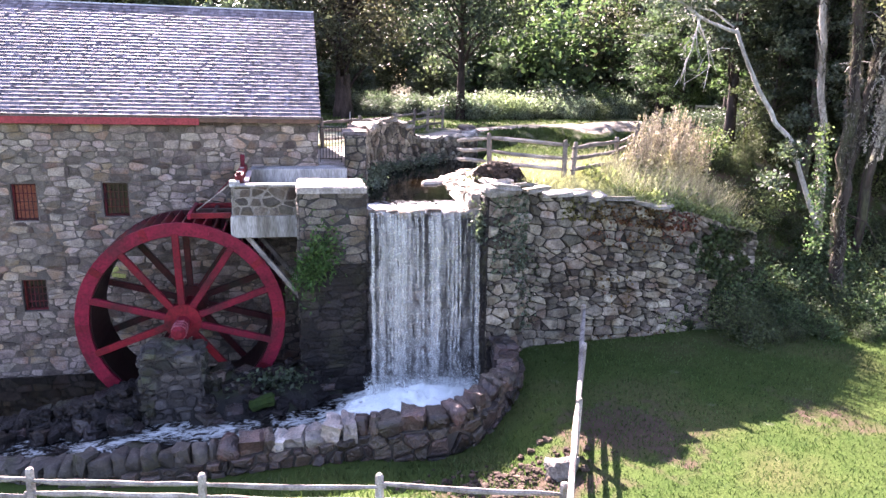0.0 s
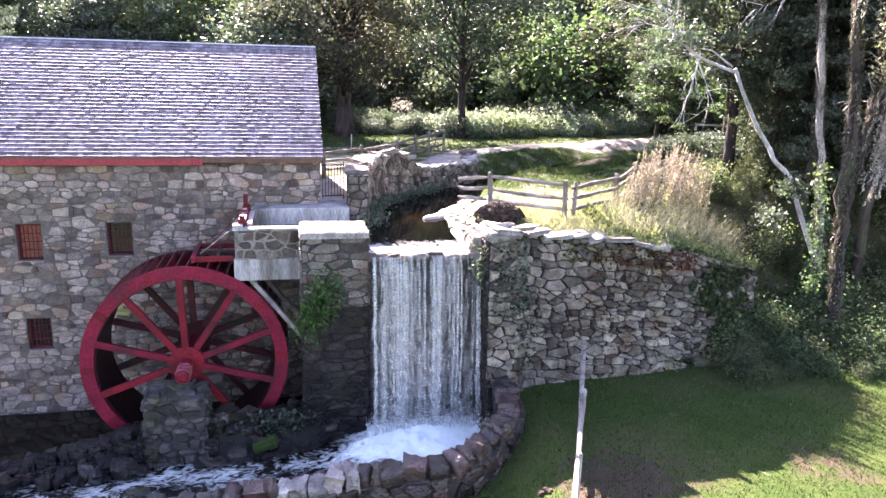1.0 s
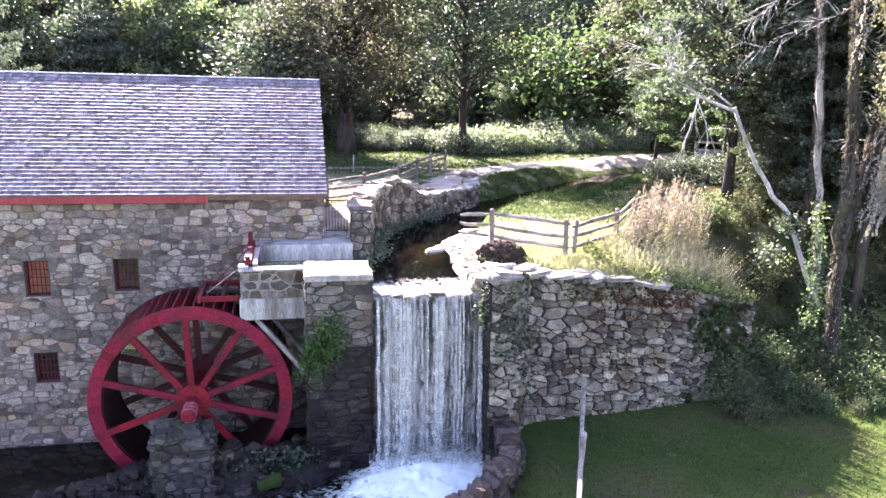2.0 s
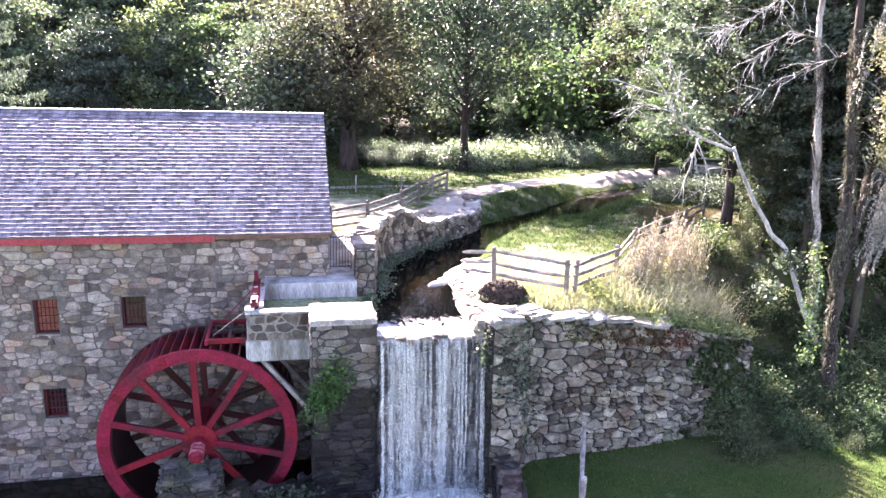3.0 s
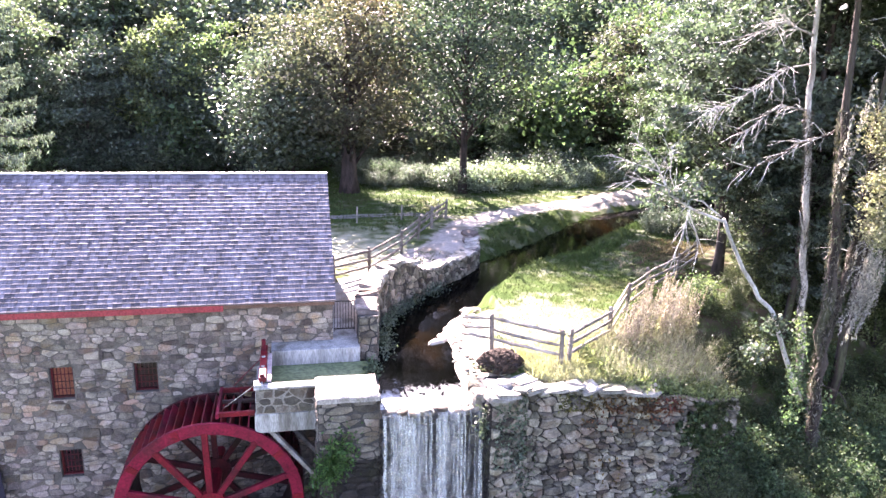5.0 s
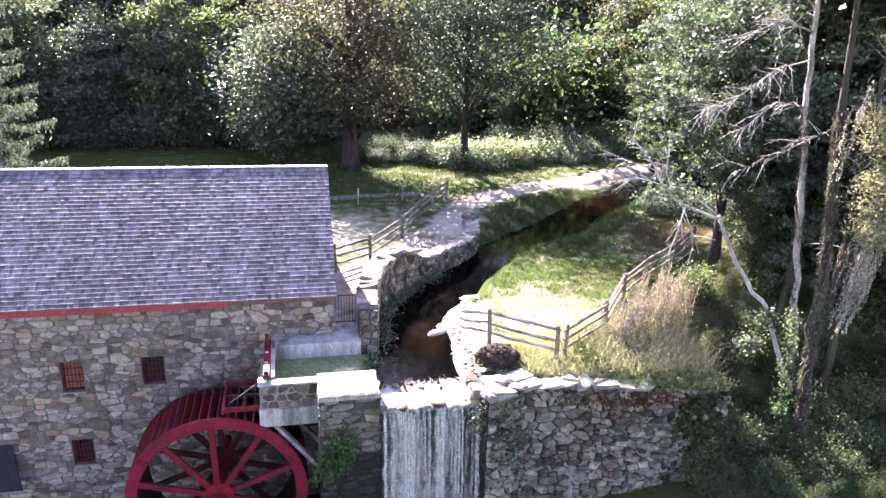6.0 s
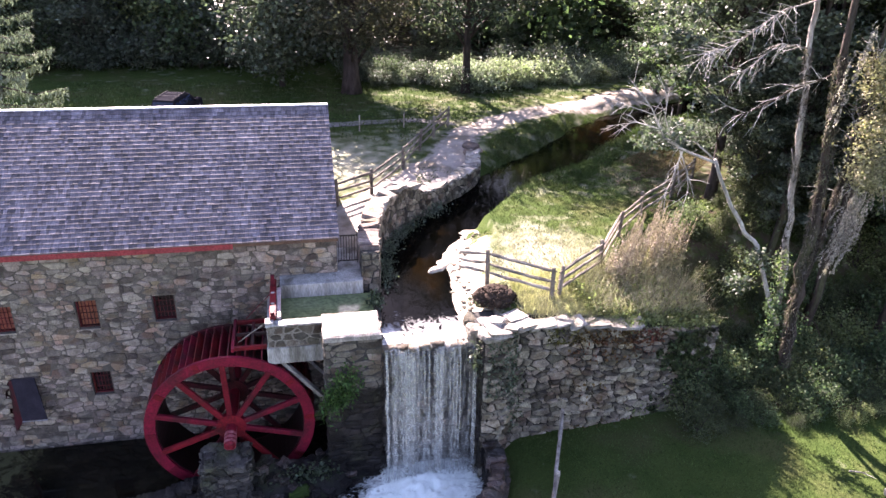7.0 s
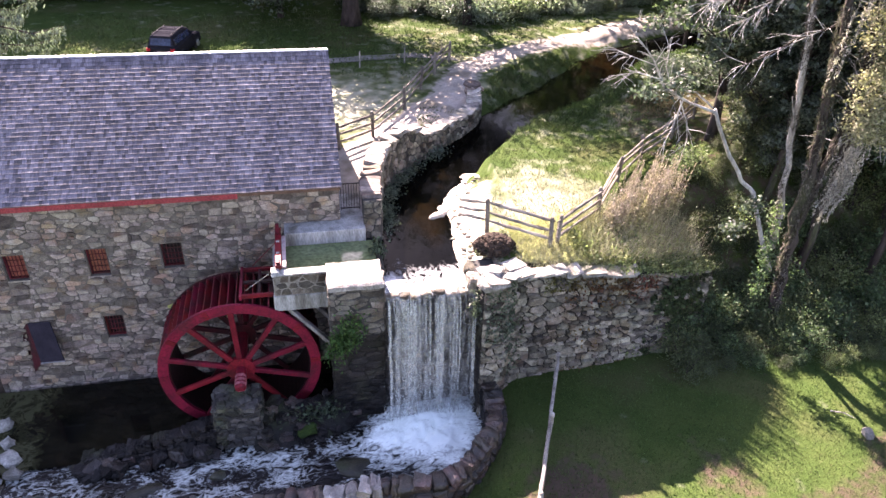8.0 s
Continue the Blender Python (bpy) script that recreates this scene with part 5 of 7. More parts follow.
iron_gate = thing("iron_gate", (2.55, 22.5, 4.8), "narrow black iron garden gate", "gate")
part("top_rail", box(2.16, 2.90, 22.48, 22.52, 5.98, 6.02), IRON, iron_gate)
part("bottom_rail", box(2.16, 2.90, 22.48, 22.52, 4.95, 4.99), IRON, iron_gate)
for k in range(8):
    x = 2.18 + k * 0.10
    part("bar", box(x - 0.012, x + 0.012, 22.488, 22.512, 4.86 if k in (0, 7) else 4.992, 6.14 if k in (0, 7) else 5.978), IRON, iron_gate)

# ---- path ----
def strip(name, line, material, label, seed):
    rng = random.Random(seed)
    at, L = curve_at(line)
    su = np.concatenate([[0], np.cumsum([math.hypot(b[0] - a[0], b[1] - a[1]) for a, b in zip(line, line[1:])])])
    su = su / su[-1] * L
    V, F = [], []
    k, nn = int(L / 0.3), 8
    for i in range(k + 1):
        u = L * i / k
        x, y, nx, ny = at(u)
        w = float(np.interp(u, su, [p[2] for p in line])) / 2
        wl, wr = w * (1 + 0.16 * bumps(u, 0, 0.7, seed)), w * (1 + 0.16 * bumps(u, 5, 0.7, seed))
        for j in range(nn + 1):
            s = -wl + (wl + wr) * j / nn
            px, py = x + nx * s, y + ny * s
            V.append((px, py, ground_z(px, py) + (0.02 if 0 < j < nn else -0.03)))
    F = [(i * (nn + 1) + j, i * (nn + 1) + j + 1, (i + 1) * (nn + 1) + j + 1, (i + 1) * (nn + 1) + j) for i in range(k) for j in range(nn)]
    return tagged(raw(name, V, F, material, smooth=True), label, "path", kind="structure")


SIDEPAVE = mat("grey_side_path", (0.20, 0.18, 0.165), (0.13, 0.125, 0.10), 1.6, 20, 0.95, 0.4, (0.09, 0.10, 0.05))
strip("path", [(2.5, 23.9, 0.8), (2.75, 25.5, 1.2), (3.7, 27.5, 2.6), (5.4, 29.5, 3.3), (7.5, 32.0, 3.0), (9.3, 35.4, 1.8), (10.8, 38.8, 1.7), (13.6, 41.2, 1.7), (18, 43.4, 1.6), (23, 46, 1.6), (30, 49, 1.6), (40, 54, 1.6)], PAVE, "pale trodden gravel path", 3)
strip("side_path", [(11.6, 40.6, 1.0), (8.0, 41.6, 1.1), (4.0, 41.2, 1.0), (-2, 40.2, 1.0), (-12, 39.5, 1.0)], SIDEPAVE, "narrow pale gravel path across the grass", 4)


# ---- split-rail fences ----
def split_rail(p, q, r, rng, parent, material=WOODGREY):
    p, q = Vector(p), Vector(q)
    pts, rad = [], []
    bow = Vector((rng.uniform(-0.03, 0.03), rng.uniform(-0.03, 0.03), rng.uniform(-0.05, 0.02)))
    for i in range(7):
        t = i / 6
        pts.append(p.lerp(q, t) + bow * math.sin(t * math.pi) + Vector((0, 0, rng.uniform(-0.012, 0.012))))
        rad.append(r * (0.55 if i in (0, 6) else rng.uniform(0.85, 1.1)))
    v, f = tube(pts, rad, 6, 0.16, rng, 1.25)
    raw("rail", v, f, material, parent)


def fence(name, posts, heights, height, label, seed, r=0.055, lean=0.05, ends=(), material=WOODGREY):
    rng = random.Random(seed)
    e = thing(name, (posts[0][0], posts[0][1], ground_z(posts[0][0], posts[0][1])), label, "fence")
    tops = []
    for x, y, *z in posts:
        z0 = z[0] if z else ground_z(x, y)
        lx, ly = rng.uniform(-lean, lean), rng.uniform(-lean, lean)
        pts = [(x + lx * t, y + ly * t, z0 - 0.25 + (height + 0.25) * t) for t in (0, 0.35, 0.7, 0.97, 1.0)]
        v, f = tube(pts, [0.085, 0.08, 0.08, 0.075, 0.05], 6, 0.12, rng)
        raw("post", v, f, material, e)
        tops.append((x, y, z0))
    for a, b in zip(tops, tops[1:]):
        for h in heights:
            d = (Vector(b) - Vector(a)).normalized() * 0.10
            split_rail(Vector(a) - d + Vector((0, 0, h + rng.uniform(-0.04, 0.04))), Vector(b) + d + Vector((0, 0, h + rng.uniform(-0.04, 0.04))), r, rng, e, material)
    for a, b in ends:
        for h in heights:
            split_rail(Vector(a) + Vector((0, 0, h)), Vector(b) + Vector((0, 0, h + rng.uniform(-0.1, 0.1))), r, rng, e, material)
    return e


fence("field_fence", [(7.45, 20.6, 4.8), (9.42, 19.1, 4.72)], (0.3, 0.68, 1.02), 1.2, "weathered three-rail split-rail fence on the bank", 1, material=RAILDARK, ends=[((7.35, 20.68, 4.8), (6.5, 21.2, 4.75))])
fence("bank_fence", [(9.72, 19.22, 4.7), (12.04, 21.03, 4.72), (13.9, 23.6), (15.9, 25.6), (18.3, 27.5), (20.7, 29.8)], (0.3, 0.66, 0.98), 1.15, "weathered split-rail fence that climbs beside tall weeds", 2, material=RAILDARK, lean=0.12)
fence("path_fence", [(2.55, 28.4), (4.2, 29.5), (6.2, 32.9), (7.5, 35.6), (8.7, 37.9), (10.0, 40.2)], (0.35, 0.72, 1.06), 1.25, "weathered split-rail fence along the gravel path", 3, material=RAILDARK, lean=0.1)
fence("lawn_fence", [(5.35, 7.7, -0.1), (6.95, 11.3, 0.0), (8.3, 14.35, 0.05), (9.55, 17.2, 0.1)], (0.35, 0.72, 1.04), 1.2, "pale sun-bleached split-rail fence across the lawn", 4, ends=())
fence("front_fence", [(5.8, 9.05, -0.5), (2.62, 9.87, -0.5), (-0.5, 10.45, -0.5), (-3.55, 11.1, -0.5), (-6.8, 11.9, -0.6)], (0.35, 0.72, 1.0), 1.2, "pale weathered split-rail fence in front of the stream", 5, r=0.042)
wire = thing("wire_fence", (4.6, 39.7, 4.8), "thin wire fence on low wooden posts", "fence")
for x, y in ((-2.0, 38.6), (1.5, 39.2), (4.6, 39.7), (7.3, 40.1), (9.6, 40.5)):
    v, f = tube([(x, y, 4.6), (x + 0.02, y, 5.7)], [0.04, 0.035], 6, 0.05, random.Random(int(x * 10)))
    raw("post", v, f, WOODGREY, wire)
for h in (5.1, 5.55):
    v, f = tube([(-2.0, 38.6, h), (1.5, 39.2, h), (4.6, 39.7, h), (7.3, 40.1, h), (9.6, 40.5, h)], [0.008] * 5, 4)
    raw("wire", v, f, IRON, wire)

bridge = thing("bridge_railing", (29.6, 45.3, 4.9), "white painted two-rail railing of a footbridge", "railing")
WHITEPAINT = mat("white_painted_wood", (0.72, 0.72, 0.7), (0.6, 0.6, 0.58), 4, 30, 0.6, 0.2)
for h in (6.15, 5.6):
    part("rail", beam((29.4, 45.45, h), (32.6, 43.0, h), 0.09, 0.14, 0.01), WHITEPAINT, bridge)
for t in (0.02, 0.5, 0.98):
    x, y = 29.4 + 3.2 * t, 45.45 - 2.45 * t
    part("post", box(x - 0.06, x + 0.06, y + 0.05, y + 0.17, ground_z(x, y) - 0.2, 6.24, 0.01), WHITEPAINT, bridge)

# soil heap, lawn boulder
heap = thing("soil_heap", (7.3, 19.2, 4.75), "small heap of dark soil and dead leaves", "soil heap")
bm = bmesh.new()
bmesh.ops.create_icosphere(bm, subdivisions=4, radius=1)
for q in bm.verts:
    c = q.co.copy()
    k = 1 + 0.2 * noise.noise(c * 2.2) + 0.12 * noise.noise(c * 6) + 0.10 * noise.noise(c * 15)
    q.co = Vector((7.35 + c.x * 0.7 * k, 19.25 + c.y * 0.5 * k, 4.70 + max(-0.2, c.z) * 0.42 * k))
part("mound", bm, DIRT, heap)
S = []
r5 = random.Random(44)
for k in range(150):
    a, q = r5.uniform(0, 6.28), math.sqrt(r5.random())
    S.append(boulder((7.35 + 0.72 * q * math.cos(a), 19.25 + 0.52 * q * math.sin(a), 4.72 + 0.44 * math.sqrt(max(0.0, 1 - q * q))), *[r5.uniform(0.07, 0.2) for i in range(3)], r5, ball=0.5, lumps=0.4))
tagged(raw("clod_mass", *join(S), DIRT, heap), kind="stuff")
rng2 = np.random.default_rng(12)
C = np.stack([7.35 + rng2.normal(0, 0.4, 500), 19.2 + rng2.normal(0, 0.28, 500), np.zeros(500)], 1)
C[:, 2] = 4.76 + 0.40 * np.exp(-((C[:, 0] - 7.35) / 0.55) ** 2 - ((C[:, 1] - 19.25) / 0.4) ** 2)
tagged(quads("dead_leaves", leaves(C, 0.08, rng2), LEAFRUST, heap), kind="stuff")
rock = thing("lawn_boulder", (19.4, 12.6, 0.0), "pale rounded boulder on the lawn", "boulder")
v, f = boulder((19.4, 12.6, 0.1), 0.34, 0.30, 0.32, random.Random(2), lumps=0.12)
raw("stone", v, f, STONE_PALE, rock, smooth=True)

S = []
r4 = random.Random(91)
for k in range(260):
    x, y = r4.gauss(5.3, 0.9), r4.gauss(11.2, 0.4)
    q = r4.choice((0.04, 0.06, 0.08, 0.12))
    S.append(boulder((x, y, ground_z(x, y) + q * 0.2), q * 1.3, q, q * 0.8, r4, ball=0.5, lumps=0.35))
v, f = join(S)
tagged(raw("soil_clods", v, f, mat("brown_clod", (0.085, 0.06, 0.045), (0.045, 0.033, 0.026), 6, 30, 0.95, 0.8, None, 0.5)), "brown clods of bare soil beside the fence", "soil", kind="stuff")
fence_rock = thing("fence_boulder", (6.5, 10.9, -0.2), "pale weathered boulder at the foot of the fence", "boulder")
v, f = boulder((6.5, 10.9, ground_z(6.5, 10.9) + 0.1), 0.62, 0.5, 0.4, random.Random(12), lumps=0.25, ball=0.4)
raw("stone", v, f, STONE_PALE, fence_rock)

STICK_A, STICK_B = (18.84, 13.87, 0.06), (19.5, 13.39, 0.06)
stick = thing("fallen_branch", (18.84, 13.87, 0.0), "thin pale fallen branch on the lawn", "branch")
v, f = tube([STICK_A, ((STICK_A[0] + STICK_B[0]) / 2, (STICK_A[1] + STICK_B[1]) / 2 + 0.05, 0.12), STICK_B], [0.03, 0.025, 0.012], 6, 0.15, random.Random(6))
raw("stem", v, f, BARKPALE, stick)
v, f = tube([((STICK_A[0] + STICK_B[0]) / 2, (STICK_A[1] + STICK_B[1]) / 2 + 0.05, 0.11), (STICK_B[0] - 0.1, STICK_B[1] + 0.25, 0.16)], [0.014, 0.006], 5, 0.1, random.Random(7))
raw("twig", v, f, BARKPALE, stick)


# ---- plants ----
def ball_points(n, rng, shell=0.55):
    d = rng.normal(size=(n, 3))
    d /= np.linalg.norm(d, axis=1)[:, None]
    return d * (shell + (1 - shell) * rng.random(n) ** 0.5)[:, None]


def broadleaf(name, h, crown_r, base, trunk_r, leaf, bark, seed, clumps=70, per=80, size=0.32, label="", lean=(0, 0), spread=1.15):
    """A tree at the origin: a bent tapering trunk with limbs, and a crown of leaf clumps with gaps."""
    rng, r2 = np.random.default_rng(seed), random.Random(seed)
    e = thing(name, (0, 0, 0), label, "tree")
    pts = [Vector((lean[0] * t + 0.18 * math.sin(3 * t + seed) * t, lean[1] * t + 0.15 * math.cos(2.2 * t + seed) * t, h * 0.93 * t - 0.3)) for t in np.linspace(0, 1, 9)]
    pieces = [tube(pts, [trunk_r * (1.35 if i == 0 else 1.0) * (1 - 0.9 * (i / 8) ** 1.1) for i in range(9)], 9, 0.07, r2)]
    mid = np.array([lean[0] * 0.6, lean[1] * 0.6, (base + h) / 2])
    B = ball_points(clumps, rng, 0.35) * np.array([crown_r, crown_r, (h - base) / 2]) + mid
    B[:, :2] *= (1 + 0.25 * rng.normal(size=(clumps, 1)))
    for k in range(0, clumps, 3):
        c = Vector(B[k])
        t = min(0.95, max(0.12, (c.z - crown_r * 0.45) / h))
        i = min(7, int(t * 8))
        p = pts[i].lerp(pts[i + 1], t * 8 - i)
        m = p.lerp(c, 0.5) + Vector((r2.uniform(-.3, .3), r2.uniform(-.3, .3), r2.uniform(0, 0.4)))
        r = trunk_r * 0.32 * (1 - t * 0.6)
        pieces.append(tube([p, m, c], [r, r * 0.6, r * 0.15], 5, 0.05, r2))
    raw("trunk", *pieces[0], bark, e, smooth=True)
    tagged(raw("limb_mass", *join(pieces[1:]), bark, e, smooth=True), kind="stuff")
    C = np.repeat(B, per, 0) + rng.normal(size=(clumps * per, 3)) * np.array([0.8, 0.8, 0.34]) * spread
    C = C[C[:, 2] > base * 0.6 + 0.3]
    quads("crown", leaves(C, size, rng, 0.35, 1.6, 0.2), leaf, e)
    return e


def shrub(name, r, h, leaf, seed, n=1500, size=0.12, label="", category="bush"):
    rng, r2 = np.random.default_rng(seed), random.Random(seed)
    e = thing(name, (0, 0, 0), label, category)
    pieces = []
    for k in range(9):
        a = r2.uniform(0, 6.28)
        q = Vector((math.cos(a) * r * r2.uniform(0.3, 0.8), math.sin(a) * r * r2.uniform(0.3, 0.8), h * r2.uniform(0.6, 0.95)))
        pieces.append(tube([(0, 0, -0.1), q * 0.5 + Vector((0, 0, 0.1)), q], [0.03, 0.02, 0.006], 5, 0.05, r2))
    v, f = join(pieces)
    raw("stem_frame", v, f, BARK, e)
    k = 26
    B = ball_points(k, rng, 0.3) * np.array([r * 0.85, r * 0.85, h * 0.46]) + np.array([0, 0, h * 0.5])
    C = np.repeat(B, n // k, 0) + rng.normal(size=(n // k * k, 3)) * np.array([r * 0.26, r * 0.26, h * 0.15])
    C = C[C[:, 2] > 0.02]
    quads("leaves", leaves(C, size, rng, 0.35, 1.6, 0.2), leaf, e)
    return e


def place(proto, x, y, s=1.0, turn=0.0, z=None, sz=None, first=[]):
    m = Matrix.Translation((x, y, ground_z(x, y) - 0.05 if z is None else z)) @ Matrix.Rotation(turn, 4, "Z") @ Matrix.Diagonal((s, s, sz or s, 1))
    if proto.name not in first:
        first.append(proto.name)
        proto.matrix_basis = m
        return proto
    return copy_thing(proto, m)


WOODS = [
    broadleaf("forest_tree", 17, 4.6, 2.0, 0.28, LEAFDARK, BARK, 101, 120, 78, 0.23, "tall dark green woodland tree", spread=1.0),
    broadleaf("forest_tree", 18, 5.0, 2.6, 0.32, LEAF, BARK, 102, 120, 78, 0.23, "tall mid-green woodland tree", spread=1.0),
    broadleaf("forest_tree", 15, 4.2, 1.4, 0.22, LEAFGREY, BARK, 103, 110, 78, 0.22, "dense grey-green woodland tree crown", spread=1.0),
    broadleaf("forest_tree", 16, 4.4, 2.4, 0.26, LEAFRUST, BARK, 104, 110, 90, 0.23, "tall woodland tree with russet leaves", spread=1.0),
    broadleaf("forest_tree", 13, 3.8, 1.2, 0.2, LEAFLIGHT, BARK, 105, 95, 90, 0.21, "young yellow-green woodland tree in sunlight", spread=0.9),
]
FARWOODS = [
    broadleaf("far_forest_tree", 17, 4.8, 2.0, 0.28, LEAFDARK, BARK, 106, 85, 70, 0.31, "dark green tree deep in the wood"),
    broadleaf("far_forest_tree", 18, 5.0, 2.6, 0.32, LEAF, BARK, 107, 85, 70, 0.31, "mid-green tree deep in the wood"),
    broadleaf("far_forest_tree", 15, 4.4, 1.4, 0.22, LEAFGREY, BARK, 108, 80, 70, 0.30, "grey-green tree deep in the wood"),
]
rng = random.Random(37)
for row, y in enumerate((53.5, 58.5, 64.5, 72, 81, 91)):
    x = -27 + rng.uniform(0, 3)
    while x < (42 if row < 2 else 64):
        k = rng.choices((0, 1, 2, 3, 4), (2, 3, 9, 3, 1) if x < 4 else (3, 4, 6, 2, 1))[0]
        yy = y + rng.uniform(-1.8, 1.8) + (4 if -20 < x < 4 and row == 0 else 0)
        low = 3 < x < 29
        if low and (row == 0 or (row == 1 and rng.random() < 0.5)):
            x += 4
            continue
        size = (0.4, 0.36, 0.5, 0.8, 1.1, 1.3)[row] if low else (0.66 if -6 < x < 4 else 0.8, 0.82, 0.95, 1.1, 1.35, 1.45)[row]
        if not (row == 0 and (2 < x < 7.5 or 11.5 < x < 15)):
            proto = WOODS[k] if row < 2 else FARWOODS[k % 3]
            tagged(place(proto, x, yy, size * rng.uniform(0.9, 1.12), rng.uniform(0, 6.28)), group="forest trees behind the field")
        x += rng.uniform(4.2, 6.6) * (0.75 if low and row == 0 else 1)
oak = broadleaf("oak_tree", 14, 5.3, 3.4, 0.62, LEAFRUST, BARK, 110, 150, 130, 0.16, "large old oak with a thick reddish trunk")
place(oak, 4.9, 48.6)
low_oak = broadleaf("low_branched_tree", 9.5, 3.6, 0.8, 0.2, LEAFGREY, BARK, 112, 110, 120, 0.19, "spreading tree whose grey-green boughs hang low")
place(low_oak, 0.2, 50.5)
maple = broadleaf("maple_tree", 17, 5.4, 4.0, 0.30, LEAFSHADE, BARK, 111, 160, 140, 0.16, "slender dark-trunked maple beside the path")
place(maple, 12.95, 48.0)

BUSHES = [
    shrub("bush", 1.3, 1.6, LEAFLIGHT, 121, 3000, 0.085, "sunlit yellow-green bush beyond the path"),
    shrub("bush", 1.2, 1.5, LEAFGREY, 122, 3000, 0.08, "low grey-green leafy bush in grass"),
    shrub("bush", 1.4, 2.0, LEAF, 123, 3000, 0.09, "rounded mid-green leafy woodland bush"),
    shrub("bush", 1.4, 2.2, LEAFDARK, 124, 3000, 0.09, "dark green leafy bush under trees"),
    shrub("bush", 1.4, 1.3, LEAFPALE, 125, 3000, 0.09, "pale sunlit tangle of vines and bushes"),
]
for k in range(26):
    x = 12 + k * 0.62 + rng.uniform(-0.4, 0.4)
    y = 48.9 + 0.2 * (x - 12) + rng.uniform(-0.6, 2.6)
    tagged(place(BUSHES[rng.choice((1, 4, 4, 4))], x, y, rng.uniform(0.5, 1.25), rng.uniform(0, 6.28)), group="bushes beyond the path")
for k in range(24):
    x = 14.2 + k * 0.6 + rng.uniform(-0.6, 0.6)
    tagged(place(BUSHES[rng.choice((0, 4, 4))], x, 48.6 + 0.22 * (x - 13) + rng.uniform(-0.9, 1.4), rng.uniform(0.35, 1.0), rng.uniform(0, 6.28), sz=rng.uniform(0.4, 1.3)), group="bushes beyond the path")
for k in range(16):
    x = 5.5 + k * 0.42
    tagged(place(BUSHES[rng.choice((1, 4, 3))], x, 51.2 + rng.uniform(-0.8, 1.2), rng.uniform(0.5, 0.9), rng.uniform(0, 6.28)), group="bushes beyond the path")
for k in range(46):
    x = -25 + k * 1.5 + rng.uniform(-0.6, 0.6)
    tagged(place(BUSHES[rng.choice((2, 1, 3, 1, 1))], x, 53.0 + rng.uniform(-0.8, 3.5) + (3.5 if x < 4 else 1.5), rng.uniform(0.9, 1.9) * (1 if x < 3 or x > 30 else 0.55), rng.uniform(0, 6.28)), group="forest undergrowth")

for k in range(26):
    x = -24 + k * 2.5 + rng.uniform(-0.6, 0.6)
    tagged(place(BUSHES[rng.choice((2, 3, 3))], x, 60 + rng.uniform(-1, 16), rng.uniform(1.8, 2.8), rng.uniform(0, 6.28)), group="forest undergrowth")

# spruce behind the mill
spruce = thing("spruce_tree", (-13.6, 36.5, 4.6), "tall spruce with drooping pale green branches", "tree")
r2, rg = random.Random(41), np.random.default_rng(41)
v, f = tube([(-13.6, 36.5, 4.3 + 2 * i) for i in range(10)], [0.32 * (1 - i / 10.5) for i in range(10)], 8, 0.05, r2)
pieces, Cs = [(v, f)], []
for k in range(80):
    z = 6.0 + 16 * (k / 80)
    L = 4.4 * (1 - (z - 5) / 20) * r2.uniform(0.75, 1.1)
    a = k * 2.4
    d = Vector((math.cos(a), math.sin(a), 0))
    p = Vector((-13.6, 36.5, z))
    q = p + d * L * 0.6 + Vector((0, 0, -0.12 * L))
    e = p + d * L + Vector((0, 0, -0.02 * L))
    pieces.append(tube([p, q, e], [0.05, 0.035, 0.012], 4, 0, r2))
    for i in range(460):
        t = r2.uniform(0.15, 1.02)
        c = (p.lerp(q, t / 0.6) if t < 0.6 else q.lerp(e, (t - 0.6) / 0.4))
        side = d.cross(Vector((0, 0, 1))) * r2.gauss(0, 0.075 * L * (1.1 - t) + 0.03)
        Cs.append(c + side + Vector((0, 0, -abs(r2.gauss(0, 0.2)) * (0.3 + abs(math.sin(t * 17 + k))))))
v, f = join(pieces)
raw("trunk", v, f, BARK, spruce)
quads("crown", leaves(np.array([tuple(c) for c in Cs]), 0.05, rg, 0.0, 4.5, 2.2), SPRUCE, spruce)

# ---- woods on the right bank ----
NEAR = [
    broadleaf("bank_tree", 14, 3.6, 1.6, 0.2, LEAFGREY, BARK, 131, 120, 215, 0.14, "tree with dense grey-green leaves on the bank", spread=0.42),
    broadleaf("bank_tree", 13, 3.2, 2.0, 0.18, LEAF, BARK, 132, 100, 170, 0.15, "leafy green tree on the bank", spread=0.45),
    broadleaf("bank_tree", 15, 3.6, 2.5, 0.22, LEAFSHADE, BARK, 133, 110, 140, 0.15, "dark green tree on the bank", spread=0.6),
    broadleaf("bank_tree", 15, 4.0, 3.6, 0.24, LEAFGREY, BARK, 134, 130, 210, 0.13, "tree with grey-green leaves that overhang the field", spread=0.45),
]
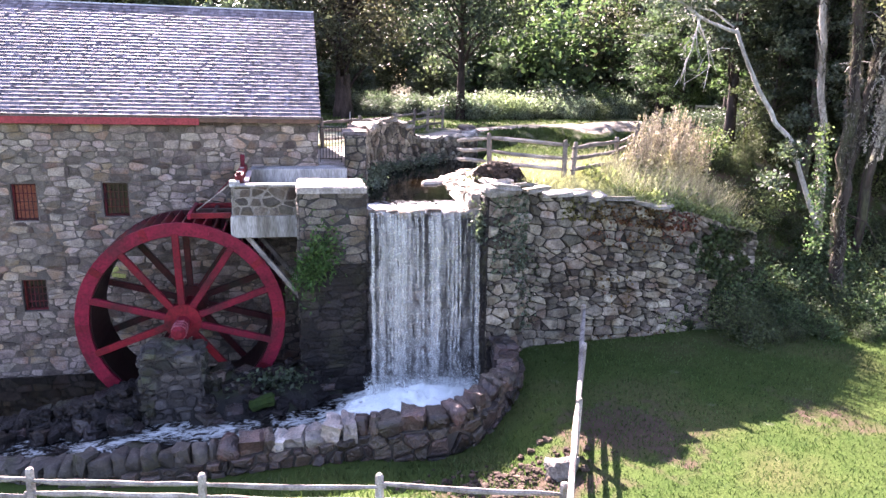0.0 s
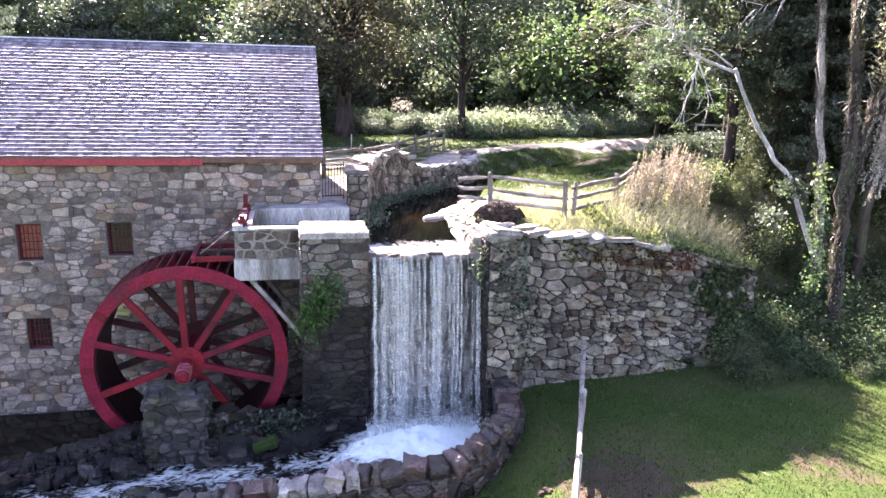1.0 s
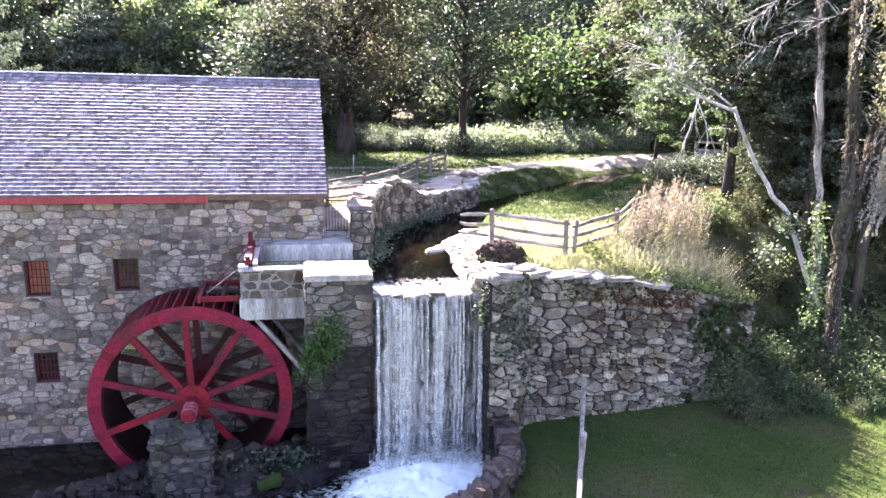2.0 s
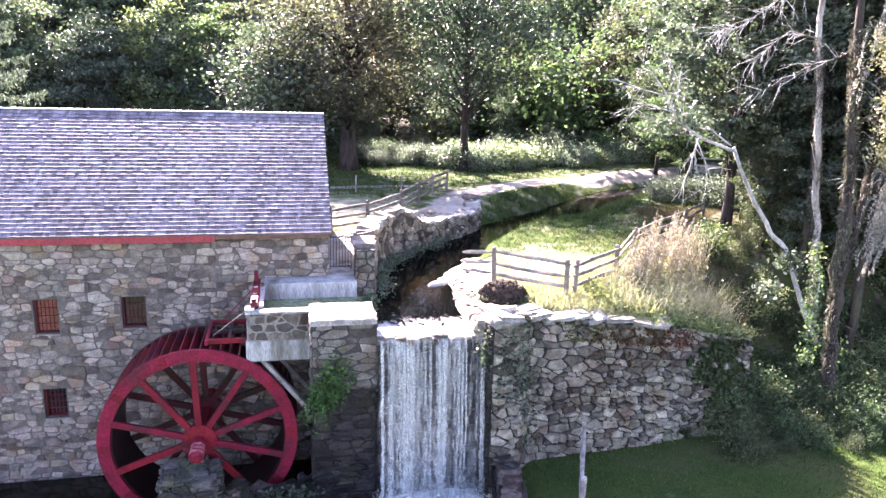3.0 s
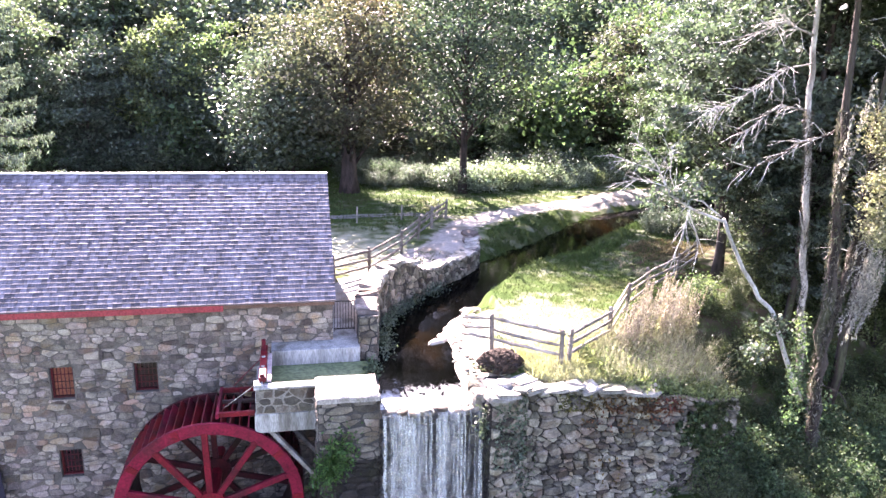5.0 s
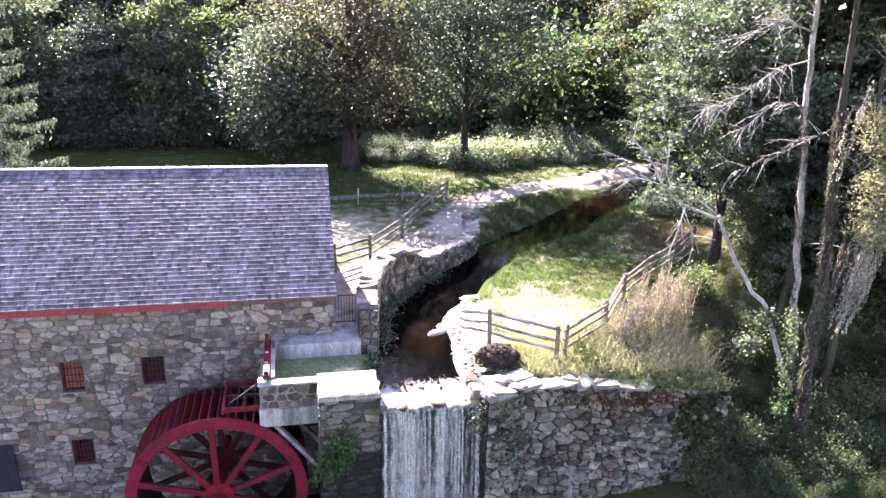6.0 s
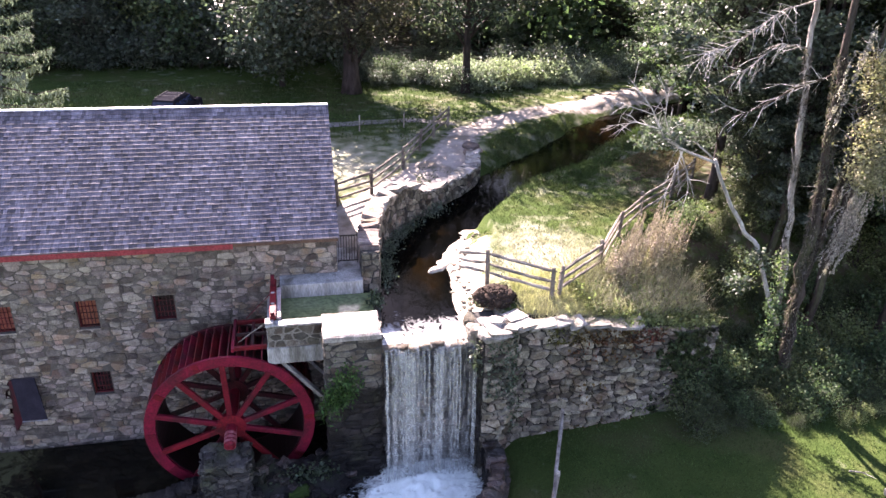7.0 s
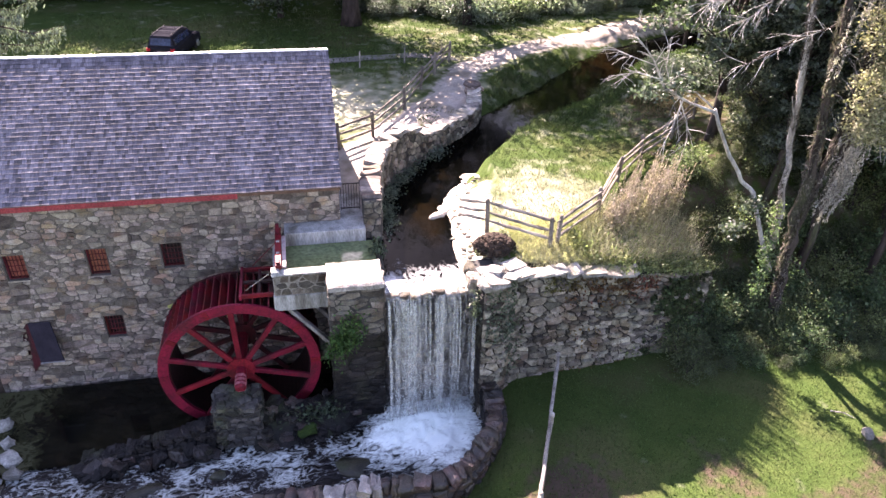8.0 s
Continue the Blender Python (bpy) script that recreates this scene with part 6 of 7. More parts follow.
for k, x, y, s in ((2, 22.6, 26.6, 0.72), (1, 25.0, 25.0, 0.78), (2, 27.0, 23.6, 0.76), (2, 20.6, 24.9, 0.56), (0, 21.6, 23.8, 0.62), (3, 20.1, 27.0, 1.0), (3, 22.6, 24.6, 1.05), (3, 23.4, 30.4, 1.05), (3, 25.4, 27.6, 1.2), (3, 26.0, 36.5, 1.1), (1, 24.8, 27.0, 1.1), (1, 27, 22.5, 1.15), (1, 25, 33, 1.1), (0, 28.5, 27, 1.2), (2, 29, 19.5, 1.1), (1, 28, 37, 1.1), (2, 32, 32, 1.2),
                   (1, 31, 23, 1.1), (1, 33, 41, 1.2), (1, 27, 43, 1.0), (2, 33, 17.5, 1.1), (1, 30.5, 48, 1.2), (2, 27.5, 47.5, 0.9), (2, 31, 37, 1.5), (1, 36, 31, 1.55), (2, 35, 24, 1.45), (1, 39, 38, 1.6), (2, 37, 18, 1.4)):
    tagged(place(NEAR[k], x, y, s, rng.uniform(0, 6.28)), group="trees on the right bank")

for x, y, k in ((21.6, 36.0, 0.5), (22.6, 35.4, 0.75), (23.8, 34.6, 0.8), (24.4, 33.0, 0.9), (22.4, 37.4, 0.6)):
    tagged(place(BUSHES[1], x, y, k, 4 * x), group="bushes that hang over the brook")
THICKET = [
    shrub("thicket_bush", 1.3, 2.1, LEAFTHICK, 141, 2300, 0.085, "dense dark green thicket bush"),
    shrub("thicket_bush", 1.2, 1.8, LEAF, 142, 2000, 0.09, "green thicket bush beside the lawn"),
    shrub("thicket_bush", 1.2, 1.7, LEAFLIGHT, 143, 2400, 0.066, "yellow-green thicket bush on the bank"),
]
rb = random.Random(88)
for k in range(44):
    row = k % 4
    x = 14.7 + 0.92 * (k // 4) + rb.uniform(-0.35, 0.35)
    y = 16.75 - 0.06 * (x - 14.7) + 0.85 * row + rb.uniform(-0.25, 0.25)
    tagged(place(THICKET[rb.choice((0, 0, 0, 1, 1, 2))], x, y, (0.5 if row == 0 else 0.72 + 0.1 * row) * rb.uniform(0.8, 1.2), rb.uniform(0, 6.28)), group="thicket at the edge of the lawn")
for x, y in ((16.6, 20.0), (17.4, 20.6), (18.0, 21.6), (18.6, 20.4), (17.2, 21.9), (18.9, 22.6), (19.6, 21.6)):
    tagged(place(THICKET[0], x, y, rb.uniform(0.75, 1.0), rb.uniform(0, 6.28)), group="thicket at the edge of the lawn")
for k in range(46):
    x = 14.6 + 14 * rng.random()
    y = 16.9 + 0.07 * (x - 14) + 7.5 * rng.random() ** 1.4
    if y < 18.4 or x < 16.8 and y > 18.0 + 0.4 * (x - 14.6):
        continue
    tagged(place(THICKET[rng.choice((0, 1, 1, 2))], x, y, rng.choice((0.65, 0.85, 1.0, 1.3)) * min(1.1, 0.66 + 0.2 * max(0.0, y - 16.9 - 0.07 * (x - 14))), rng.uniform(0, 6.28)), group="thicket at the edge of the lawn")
for k in range(26):
    x = 15.5 + 10 * rng.random()
    y = 23.5 + (x - 15.5) * 0.6 + rng.uniform(-1.2, 2.0)
    if y < 27.2 + (x - 18) * 1.0 - 0.5 or x > 19:
        tagged(place(THICKET[0], x + 0.8, y - 0.8, rng.uniform(0.5, 0.75) if x < 20 else rng.uniform(0.7, 1.1), rng.uniform(0, 6.28)), group="thicket behind the bank fence")


def bare_tree(name, lines, bark, label, seed, twigs=0, category="tree", twig_len=0.7, sides=10, slim=1.0):
    """A leafless trunk from plan lines of (x, y, z, radius), with thin twigs."""
    r2 = random.Random(seed)
    e = thing(name, lines[0][0][:3], label, category)
    first = True
    pieces = []
    for ln in lines:
        pts = []
        for a, b in zip(ln, ln[1:]):
            for t in (0, 0.33, 0.66):
                p = Vector(a[:3]).lerp(Vector(b[:3]), t)
                j = (a[3] * 0.5) if t else 0
                pts.append((p + Vector((r2.uniform(-j, j), r2.uniform(-j, j), 0)), a[3] + (b[3] - a[3]) * t))
        pts.append((Vector(ln[-1][:3]), ln[-1][3]))
        v, f = tube([p for p, r in pts], [r * slim for p, r in pts], sides if first else 6, 0.16, r2)
        raw("trunk" if first else "branch", v, f, bark, e, smooth=True)
        run = sum((b[0] - a[0]).length for a, b in zip(pts, pts[1:]))
        for k in range(0 if first or run < 1.6 else int(twigs * run / 4)):
            i = r2.randrange(len(pts) // 4, len(pts) - 1)
            p, r = pts[i][0].lerp(pts[i + 1][0], r2.random()), pts[i][1]
            d = (pts[i + 1][0] - pts[i][0]).normalized() + Vector((r2.gauss(0, 0.6), r2.gauss(0, 0.6), r2.gauss(-0.1, 0.6)))
            size = twig_len * r2.uniform(0.4, 1.3)
            q = p + d.normalized() * size * 0.5
            d2 = d + Vector((r2.gauss(0, 0.4), r2.gauss(0, 0.4), r2.gauss(-0.35, 0.3)))
            q2 = q + d2.normalized() * size * 0.5
            pieces.append(tube([p, q, q2], [max(0.01, min(0.016, r * 0.4)), 0.008, 0.003], 4, 0, r2))
            q3 = q + (d2 + Vector((r2.gauss(0, 0.7), r2.gauss(0, 0.7), r2.gauss(0, 0.6)))).normalized() * size * 0.4
            pieces.append(tube([q, q3], [0.007, 0.003], 4, 0, r2))
        first = False
    if pieces:
        v, f = join(pieces)
        tagged(raw("twig_mass", v, f, DEADWOOD, e), kind="stuff")
    return e


bare_tree("leaning_dead_tree", [
    [(19.0, 19.2, 2.6, 0.13), (17.7, 19.8, 5.9, 0.11), (17.0, 19.8, 6.5, 0.11), (16.24, 19.8, 7.55, 0.10), (15.2, 19.8, 9.4, 0.09)],
    [(15.2, 19.8, 9.3, 0.085), (14.3, 20.0, 9.6, 0.075), (13.2, 20.0, 10.2, 0.05), (12.6, 20.0, 11.2, 0.035), (11.6, 20.1, 12.3, 0.012)],
    [(15.1, 19.8, 9.45, 0.05), (14.5, 20.1, 9.95, 0.04), (13.8, 20.2, 10.05, 0.012)],
    [(14.0, 20.0, 9.7, 0.04), (13.75, 19.9, 8.7, 0.03), (13.4, 19.8, 7.7, 0.012)],
    [(13.9, 20.0, 9.7, 0.035), (14.3, 19.9, 8.9, 0.025), (14.4, 19.8, 8.2, 0.012)],
    [(13.6, 20.0, 9.9, 0.035), (13.3, 20.3, 10.8, 0.02), (13.4, 20.5, 11.8, 0.008)],
    [(13.0, 20.0, 10.5, 0.03), (12.2, 20.2, 10.7, 0.02), (11.3, 20.5, 10.5, 0.008)],
    [(12.7, 20.0, 11.0, 0.03), (12.0, 20.4, 11.2, 0.02), (11.2, 20.7, 11.5, 0.008)],
], DEADWOOD, "pale leaning dead tree with a broken top", 51, 22, twig_len=0.9, slim=0.68)
bare_tree("pale_trunk_tree", [
    [(20.1, 20.8, 2.6, 0.24), (19.7, 20.8, 5.5, 0.21), (19.3, 20.8, 8.5, 0.19), (19.0, 20.8, 10.6, 0.18), (18.6, 20.8, 13.0, 0.17), (18.4, 20.8, 15.0, 0.15), (18.0, 20.9, 22.0, 0.09)],
    [(19.25, 20.7, 8.4, 0.06), (18.9, 20.5, 8.9, 0.05), (18.6, 20.4, 9.5, 0.03)],
    [(18.5, 20.8, 14.6, 0.06), (16.73, 20.0, 14.4, 0.045), (15.0, 20.0, 13.2, 0.025), (14.2, 20.0, 13.0, 0.01)],
    [(18.4, 20.8, 15.5, 0.07), (16.9, 20.4, 15.9, 0.04), (14.8, 20.2, 15.2, 0.015)],
    [(18.6, 20.8, 13.0, 0.05), (17.3, 20.6, 13.2, 0.03), (16.0, 20.6, 12.2, 0.012)],
    [(18.3, 20.8, 16.2, 0.05), (17.0, 20.4, 17.2, 0.03), (15.3, 20.2, 17.0, 0.012)],
], BARKPALE, "tall pale bare trunk with dead branches", 52, 46, twig_len=1.0, slim=0.6)
bare_tree("vine_tree", [
    [(19.3, 18.6, 0.8, 0.33), (18.95, 18.6, 3.5, 0.27), (18.88, 18.6, 6.4, 0.25), (18.75, 18.6, 8.7, 0.22), (18.45, 18.6, 11.0, 0.2), (18.2, 18.6, 13.2, 0.18), (17.9, 18.7, 20.0, 0.1)],
    [(18.95, 18.6, 4.6, 0.2), (19.25, 18.5, 6.9, 0.17), (19.45, 18.5, 9.0, 0.16), (19.6, 18.6, 11.5, 0.14), (19.5, 18.6, 13.3, 0.12), (19.7, 18.7, 20.0, 0.06)],
    [(18.5, 18.7, 12.8, 0.08), (18.07, 19.0, 12.35, 0.07), (17.08, 19.0, 12.08, 0.05), (16.0, 19.0, 11.5, 0.035), (15.0, 19.0, 11.1, 0.012)],
    [(19.4, 18.4, 9.0, 0.06), (20.2, 18.1, 9.9, 0.045), (20.9, 18.0, 10.6, 0.02)],
    [(19.6, 18.5, 9.6, 0.05), (20.4, 18.0, 9.0, 0.04), (21.2, 17.9, 8.2, 0.012)],
    [(18.9, 18.4, 4.9, 0.05), (18.5, 18.1, 5.4, 0.035), (18.3, 18.0, 5.0, 0.012)],
    [(19.1, 18.4, 3.6, 0.04), (19.6, 18.1, 3.4, 0.03), (20.0, 17.9, 2.7, 0.01)],
], BARKRED, "tall leaning vine-hung trees with reddish bark", 53, 26, twig_len=1.0, slim=0.64)
for k, (x, y) in enumerate(((20.9, 23.2), (22.2, 21.4), (24.4, 19.8), (21.6, 20.6), (23.0, 23.0))):
    bare_tree("background_trunk", [[(x, y, 1.5, 0.16), (x + 0.3, y, 6, 0.14), (x + 0.1 + 0.3 * k % 2, y + 0.2, 12, 0.11), (x + 0.4, y, 20, 0.06)]], BARKRED, "brown leaning trunk in the thicket", 60 + k, 4)

# unseen crowns added to the tall trunks, high over the bank, to shade it
rg = np.random.default_rng(70)
for tall in [o for o in bpy.data.objects if o.parent is None and o.name.split(".")[0] in ("vine_tree", "background_trunk")]:
    x, y, z = tall.matrix_basis.translation
    B = ball_points(46, rg, 0.3) * np.array([4.2, 3.6, 2.4]) + np.array([x + 0.2, y, 19.2])
    C = np.repeat(B, 60, 0) + rg.normal(size=(46 * 60, 3)) * np.array([0.7, 0.7, 0.35])
    quads("crown", leaves(C[C[:, 2] > 16.3], 0.26, rg, 0.35), LEAFSHADE, tall)

# hanging vines, ivy, weeds: uncountable leaves
rg = np.random.default_rng(71)


def stuff(name, C, size, leaf, label, category, flat=0.0, long=1.6, droop=0.0):
    return tagged(quads(name, leaves(np.asarray(C), size, rg, flat, long, droop), leaf), label, category, kind="stuff")


C = []
for k in range(90):
    top = k % 9 == 0
    x, z = (rg.normal(18.5, 0.3), rg.uniform(11.5, 14.5)) if top else (rg.normal(20.0, 0.22), rg.uniform(7.2, 8.9))
    L = rg.uniform(0.8, 2.4)
    n = int(40 * L)
    t = rg.random(n)
    yv = 18.2 + rg.normal(0, 0.15)
    C.append(np.stack([x + rg.normal(0, 0.022, n) - 0.16 * L * t ** 2 + 0.04 * np.sin(9 * t + k), yv + rg.normal(0, 0.022, n), z - L * t], 1))
stuff("hanging_vines", np.concatenate(C), 0.03, leaf_mat("dead_vine", (0.46, 0.41, 0.38), (0.34, 0.30, 0.27), None, 0.3), "dry greyish vines that hang from the trunks", "vines", 0, 4.0, 1.5)
n = 800
zz = rg.uniform(2.4, 6.6, n)
C = np.stack([17.75 - 0.06 * zz + rg.normal(0, 0.16, n), 17.9 + rg.normal(0, 0.15, n), zz], 1)
stuff("trunk_ivy", C, 0.075, LEAF, "yellow-green climbing leaves on a trunk", "vines")
C = []
for k in range(76):
    c = np.array([rg.uniform(19.2, 23.4), rg.uniform(17.4, 18.4), rg.uniform(8.6, 13.3)])
    C.append(c + rg.normal(size=(420, 3)) * np.array([0.36, 0.3, 0.22]))
stuff("autumn_leaves", np.concatenate(C), 0.065, leaf_mat("leaf_tan", (0.37, 0.335, 0.22), (0.28, 0.27, 0.16), None, 0.4), "tan autumn leaves on a branch", "leaves", 0.3)
SAPLING = [
    broadleaf("sapling", 6.5, 1.7, 0.8, 0.07, LEAFTHICK, BARK, 151, 70, 75, 0.13, "dark leafy sapling in the thicket", spread=0.55),
    broadleaf("sapling", 7.5, 1.8, 0.8, 0.08, LEAFTHICK, BARK, 152, 75, 75, 0.13, "grey-green leafy sapling in the thicket", spread=0.55),
]
for k in range(26):
    x = rng.uniform(15.6, 27)
    y = rng.uniform(20.8, 25.5) + 0.25 * (x - 15.6)
    if x < 21.0:
        x, y = x + 5, y + 1.5
    tagged(place(SAPLING[k % 2], x, y, rng.uniform(0.5, 0.75) if x < 24 else rng.uniform(0.85, 1.25), rng.uniform(0, 6.28)), group="saplings in the thicket")


def on_dam(n, u0, u1, v0, v1, out=0.08):
    res = []
    for k in range(n):
        u, w = rg.uniform(u0, u1), rg.uniform(v0, v1)
        res.append(tuple(dam_map(u, w, 0.05 + abs(rg.normal(0, out)))))
    return np.array(res)


ivy = np.concatenate([on_dam(4200, 7.0, 9.0, 0.9, 5.5), on_dam(2000, 8.9, 10.6, 1.5, 5.6)])
ivy = np.array([p for p in ivy if bumps(p[0], p[2], 0.9, 88) + 0.5 * bumps(p[0], p[2], 2.6, 89) > 0.28 - 0.4 * smooth(13.0, 15.0, p[0])])
stuff("corner_ivy", ivy, 0.10, IVY, "dark ivy over the corner of the dam wall", "ivy")
stuff("wall_creeper", np.concatenate([on_dam(800, 2.6, 7.2, 5.0, 5.65), on_dam(260, 3.4, 6.8, 4.2, 5.2), on_dam(60, 3.8, 5.0, 2.0, 3.4), on_dam(90, 3.5, 6.5, 0.9, 1.3)]), 0.07, leaf_mat("russet_creeper", (0.13, 0.045, 0.03), (0.10, 0.10, 0.03), None, 0.3), "russet creeper below the capstones", "creeper")
n = 1400
C = np.stack([rg.normal(1.82, 0.3, n), 17.5 - np.abs(rg.normal(0, 0.14, n)), np.zeros(n)], 1)
C[:, 2] = 2.85 + rg.normal(0, 0.38, n) + 0.7 * (C[:, 0] - 1.95)
stuff("pier_fern", C, 0.06, leaf_mat("fern_green", (0.05, 0.115, 0.035), (0.075, 0.14, 0.045), None, 0.4), "bright green fern on the side of the pier", "fern", 0, 2.4, 0.8)
n = 500
C = np.stack([rg.normal(0.6, 0.5, n), 17.6 + rg.normal(0, 0.15, n), -0.7 + rg.normal(0, 0.16, n)], 1)
stuff("tailrace_fern", C, 0.10, LEAFDARK, "dark fern between the wheel and the pool", "fern")
C = np.stack([rg.normal(3.3, 0.14, 260), rg.normal(20.3, 0.2, 260), rg.normal(4.4, 0.15, 260)], 1)
stuff("trough_bush", C, 0.08, LEAFDARK, "small dark bush at the end of the trough", "bush")
C = np.concatenate([np.stack([rg.normal(6.3, 0.1, 300), rg.normal(17.2, 0.15, 300), rg.normal(3.7, 0.25, 300)], 1), on_dam(700, 0.1, 1.3, 3.4, 5.6, 0.06), on_dam(260, 0.8, 1.9, 1.6, 4.2, 0.04)])
stuff("spray_weeds", C, 0.07, LEAFGREY, "pale weeds beside the waterfall", "weeds")


def blades(P, h, w, bend, rng):
    """Grass blades: narrow kinked quads that stand at the points P."""
    n = len(P)
    a = rng.uniform(0, 6.28, n)
    s = np.stack([np.cos(a), np.sin(a), np.zeros(n)], 1) * w / 2
    hh = h * rng.uniform(0.5, 1.4, n)
    tip = P + np.stack([rng.normal(0, bend, n) * hh, rng.normal(0, bend, n) * hh, hh], 1)
    return np.stack([P - s, P + s, tip + s * 0.25, tip - s * 0.25], 1)


def grown(n, box4, keep=None):
    x0, x1, y0, y1 = box4
    out = []
    while len(out) < n:
        x, y = rg.uniform(x0, x1), rg.uniform(y0, y1)
        if keep is None or keep(x, y):
            out.append((x, y, ground_z(x, y) - 0.01))
    return np.array(out)


def off_path(x, y):
    return to_line(x, y, PATHLINE)[0] > 1.7 and not (2 < x < 8 and y < 30)


def outside_pool(x, y):
    return not (x < 7.4 and y > float(np.interp(x, POOL_LINE[:, 0], POOL_LINE[:, 1])) - 0.55) and y < float(np.interp(x, [7, 13, 14, 30], [17.3, 17.6, 17.0, 16.6]))


tagged(quads("lawn_grass", blades(grown(26000, (4.5, 24, 8.5, 17.7), outside_pool), 0.07, 0.03, 0.4, rg), GRASSBLADE), "short mown green grass on the lawn", "grass", kind="stuff")
tagged(quads("front_grass", blades(grown(5000, (-7, 6, 9.5, 13.2), outside_pool), 0.14, 0.03, 0.5, rg), GRASSBLADE), "rough grass by the stream fence", "grass", kind="stuff")
tagged(quads("green_field_grass", blades(grown(11000, (6.6, 20, 21, 33), lambda x, y: to_line(x, y, BROOK)[0] > to_line(x, y, BROOK)[1] + (1.5 if y < 25 else 0.4) and straw(x, y) + 0.2 * bumps(x, y, 0.9, 3) < 0.3), 0.10, 0.035, 0.5, rg), GRASSBLADE), "green grass on the upper field", "grass", kind="stuff")
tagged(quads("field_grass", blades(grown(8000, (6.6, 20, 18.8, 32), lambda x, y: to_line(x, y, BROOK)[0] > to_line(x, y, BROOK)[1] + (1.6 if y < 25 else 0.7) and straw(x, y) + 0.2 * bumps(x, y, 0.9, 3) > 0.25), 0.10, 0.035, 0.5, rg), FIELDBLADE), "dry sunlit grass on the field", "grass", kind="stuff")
tagged(quads("brook_bank_grass", blades(grown(12000, (8, 28, 29, 48), lambda x, y: 0.1 < to_line(x, y, BROOK)[0] - to_line(x, y, BROOK)[1] < 2.8 and bumps(x, y, 0.8, 51) + 0.6 * bumps(x, y, 2.4, 53) > -0.15 and off_path(x, y) and not (x < 10.9 and y < 35)), 0.2, 0.04, 0.7, rg), GRASSBLADE), "long grass on the banks of the brook", "grass", kind="stuff")
tagged(quads("far_grass", blades(grown(14000, (-14, 24, 33, 52), lambda x, y: to_line(x, y, BROOK)[0] > 3 and off_path(x, y) and straw(x, y) < 0.3), 0.14, 0.06, 0.5, rg), GRASSBLADE), "rough shaded grass round the far path", "grass", kind="stuff")
thatch = grown(9000, (17.6, 23.6, 28.6, 35.2), lambda x, y: (x - 20.8) ** 2 / 6.2 + (y - 31.8) ** 2 / 6.5 + 0.5 * bumps(x, y, 0.9, 61) < 1 and y > 27.9 + 0.96 * (x - 18.5))
tagged(quads("brown_thatch", blades(thatch, 0.08, 0.035, 0.6, rg), leaf_mat("thatch_blade", (0.13, 0.098, 0.064), (0.18, 0.138, 0.09), (0.11, 0.115, 0.062), 0.3, 0.8, 0.5, 0.05)), "worn brown dead grass on the field", "grass", kind="stuff")
weedy = grown(4200, (10.8, 16.2, 18.0, 21.4), lambda x, y: y > 17.9 + 0.5 * max(0, x - 12.8))
tagged(quads("bank_grass", blades(grown(14000, (8.2, 15.9, 17.9, 21.0), lambda x, y: y > 17.9 + 0.45 * max(0, x - 12.8)), 0.26, 0.018, 0.7, rg), leaf_mat("bank_blade", (0.26, 0.28, 0.12), (0.36, 0.35, 0.19), (0.43, 0.39, 0.26), 0.5, 0.8, 0.5, 0.05)), "long pale green grass on the dam", "grass", kind="stuff")
tagged(quads("bank_weeds", blades(weedy, 0.7, 0.016, 0.5, rg), DRYGRASS), "dry tangled weeds on top of the dam wall", "weeds", kind="stuff")
stuff("bank_herbs", grown(3600, (10.2, 16.4, 17.7, 20.2), lambda x, y: y > 17.65 + 0.5 * max(0, x - 12.8) and bumps(x, y, 1.3, 71) > -0.12) + np.abs(rg.normal(0, 0.24, (3600, 1))) * np.array([0, 0, 1]) + rg.normal(0, 0.1, (3600, 3)), 0.075, LEAFLIGHT, "yellow-green herbs along the top of the wall", "weeds")
for at, n, r in (((17.5, 19.4, 5.6), 260, 0.26), ((16.9, 19.5, 4.6), 160, 0.3),  ((13.6, 20.1, 10.3), 380, 0.38), ((12.9, 20.3, 10.0), 220, 0.3)):
    stuff("leaf_spray", np.array(at) + rg.normal(0, r, (n, 3)) * np.array([1, 0.7, 0.6]), 0.10, LEAFGREY, "spray of pale leaves on a dead limb", "leaves", 0.2)
C = []
for k in range(3600):
    u = rg.uniform(5.6, 10.4)
    p = dam_map(u, 5.72, rg.uniform(-0.95, 0.12))
    C.append((p.x, p.y, p.z + abs(rg.normal(0, 0.16)) - (0.25 * rg.random() if rg.random() < 0.2 else 0)))
stuff("wall_top_herbs", np.array(C) + rg.normal(0, 0.05, (3600, 3)), 0.075, LEAFLIGHT, "yellow-green herbs that hang over the end of the dam", "weeds")
P = np.array([tuple(dam_map(rg.uniform(2.4, 10.4), 5.72, rg.uniform(-1.0, 0.0))) for k in range(2600)])
tagged(quads("wall_top_grass", blades(P, 0.28, 0.016, 0.8, rg), FIELDBLADE), "dry grass between the capstones", "grass", kind="stuff")
# dry creepers that cling to the trunks
C = []
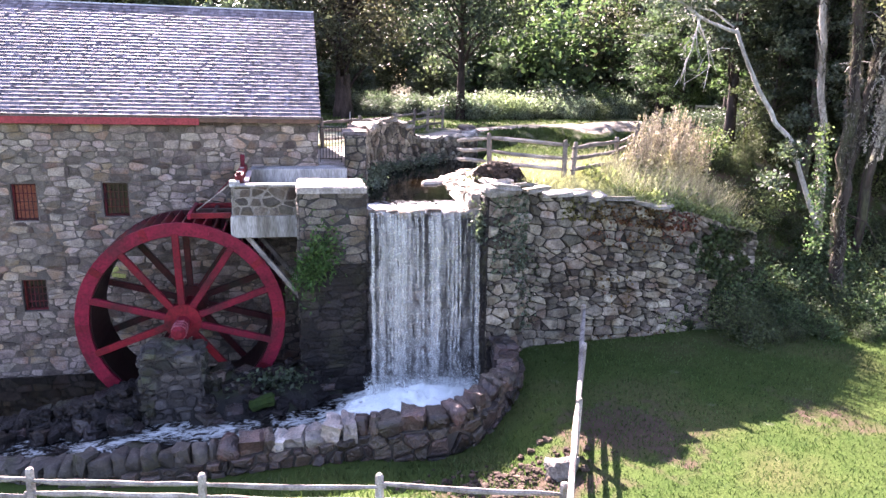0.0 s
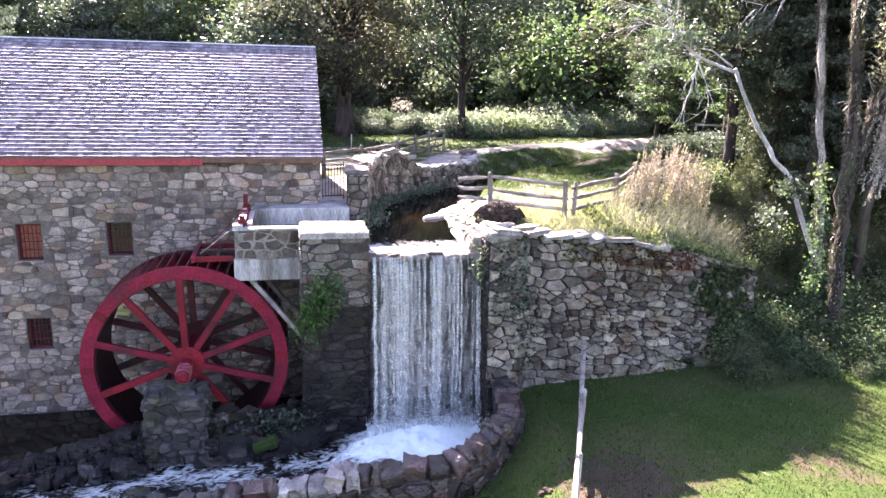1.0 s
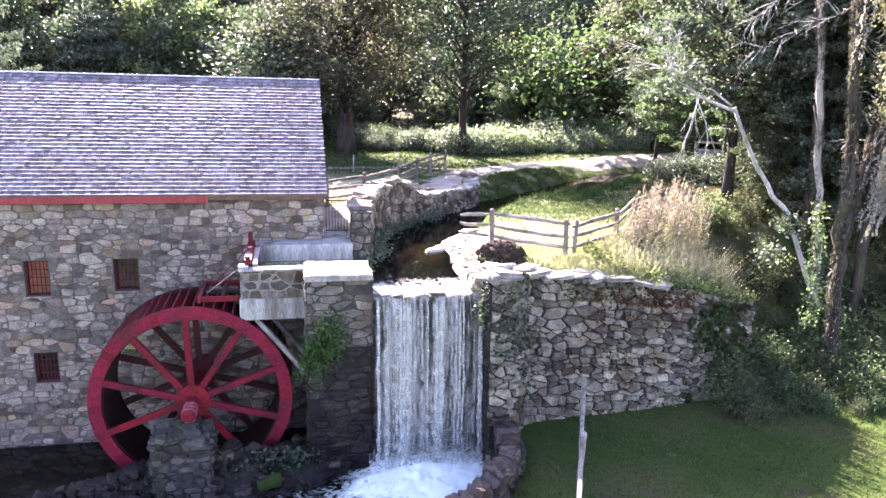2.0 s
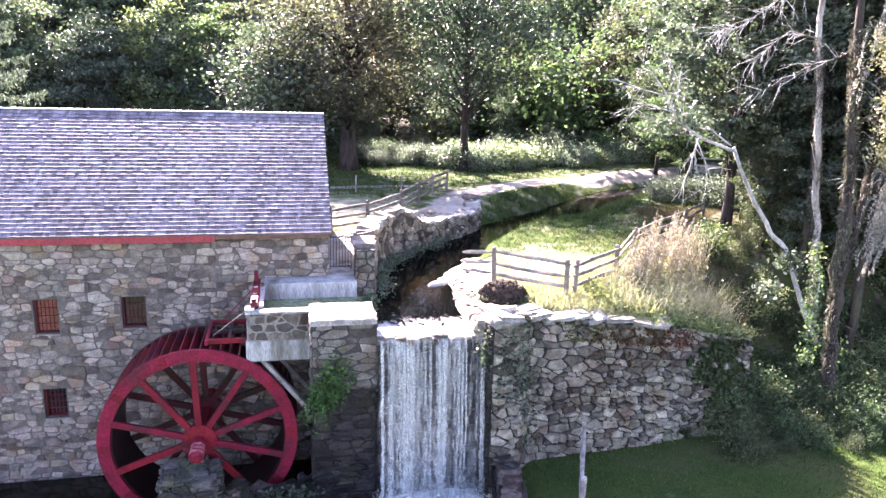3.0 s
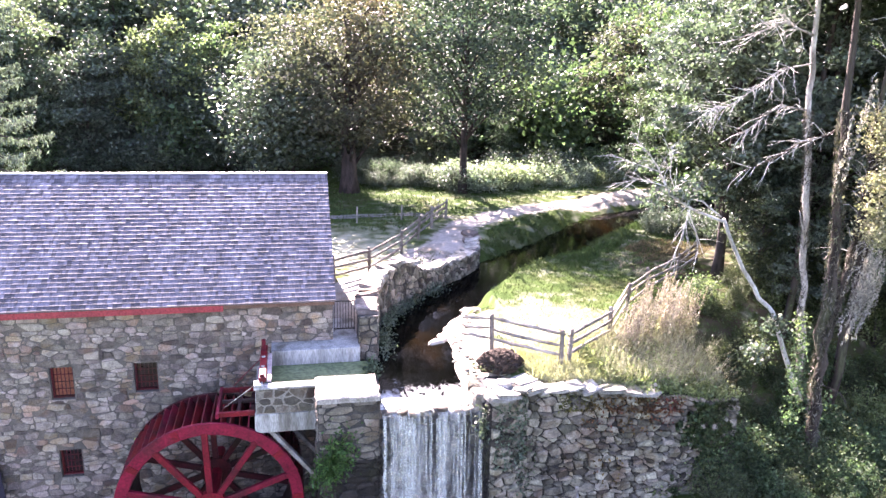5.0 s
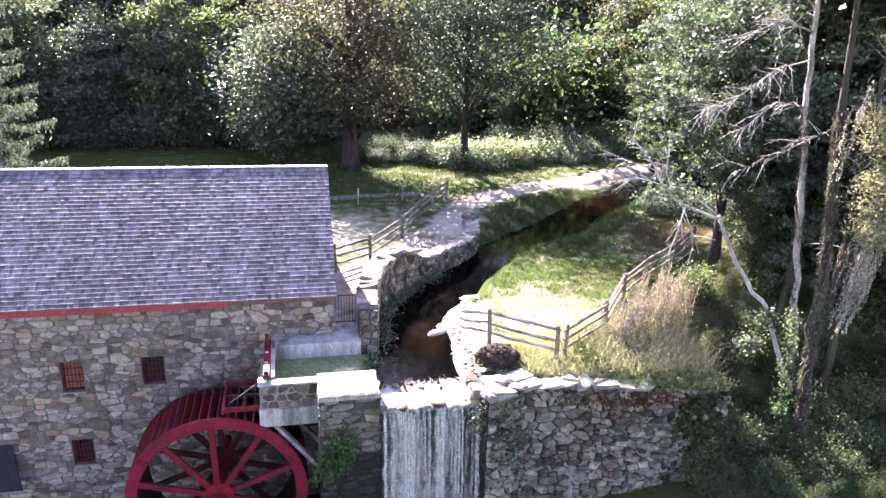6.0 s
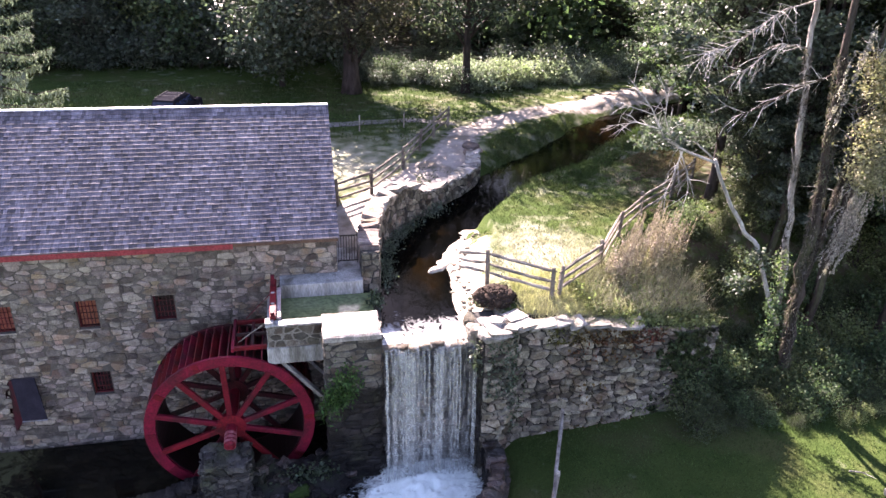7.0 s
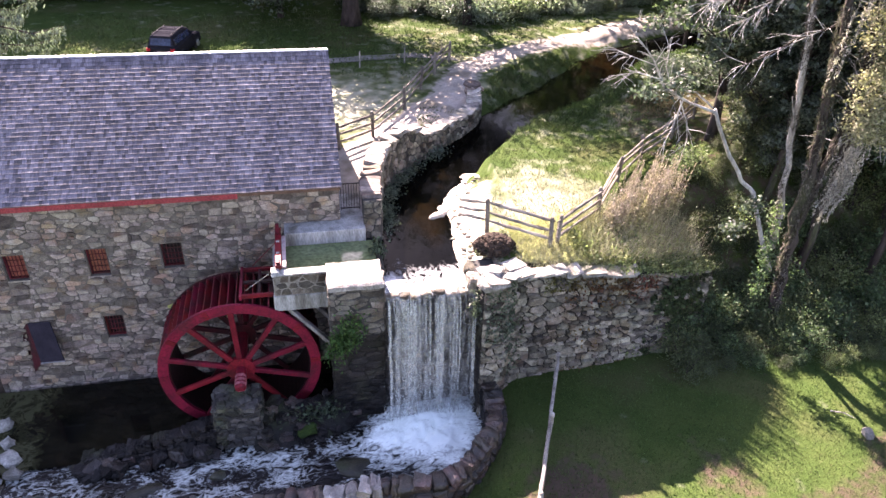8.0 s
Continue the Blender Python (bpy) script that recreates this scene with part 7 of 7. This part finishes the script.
for line, r in (([(19.3, 18.6, 1.0), (18.95, 18.6, 3.5), (18.88, 18.6, 6.4), (18.75, 18.6, 8.7), (18.45, 18.6, 11.0), (18.2, 18.6, 13.2)], 0.16), ([(18.95, 18.6, 4.6), (19.25, 18.5, 6.9), (19.45, 18.5, 9.0), (19.6, 18.6, 11.5), (19.5, 18.6, 13.3)], 0.11),
                ([(20.1, 20.8, 3.0), (19.7, 20.8, 5.5), (19.3, 20.8, 8.5), (19.0, 20.8, 10.6), (18.6, 20.8, 13.0)], 0.11)):
    for a, b in zip(line, line[1:]):
        n = 420
        t = rg.random((n, 1))
        an = rg.uniform(0, 6.28, n)
        C.append(np.array(a) + (np.array(b) - np.array(a)) * t + np.stack([np.cos(an), np.sin(an), 0 * an], 1) * (r * rg.uniform(0.85, 1.5, n))[:, None])
stuff("trunk_creepers", np.concatenate(C), 0.032, leaf_mat("dry_creeper", (0.085, 0.072, 0.06), (0.14, 0.125, 0.105), (0.06, 0.08, 0.035), 0.2), "dry creepers that cling to the leaning trunks", "vines", 0, 7.0, 1.6)
# weeds at the foot of the parapet, pebbles on the shore
C = []
for k in range(36):
    u = rg.uniform(0.3, 9.0)
    x, y, nx, ny = para_at(u)
    h = rg.uniform(0.15, 0.5)
    C.append(np.array([x + nx * rg.uniform(0.1, 0.4), y + ny * rg.uniform(0.15, 0.55), 4.06 + h * 0.5]) + rg.normal(size=(90, 3)) * np.array([0.2, 0.2, h * 0.4]))
stuff("parapet_weeds", np.concatenate(C), 0.06, LEAFGREY, "dark weeds at the foot of the parapet", "weeds")
S = []
r3 = random.Random(77)
for k in range(500):
    x, y = r3.uniform(4.8, 9.0), r3.uniform(18.9, 26.0)
    d, w = to_line(x, y, BROOK)
    if abs(d - w - 0.25) > 0.5 * r3.random() or x < 5.2 + 0.16 * (y - 20):
        continue
    q = r3.choice((0.05, 0.06, 0.08, 0.11, 0.16))
    S.append(boulder((x, y, max(WATER_TOP - 0.02, ground_z(x, y)) + q * 0.12), q, q * r3.uniform(0.7, 1.3), q * 0.5, r3, ball=0.85, lumps=0.3))
v, f = join(S)
tagged(raw("shore_pebbles", v, f, STONE_DAM), "pale pebbles along the edge of the brook", "pebbles", kind="stuff")
# tall dry plumes by the fence, over a tangle of dry weeds
S, C, D = [], [], []
for k in range(26):
    t = (k + rg.uniform(0.1, 0.9)) / 26
    x = 11.7 + 4.3 * t
    y = 19.9 + 2.3 * t + rg.normal(0, 0.35)
    for i in range(5 if k % 3 else 8):
        p = np.array([x + rg.normal(0, 0.16), y + rg.normal(0, 0.16), 0.0])
        p[2] = ground_z(p[0], p[1]) - 0.02
        h = rg.uniform(1.5, 2.5) * (1 - 0.25 * abs(t - 0.5))
        q = p + np.array([0.16 * h + rg.normal(0, 0.06), rg.normal(0, 0.08), h])
        S.append(tube([tuple(p), tuple((p + q) / 2 + np.array([-0.03, 0, 0])), tuple(q)], [0.012, 0.010, 0.004], 4))
        m = int(70 * h / 2)
        u = rg.uniform(0.35, 1.03, m)[:, None]
        C.append(p + (q - p) * u + rg.normal(0, 1, (m, 3)) * (0.075 * (1.12 - u)) + np.array([-0.03, 0, 0]) * np.sin(u * 3.1))
        m = 24
        u = rg.uniform(0.02, 0.45, m)[:, None]
        D.append(p + (q - p) * u + rg.normal(0, 0.1, (m, 3)))
v, f = join(S)
tagged(raw("dry_stalks", v, f, DRYGRASS), "tall dry brown stalks on the bank", "weeds", kind="stuff")
stuff("seed_heads", np.concatenate(C), 0.032, leaf_mat("pinkish_seed", (0.35, 0.275, 0.25), (0.25, 0.20, 0.175), None, 0.35), "pinkish dry seed heads on tall stalks", "weeds", 0, 3.0, 1.2)
stuff("stalk_leaves", np.concatenate(D), 0.05, leaf_mat("dull_stalk_leaf", (0.22, 0.205, 0.12), (0.31, 0.275, 0.19), None, 0.35), "withered leaves round the foot of the stalks", "weeds", 0, 3.4, 0.6)

# ---- parked car ----
car = thing("car", (-6.0, 42.9, 4.8), "dark grey sport utility car parked on the grass", "car")
CARPAINT = mat("dark_car_paint", (0.016, 0.016, 0.02), (0.02, 0.02, 0.025), 2, 30, 0.5, 0.0, spec=0.0)
CARGLASS = mat("car_glass", (0.02, 0.03, 0.06), (0.03, 0.04, 0.08), 2, 10, 0.08, 0.0, spec=0.5)
REDLENS = mat("red_lens", (0.45, 0.02, 0.03), (0.4, 0.02, 0.03), 5, 20, 0.2, 0.0)
RUBBER = mat("tyre_rubber", (0.02, 0.02, 0.02), (0.03, 0.03, 0.03), 5, 40, 0.8, 0.2)
RAILGREY = mat("grey_roof_rail", (0.045, 0.045, 0.05), (0.035, 0.035, 0.04), 5, 40, 0.9, 0.0, spec=0.05)
CHROME = mat("pale_metal", (0.5, 0.5, 0.52), (0.42, 0.42, 0.44), 5, 40, 0.35, 0.0, metal=0.8)
CM = Matrix.Translation((-6.0, 43.3, ground_z(-6.0, 43.3))) @ Matrix.Rotation(radians(-15), 4, "Z") @ Matrix.Scale(0.9, 4)


def loft(sections):
    """A body from cross sections (y, [(half width, z), ...])."""
    bm = bmesh.new()
    rows = []
    for y, prof in sections:
        rows.append([bm.verts.new(CM @ Vector((s * w, y, z))) for w, z, s in [(w, z, 1) for w, z in prof] + [(w, z, -1) for w, z in prof[::-1]]])
    k = len(rows[0])
    for a, b in zip(rows, rows[1:]):
        for i in range(k):
            j = (i + 1) % k
            bm.faces.new((a[i], a[j], b[j], b[i]))
    bm.faces.new(rows[0])
    bm.faces.new(rows[-1][::-1])
    return bm


body = part("body", loft([(-2.36, [(0.78, 0.42), (0.86, 0.62), (0.86, 0.95), (0.80, 1.02)]), (-2.2, [(0.90, 0.32), (0.95, 0.6), (0.94, 1.0), (0.88, 1.08)]), (1.0, [(0.92, 0.30), (0.96, 0.6), (0.95, 1.0), (0.90, 1.08)]),
                          (1.3, [(0.92, 0.30), (0.95, 0.6), (0.93, 0.98), (0.86, 1.06)]), (2.2, [(0.88, 0.32), (0.92, 0.55), (0.88, 0.85), (0.78, 0.92)]), (2.4, [(0.74, 0.42), (0.78, 0.55), (0.76, 0.75), (0.68, 0.80)])]), CARPAINT, car, smooth=False)
cabin = part("cabin", loft([(-2.28, [(0.84, 1.0), (0.84, 1.06), (0.80, 1.1)]), (-2.0, [(0.86, 1.04), (0.72, 1.62), (0.66, 1.70)]), (0.1, [(0.86, 1.04), (0.72, 1.66), (0.66, 1.74)]), (0.5, [(0.86, 1.04), (0.74, 1.56), (0.66, 1.64)]), (1.25, [(0.84, 1.0), (0.84, 1.04), (0.8, 1.07)])]), CARPAINT, car)


def carbox(name, x0, x1, y0, y1, z0, z1, m, parent, label="", bevel=0.01, tilt=None):
    mm = CM if tilt is None else CM @ tilt
    return part(name, box(x0, x1, y0, y1, z0, z1, bevel, m=mm), m, parent, label)


back = Matrix.Translation((0, -2.16, 1.36)) @ Matrix.Rotation(radians(-25), 4, "X")
carbox("rear_window", -0.66, 0.66, -0.02, 0.02, -0.22, 0.24, CARGLASS, cabin, "", 0.01, back)
for s in (1, -1):
    side = Matrix.Translation((s * 0.80, 0, 1.34)) @ Matrix.Rotation(radians(s * -14), 4, "Y")
    for y0, y1 in ((-1.9, -1.15), (-1.05, -0.3), (-0.2, 0.45)):
        carbox("side_window", -0.02, 0.02, y0, y1, -0.19, 0.19, CARGLASS, cabin, "", 0.01, side)
    carbox("tail_light", s * 0.78 - 0.14, s * 0.78 + 0.12, -2.37, -2.25, 0.80, 1.0, REDLENS, body, "red tail light", 0.02)
    carbox("roof_rail", s * 0.60 - 0.025, s * 0.60 + 0.025, -1.9, 0.2, 1.76, 1.80, RAILGREY, cabin, "dark roof rail", 0.008)
    carbox("mirror", s * 1.02 - 0.09, s * 1.02 + 0.09, 0.62, 0.74, 1.05, 1.2, CARPAINT, body, "", 0.03)
    for y in (-1.4, 1.42):
        tyre = part("wheel", box(s * 0.86 - 0.12, s * 0.86 + 0.12, y - 0.36, y + 0.36, 0.0, 0.72, 0.10, m=CM), RUBBER, car)
        bm = bmesh.new()
        bmesh.ops.create_cone(bm, cap_ends=True, segments=20, radius1=0.24, radius2=0.22, depth=0.04, matrix=CM @ Matrix.Translation((s * 0.985, y, 0.36)) @ Matrix.Rotation(radians(90), 4, "Y"))
        part("rim", bm, CHROME, tyre, "pale alloy rim")
carbox("bumper", -0.88, 0.88, -2.44, -2.3, 0.42, 0.62, CARPAINT, body, "", 0.03)
carbox("number_plate", -0.24, 0.24, -2.40, -2.365, 0.68, 0.82, CHROME, body, "blank pale number plate", 0.004)
carbox("cross_bar", -0.58, 0.58, -1.3, -1.24, 1.80, 1.83, RAILGREY, cabin)
carbox("cross_bar", -0.58, 0.58, -0.5, -0.44, 1.80, 1.83, RAILGREY, cabin)

lay_pieces()
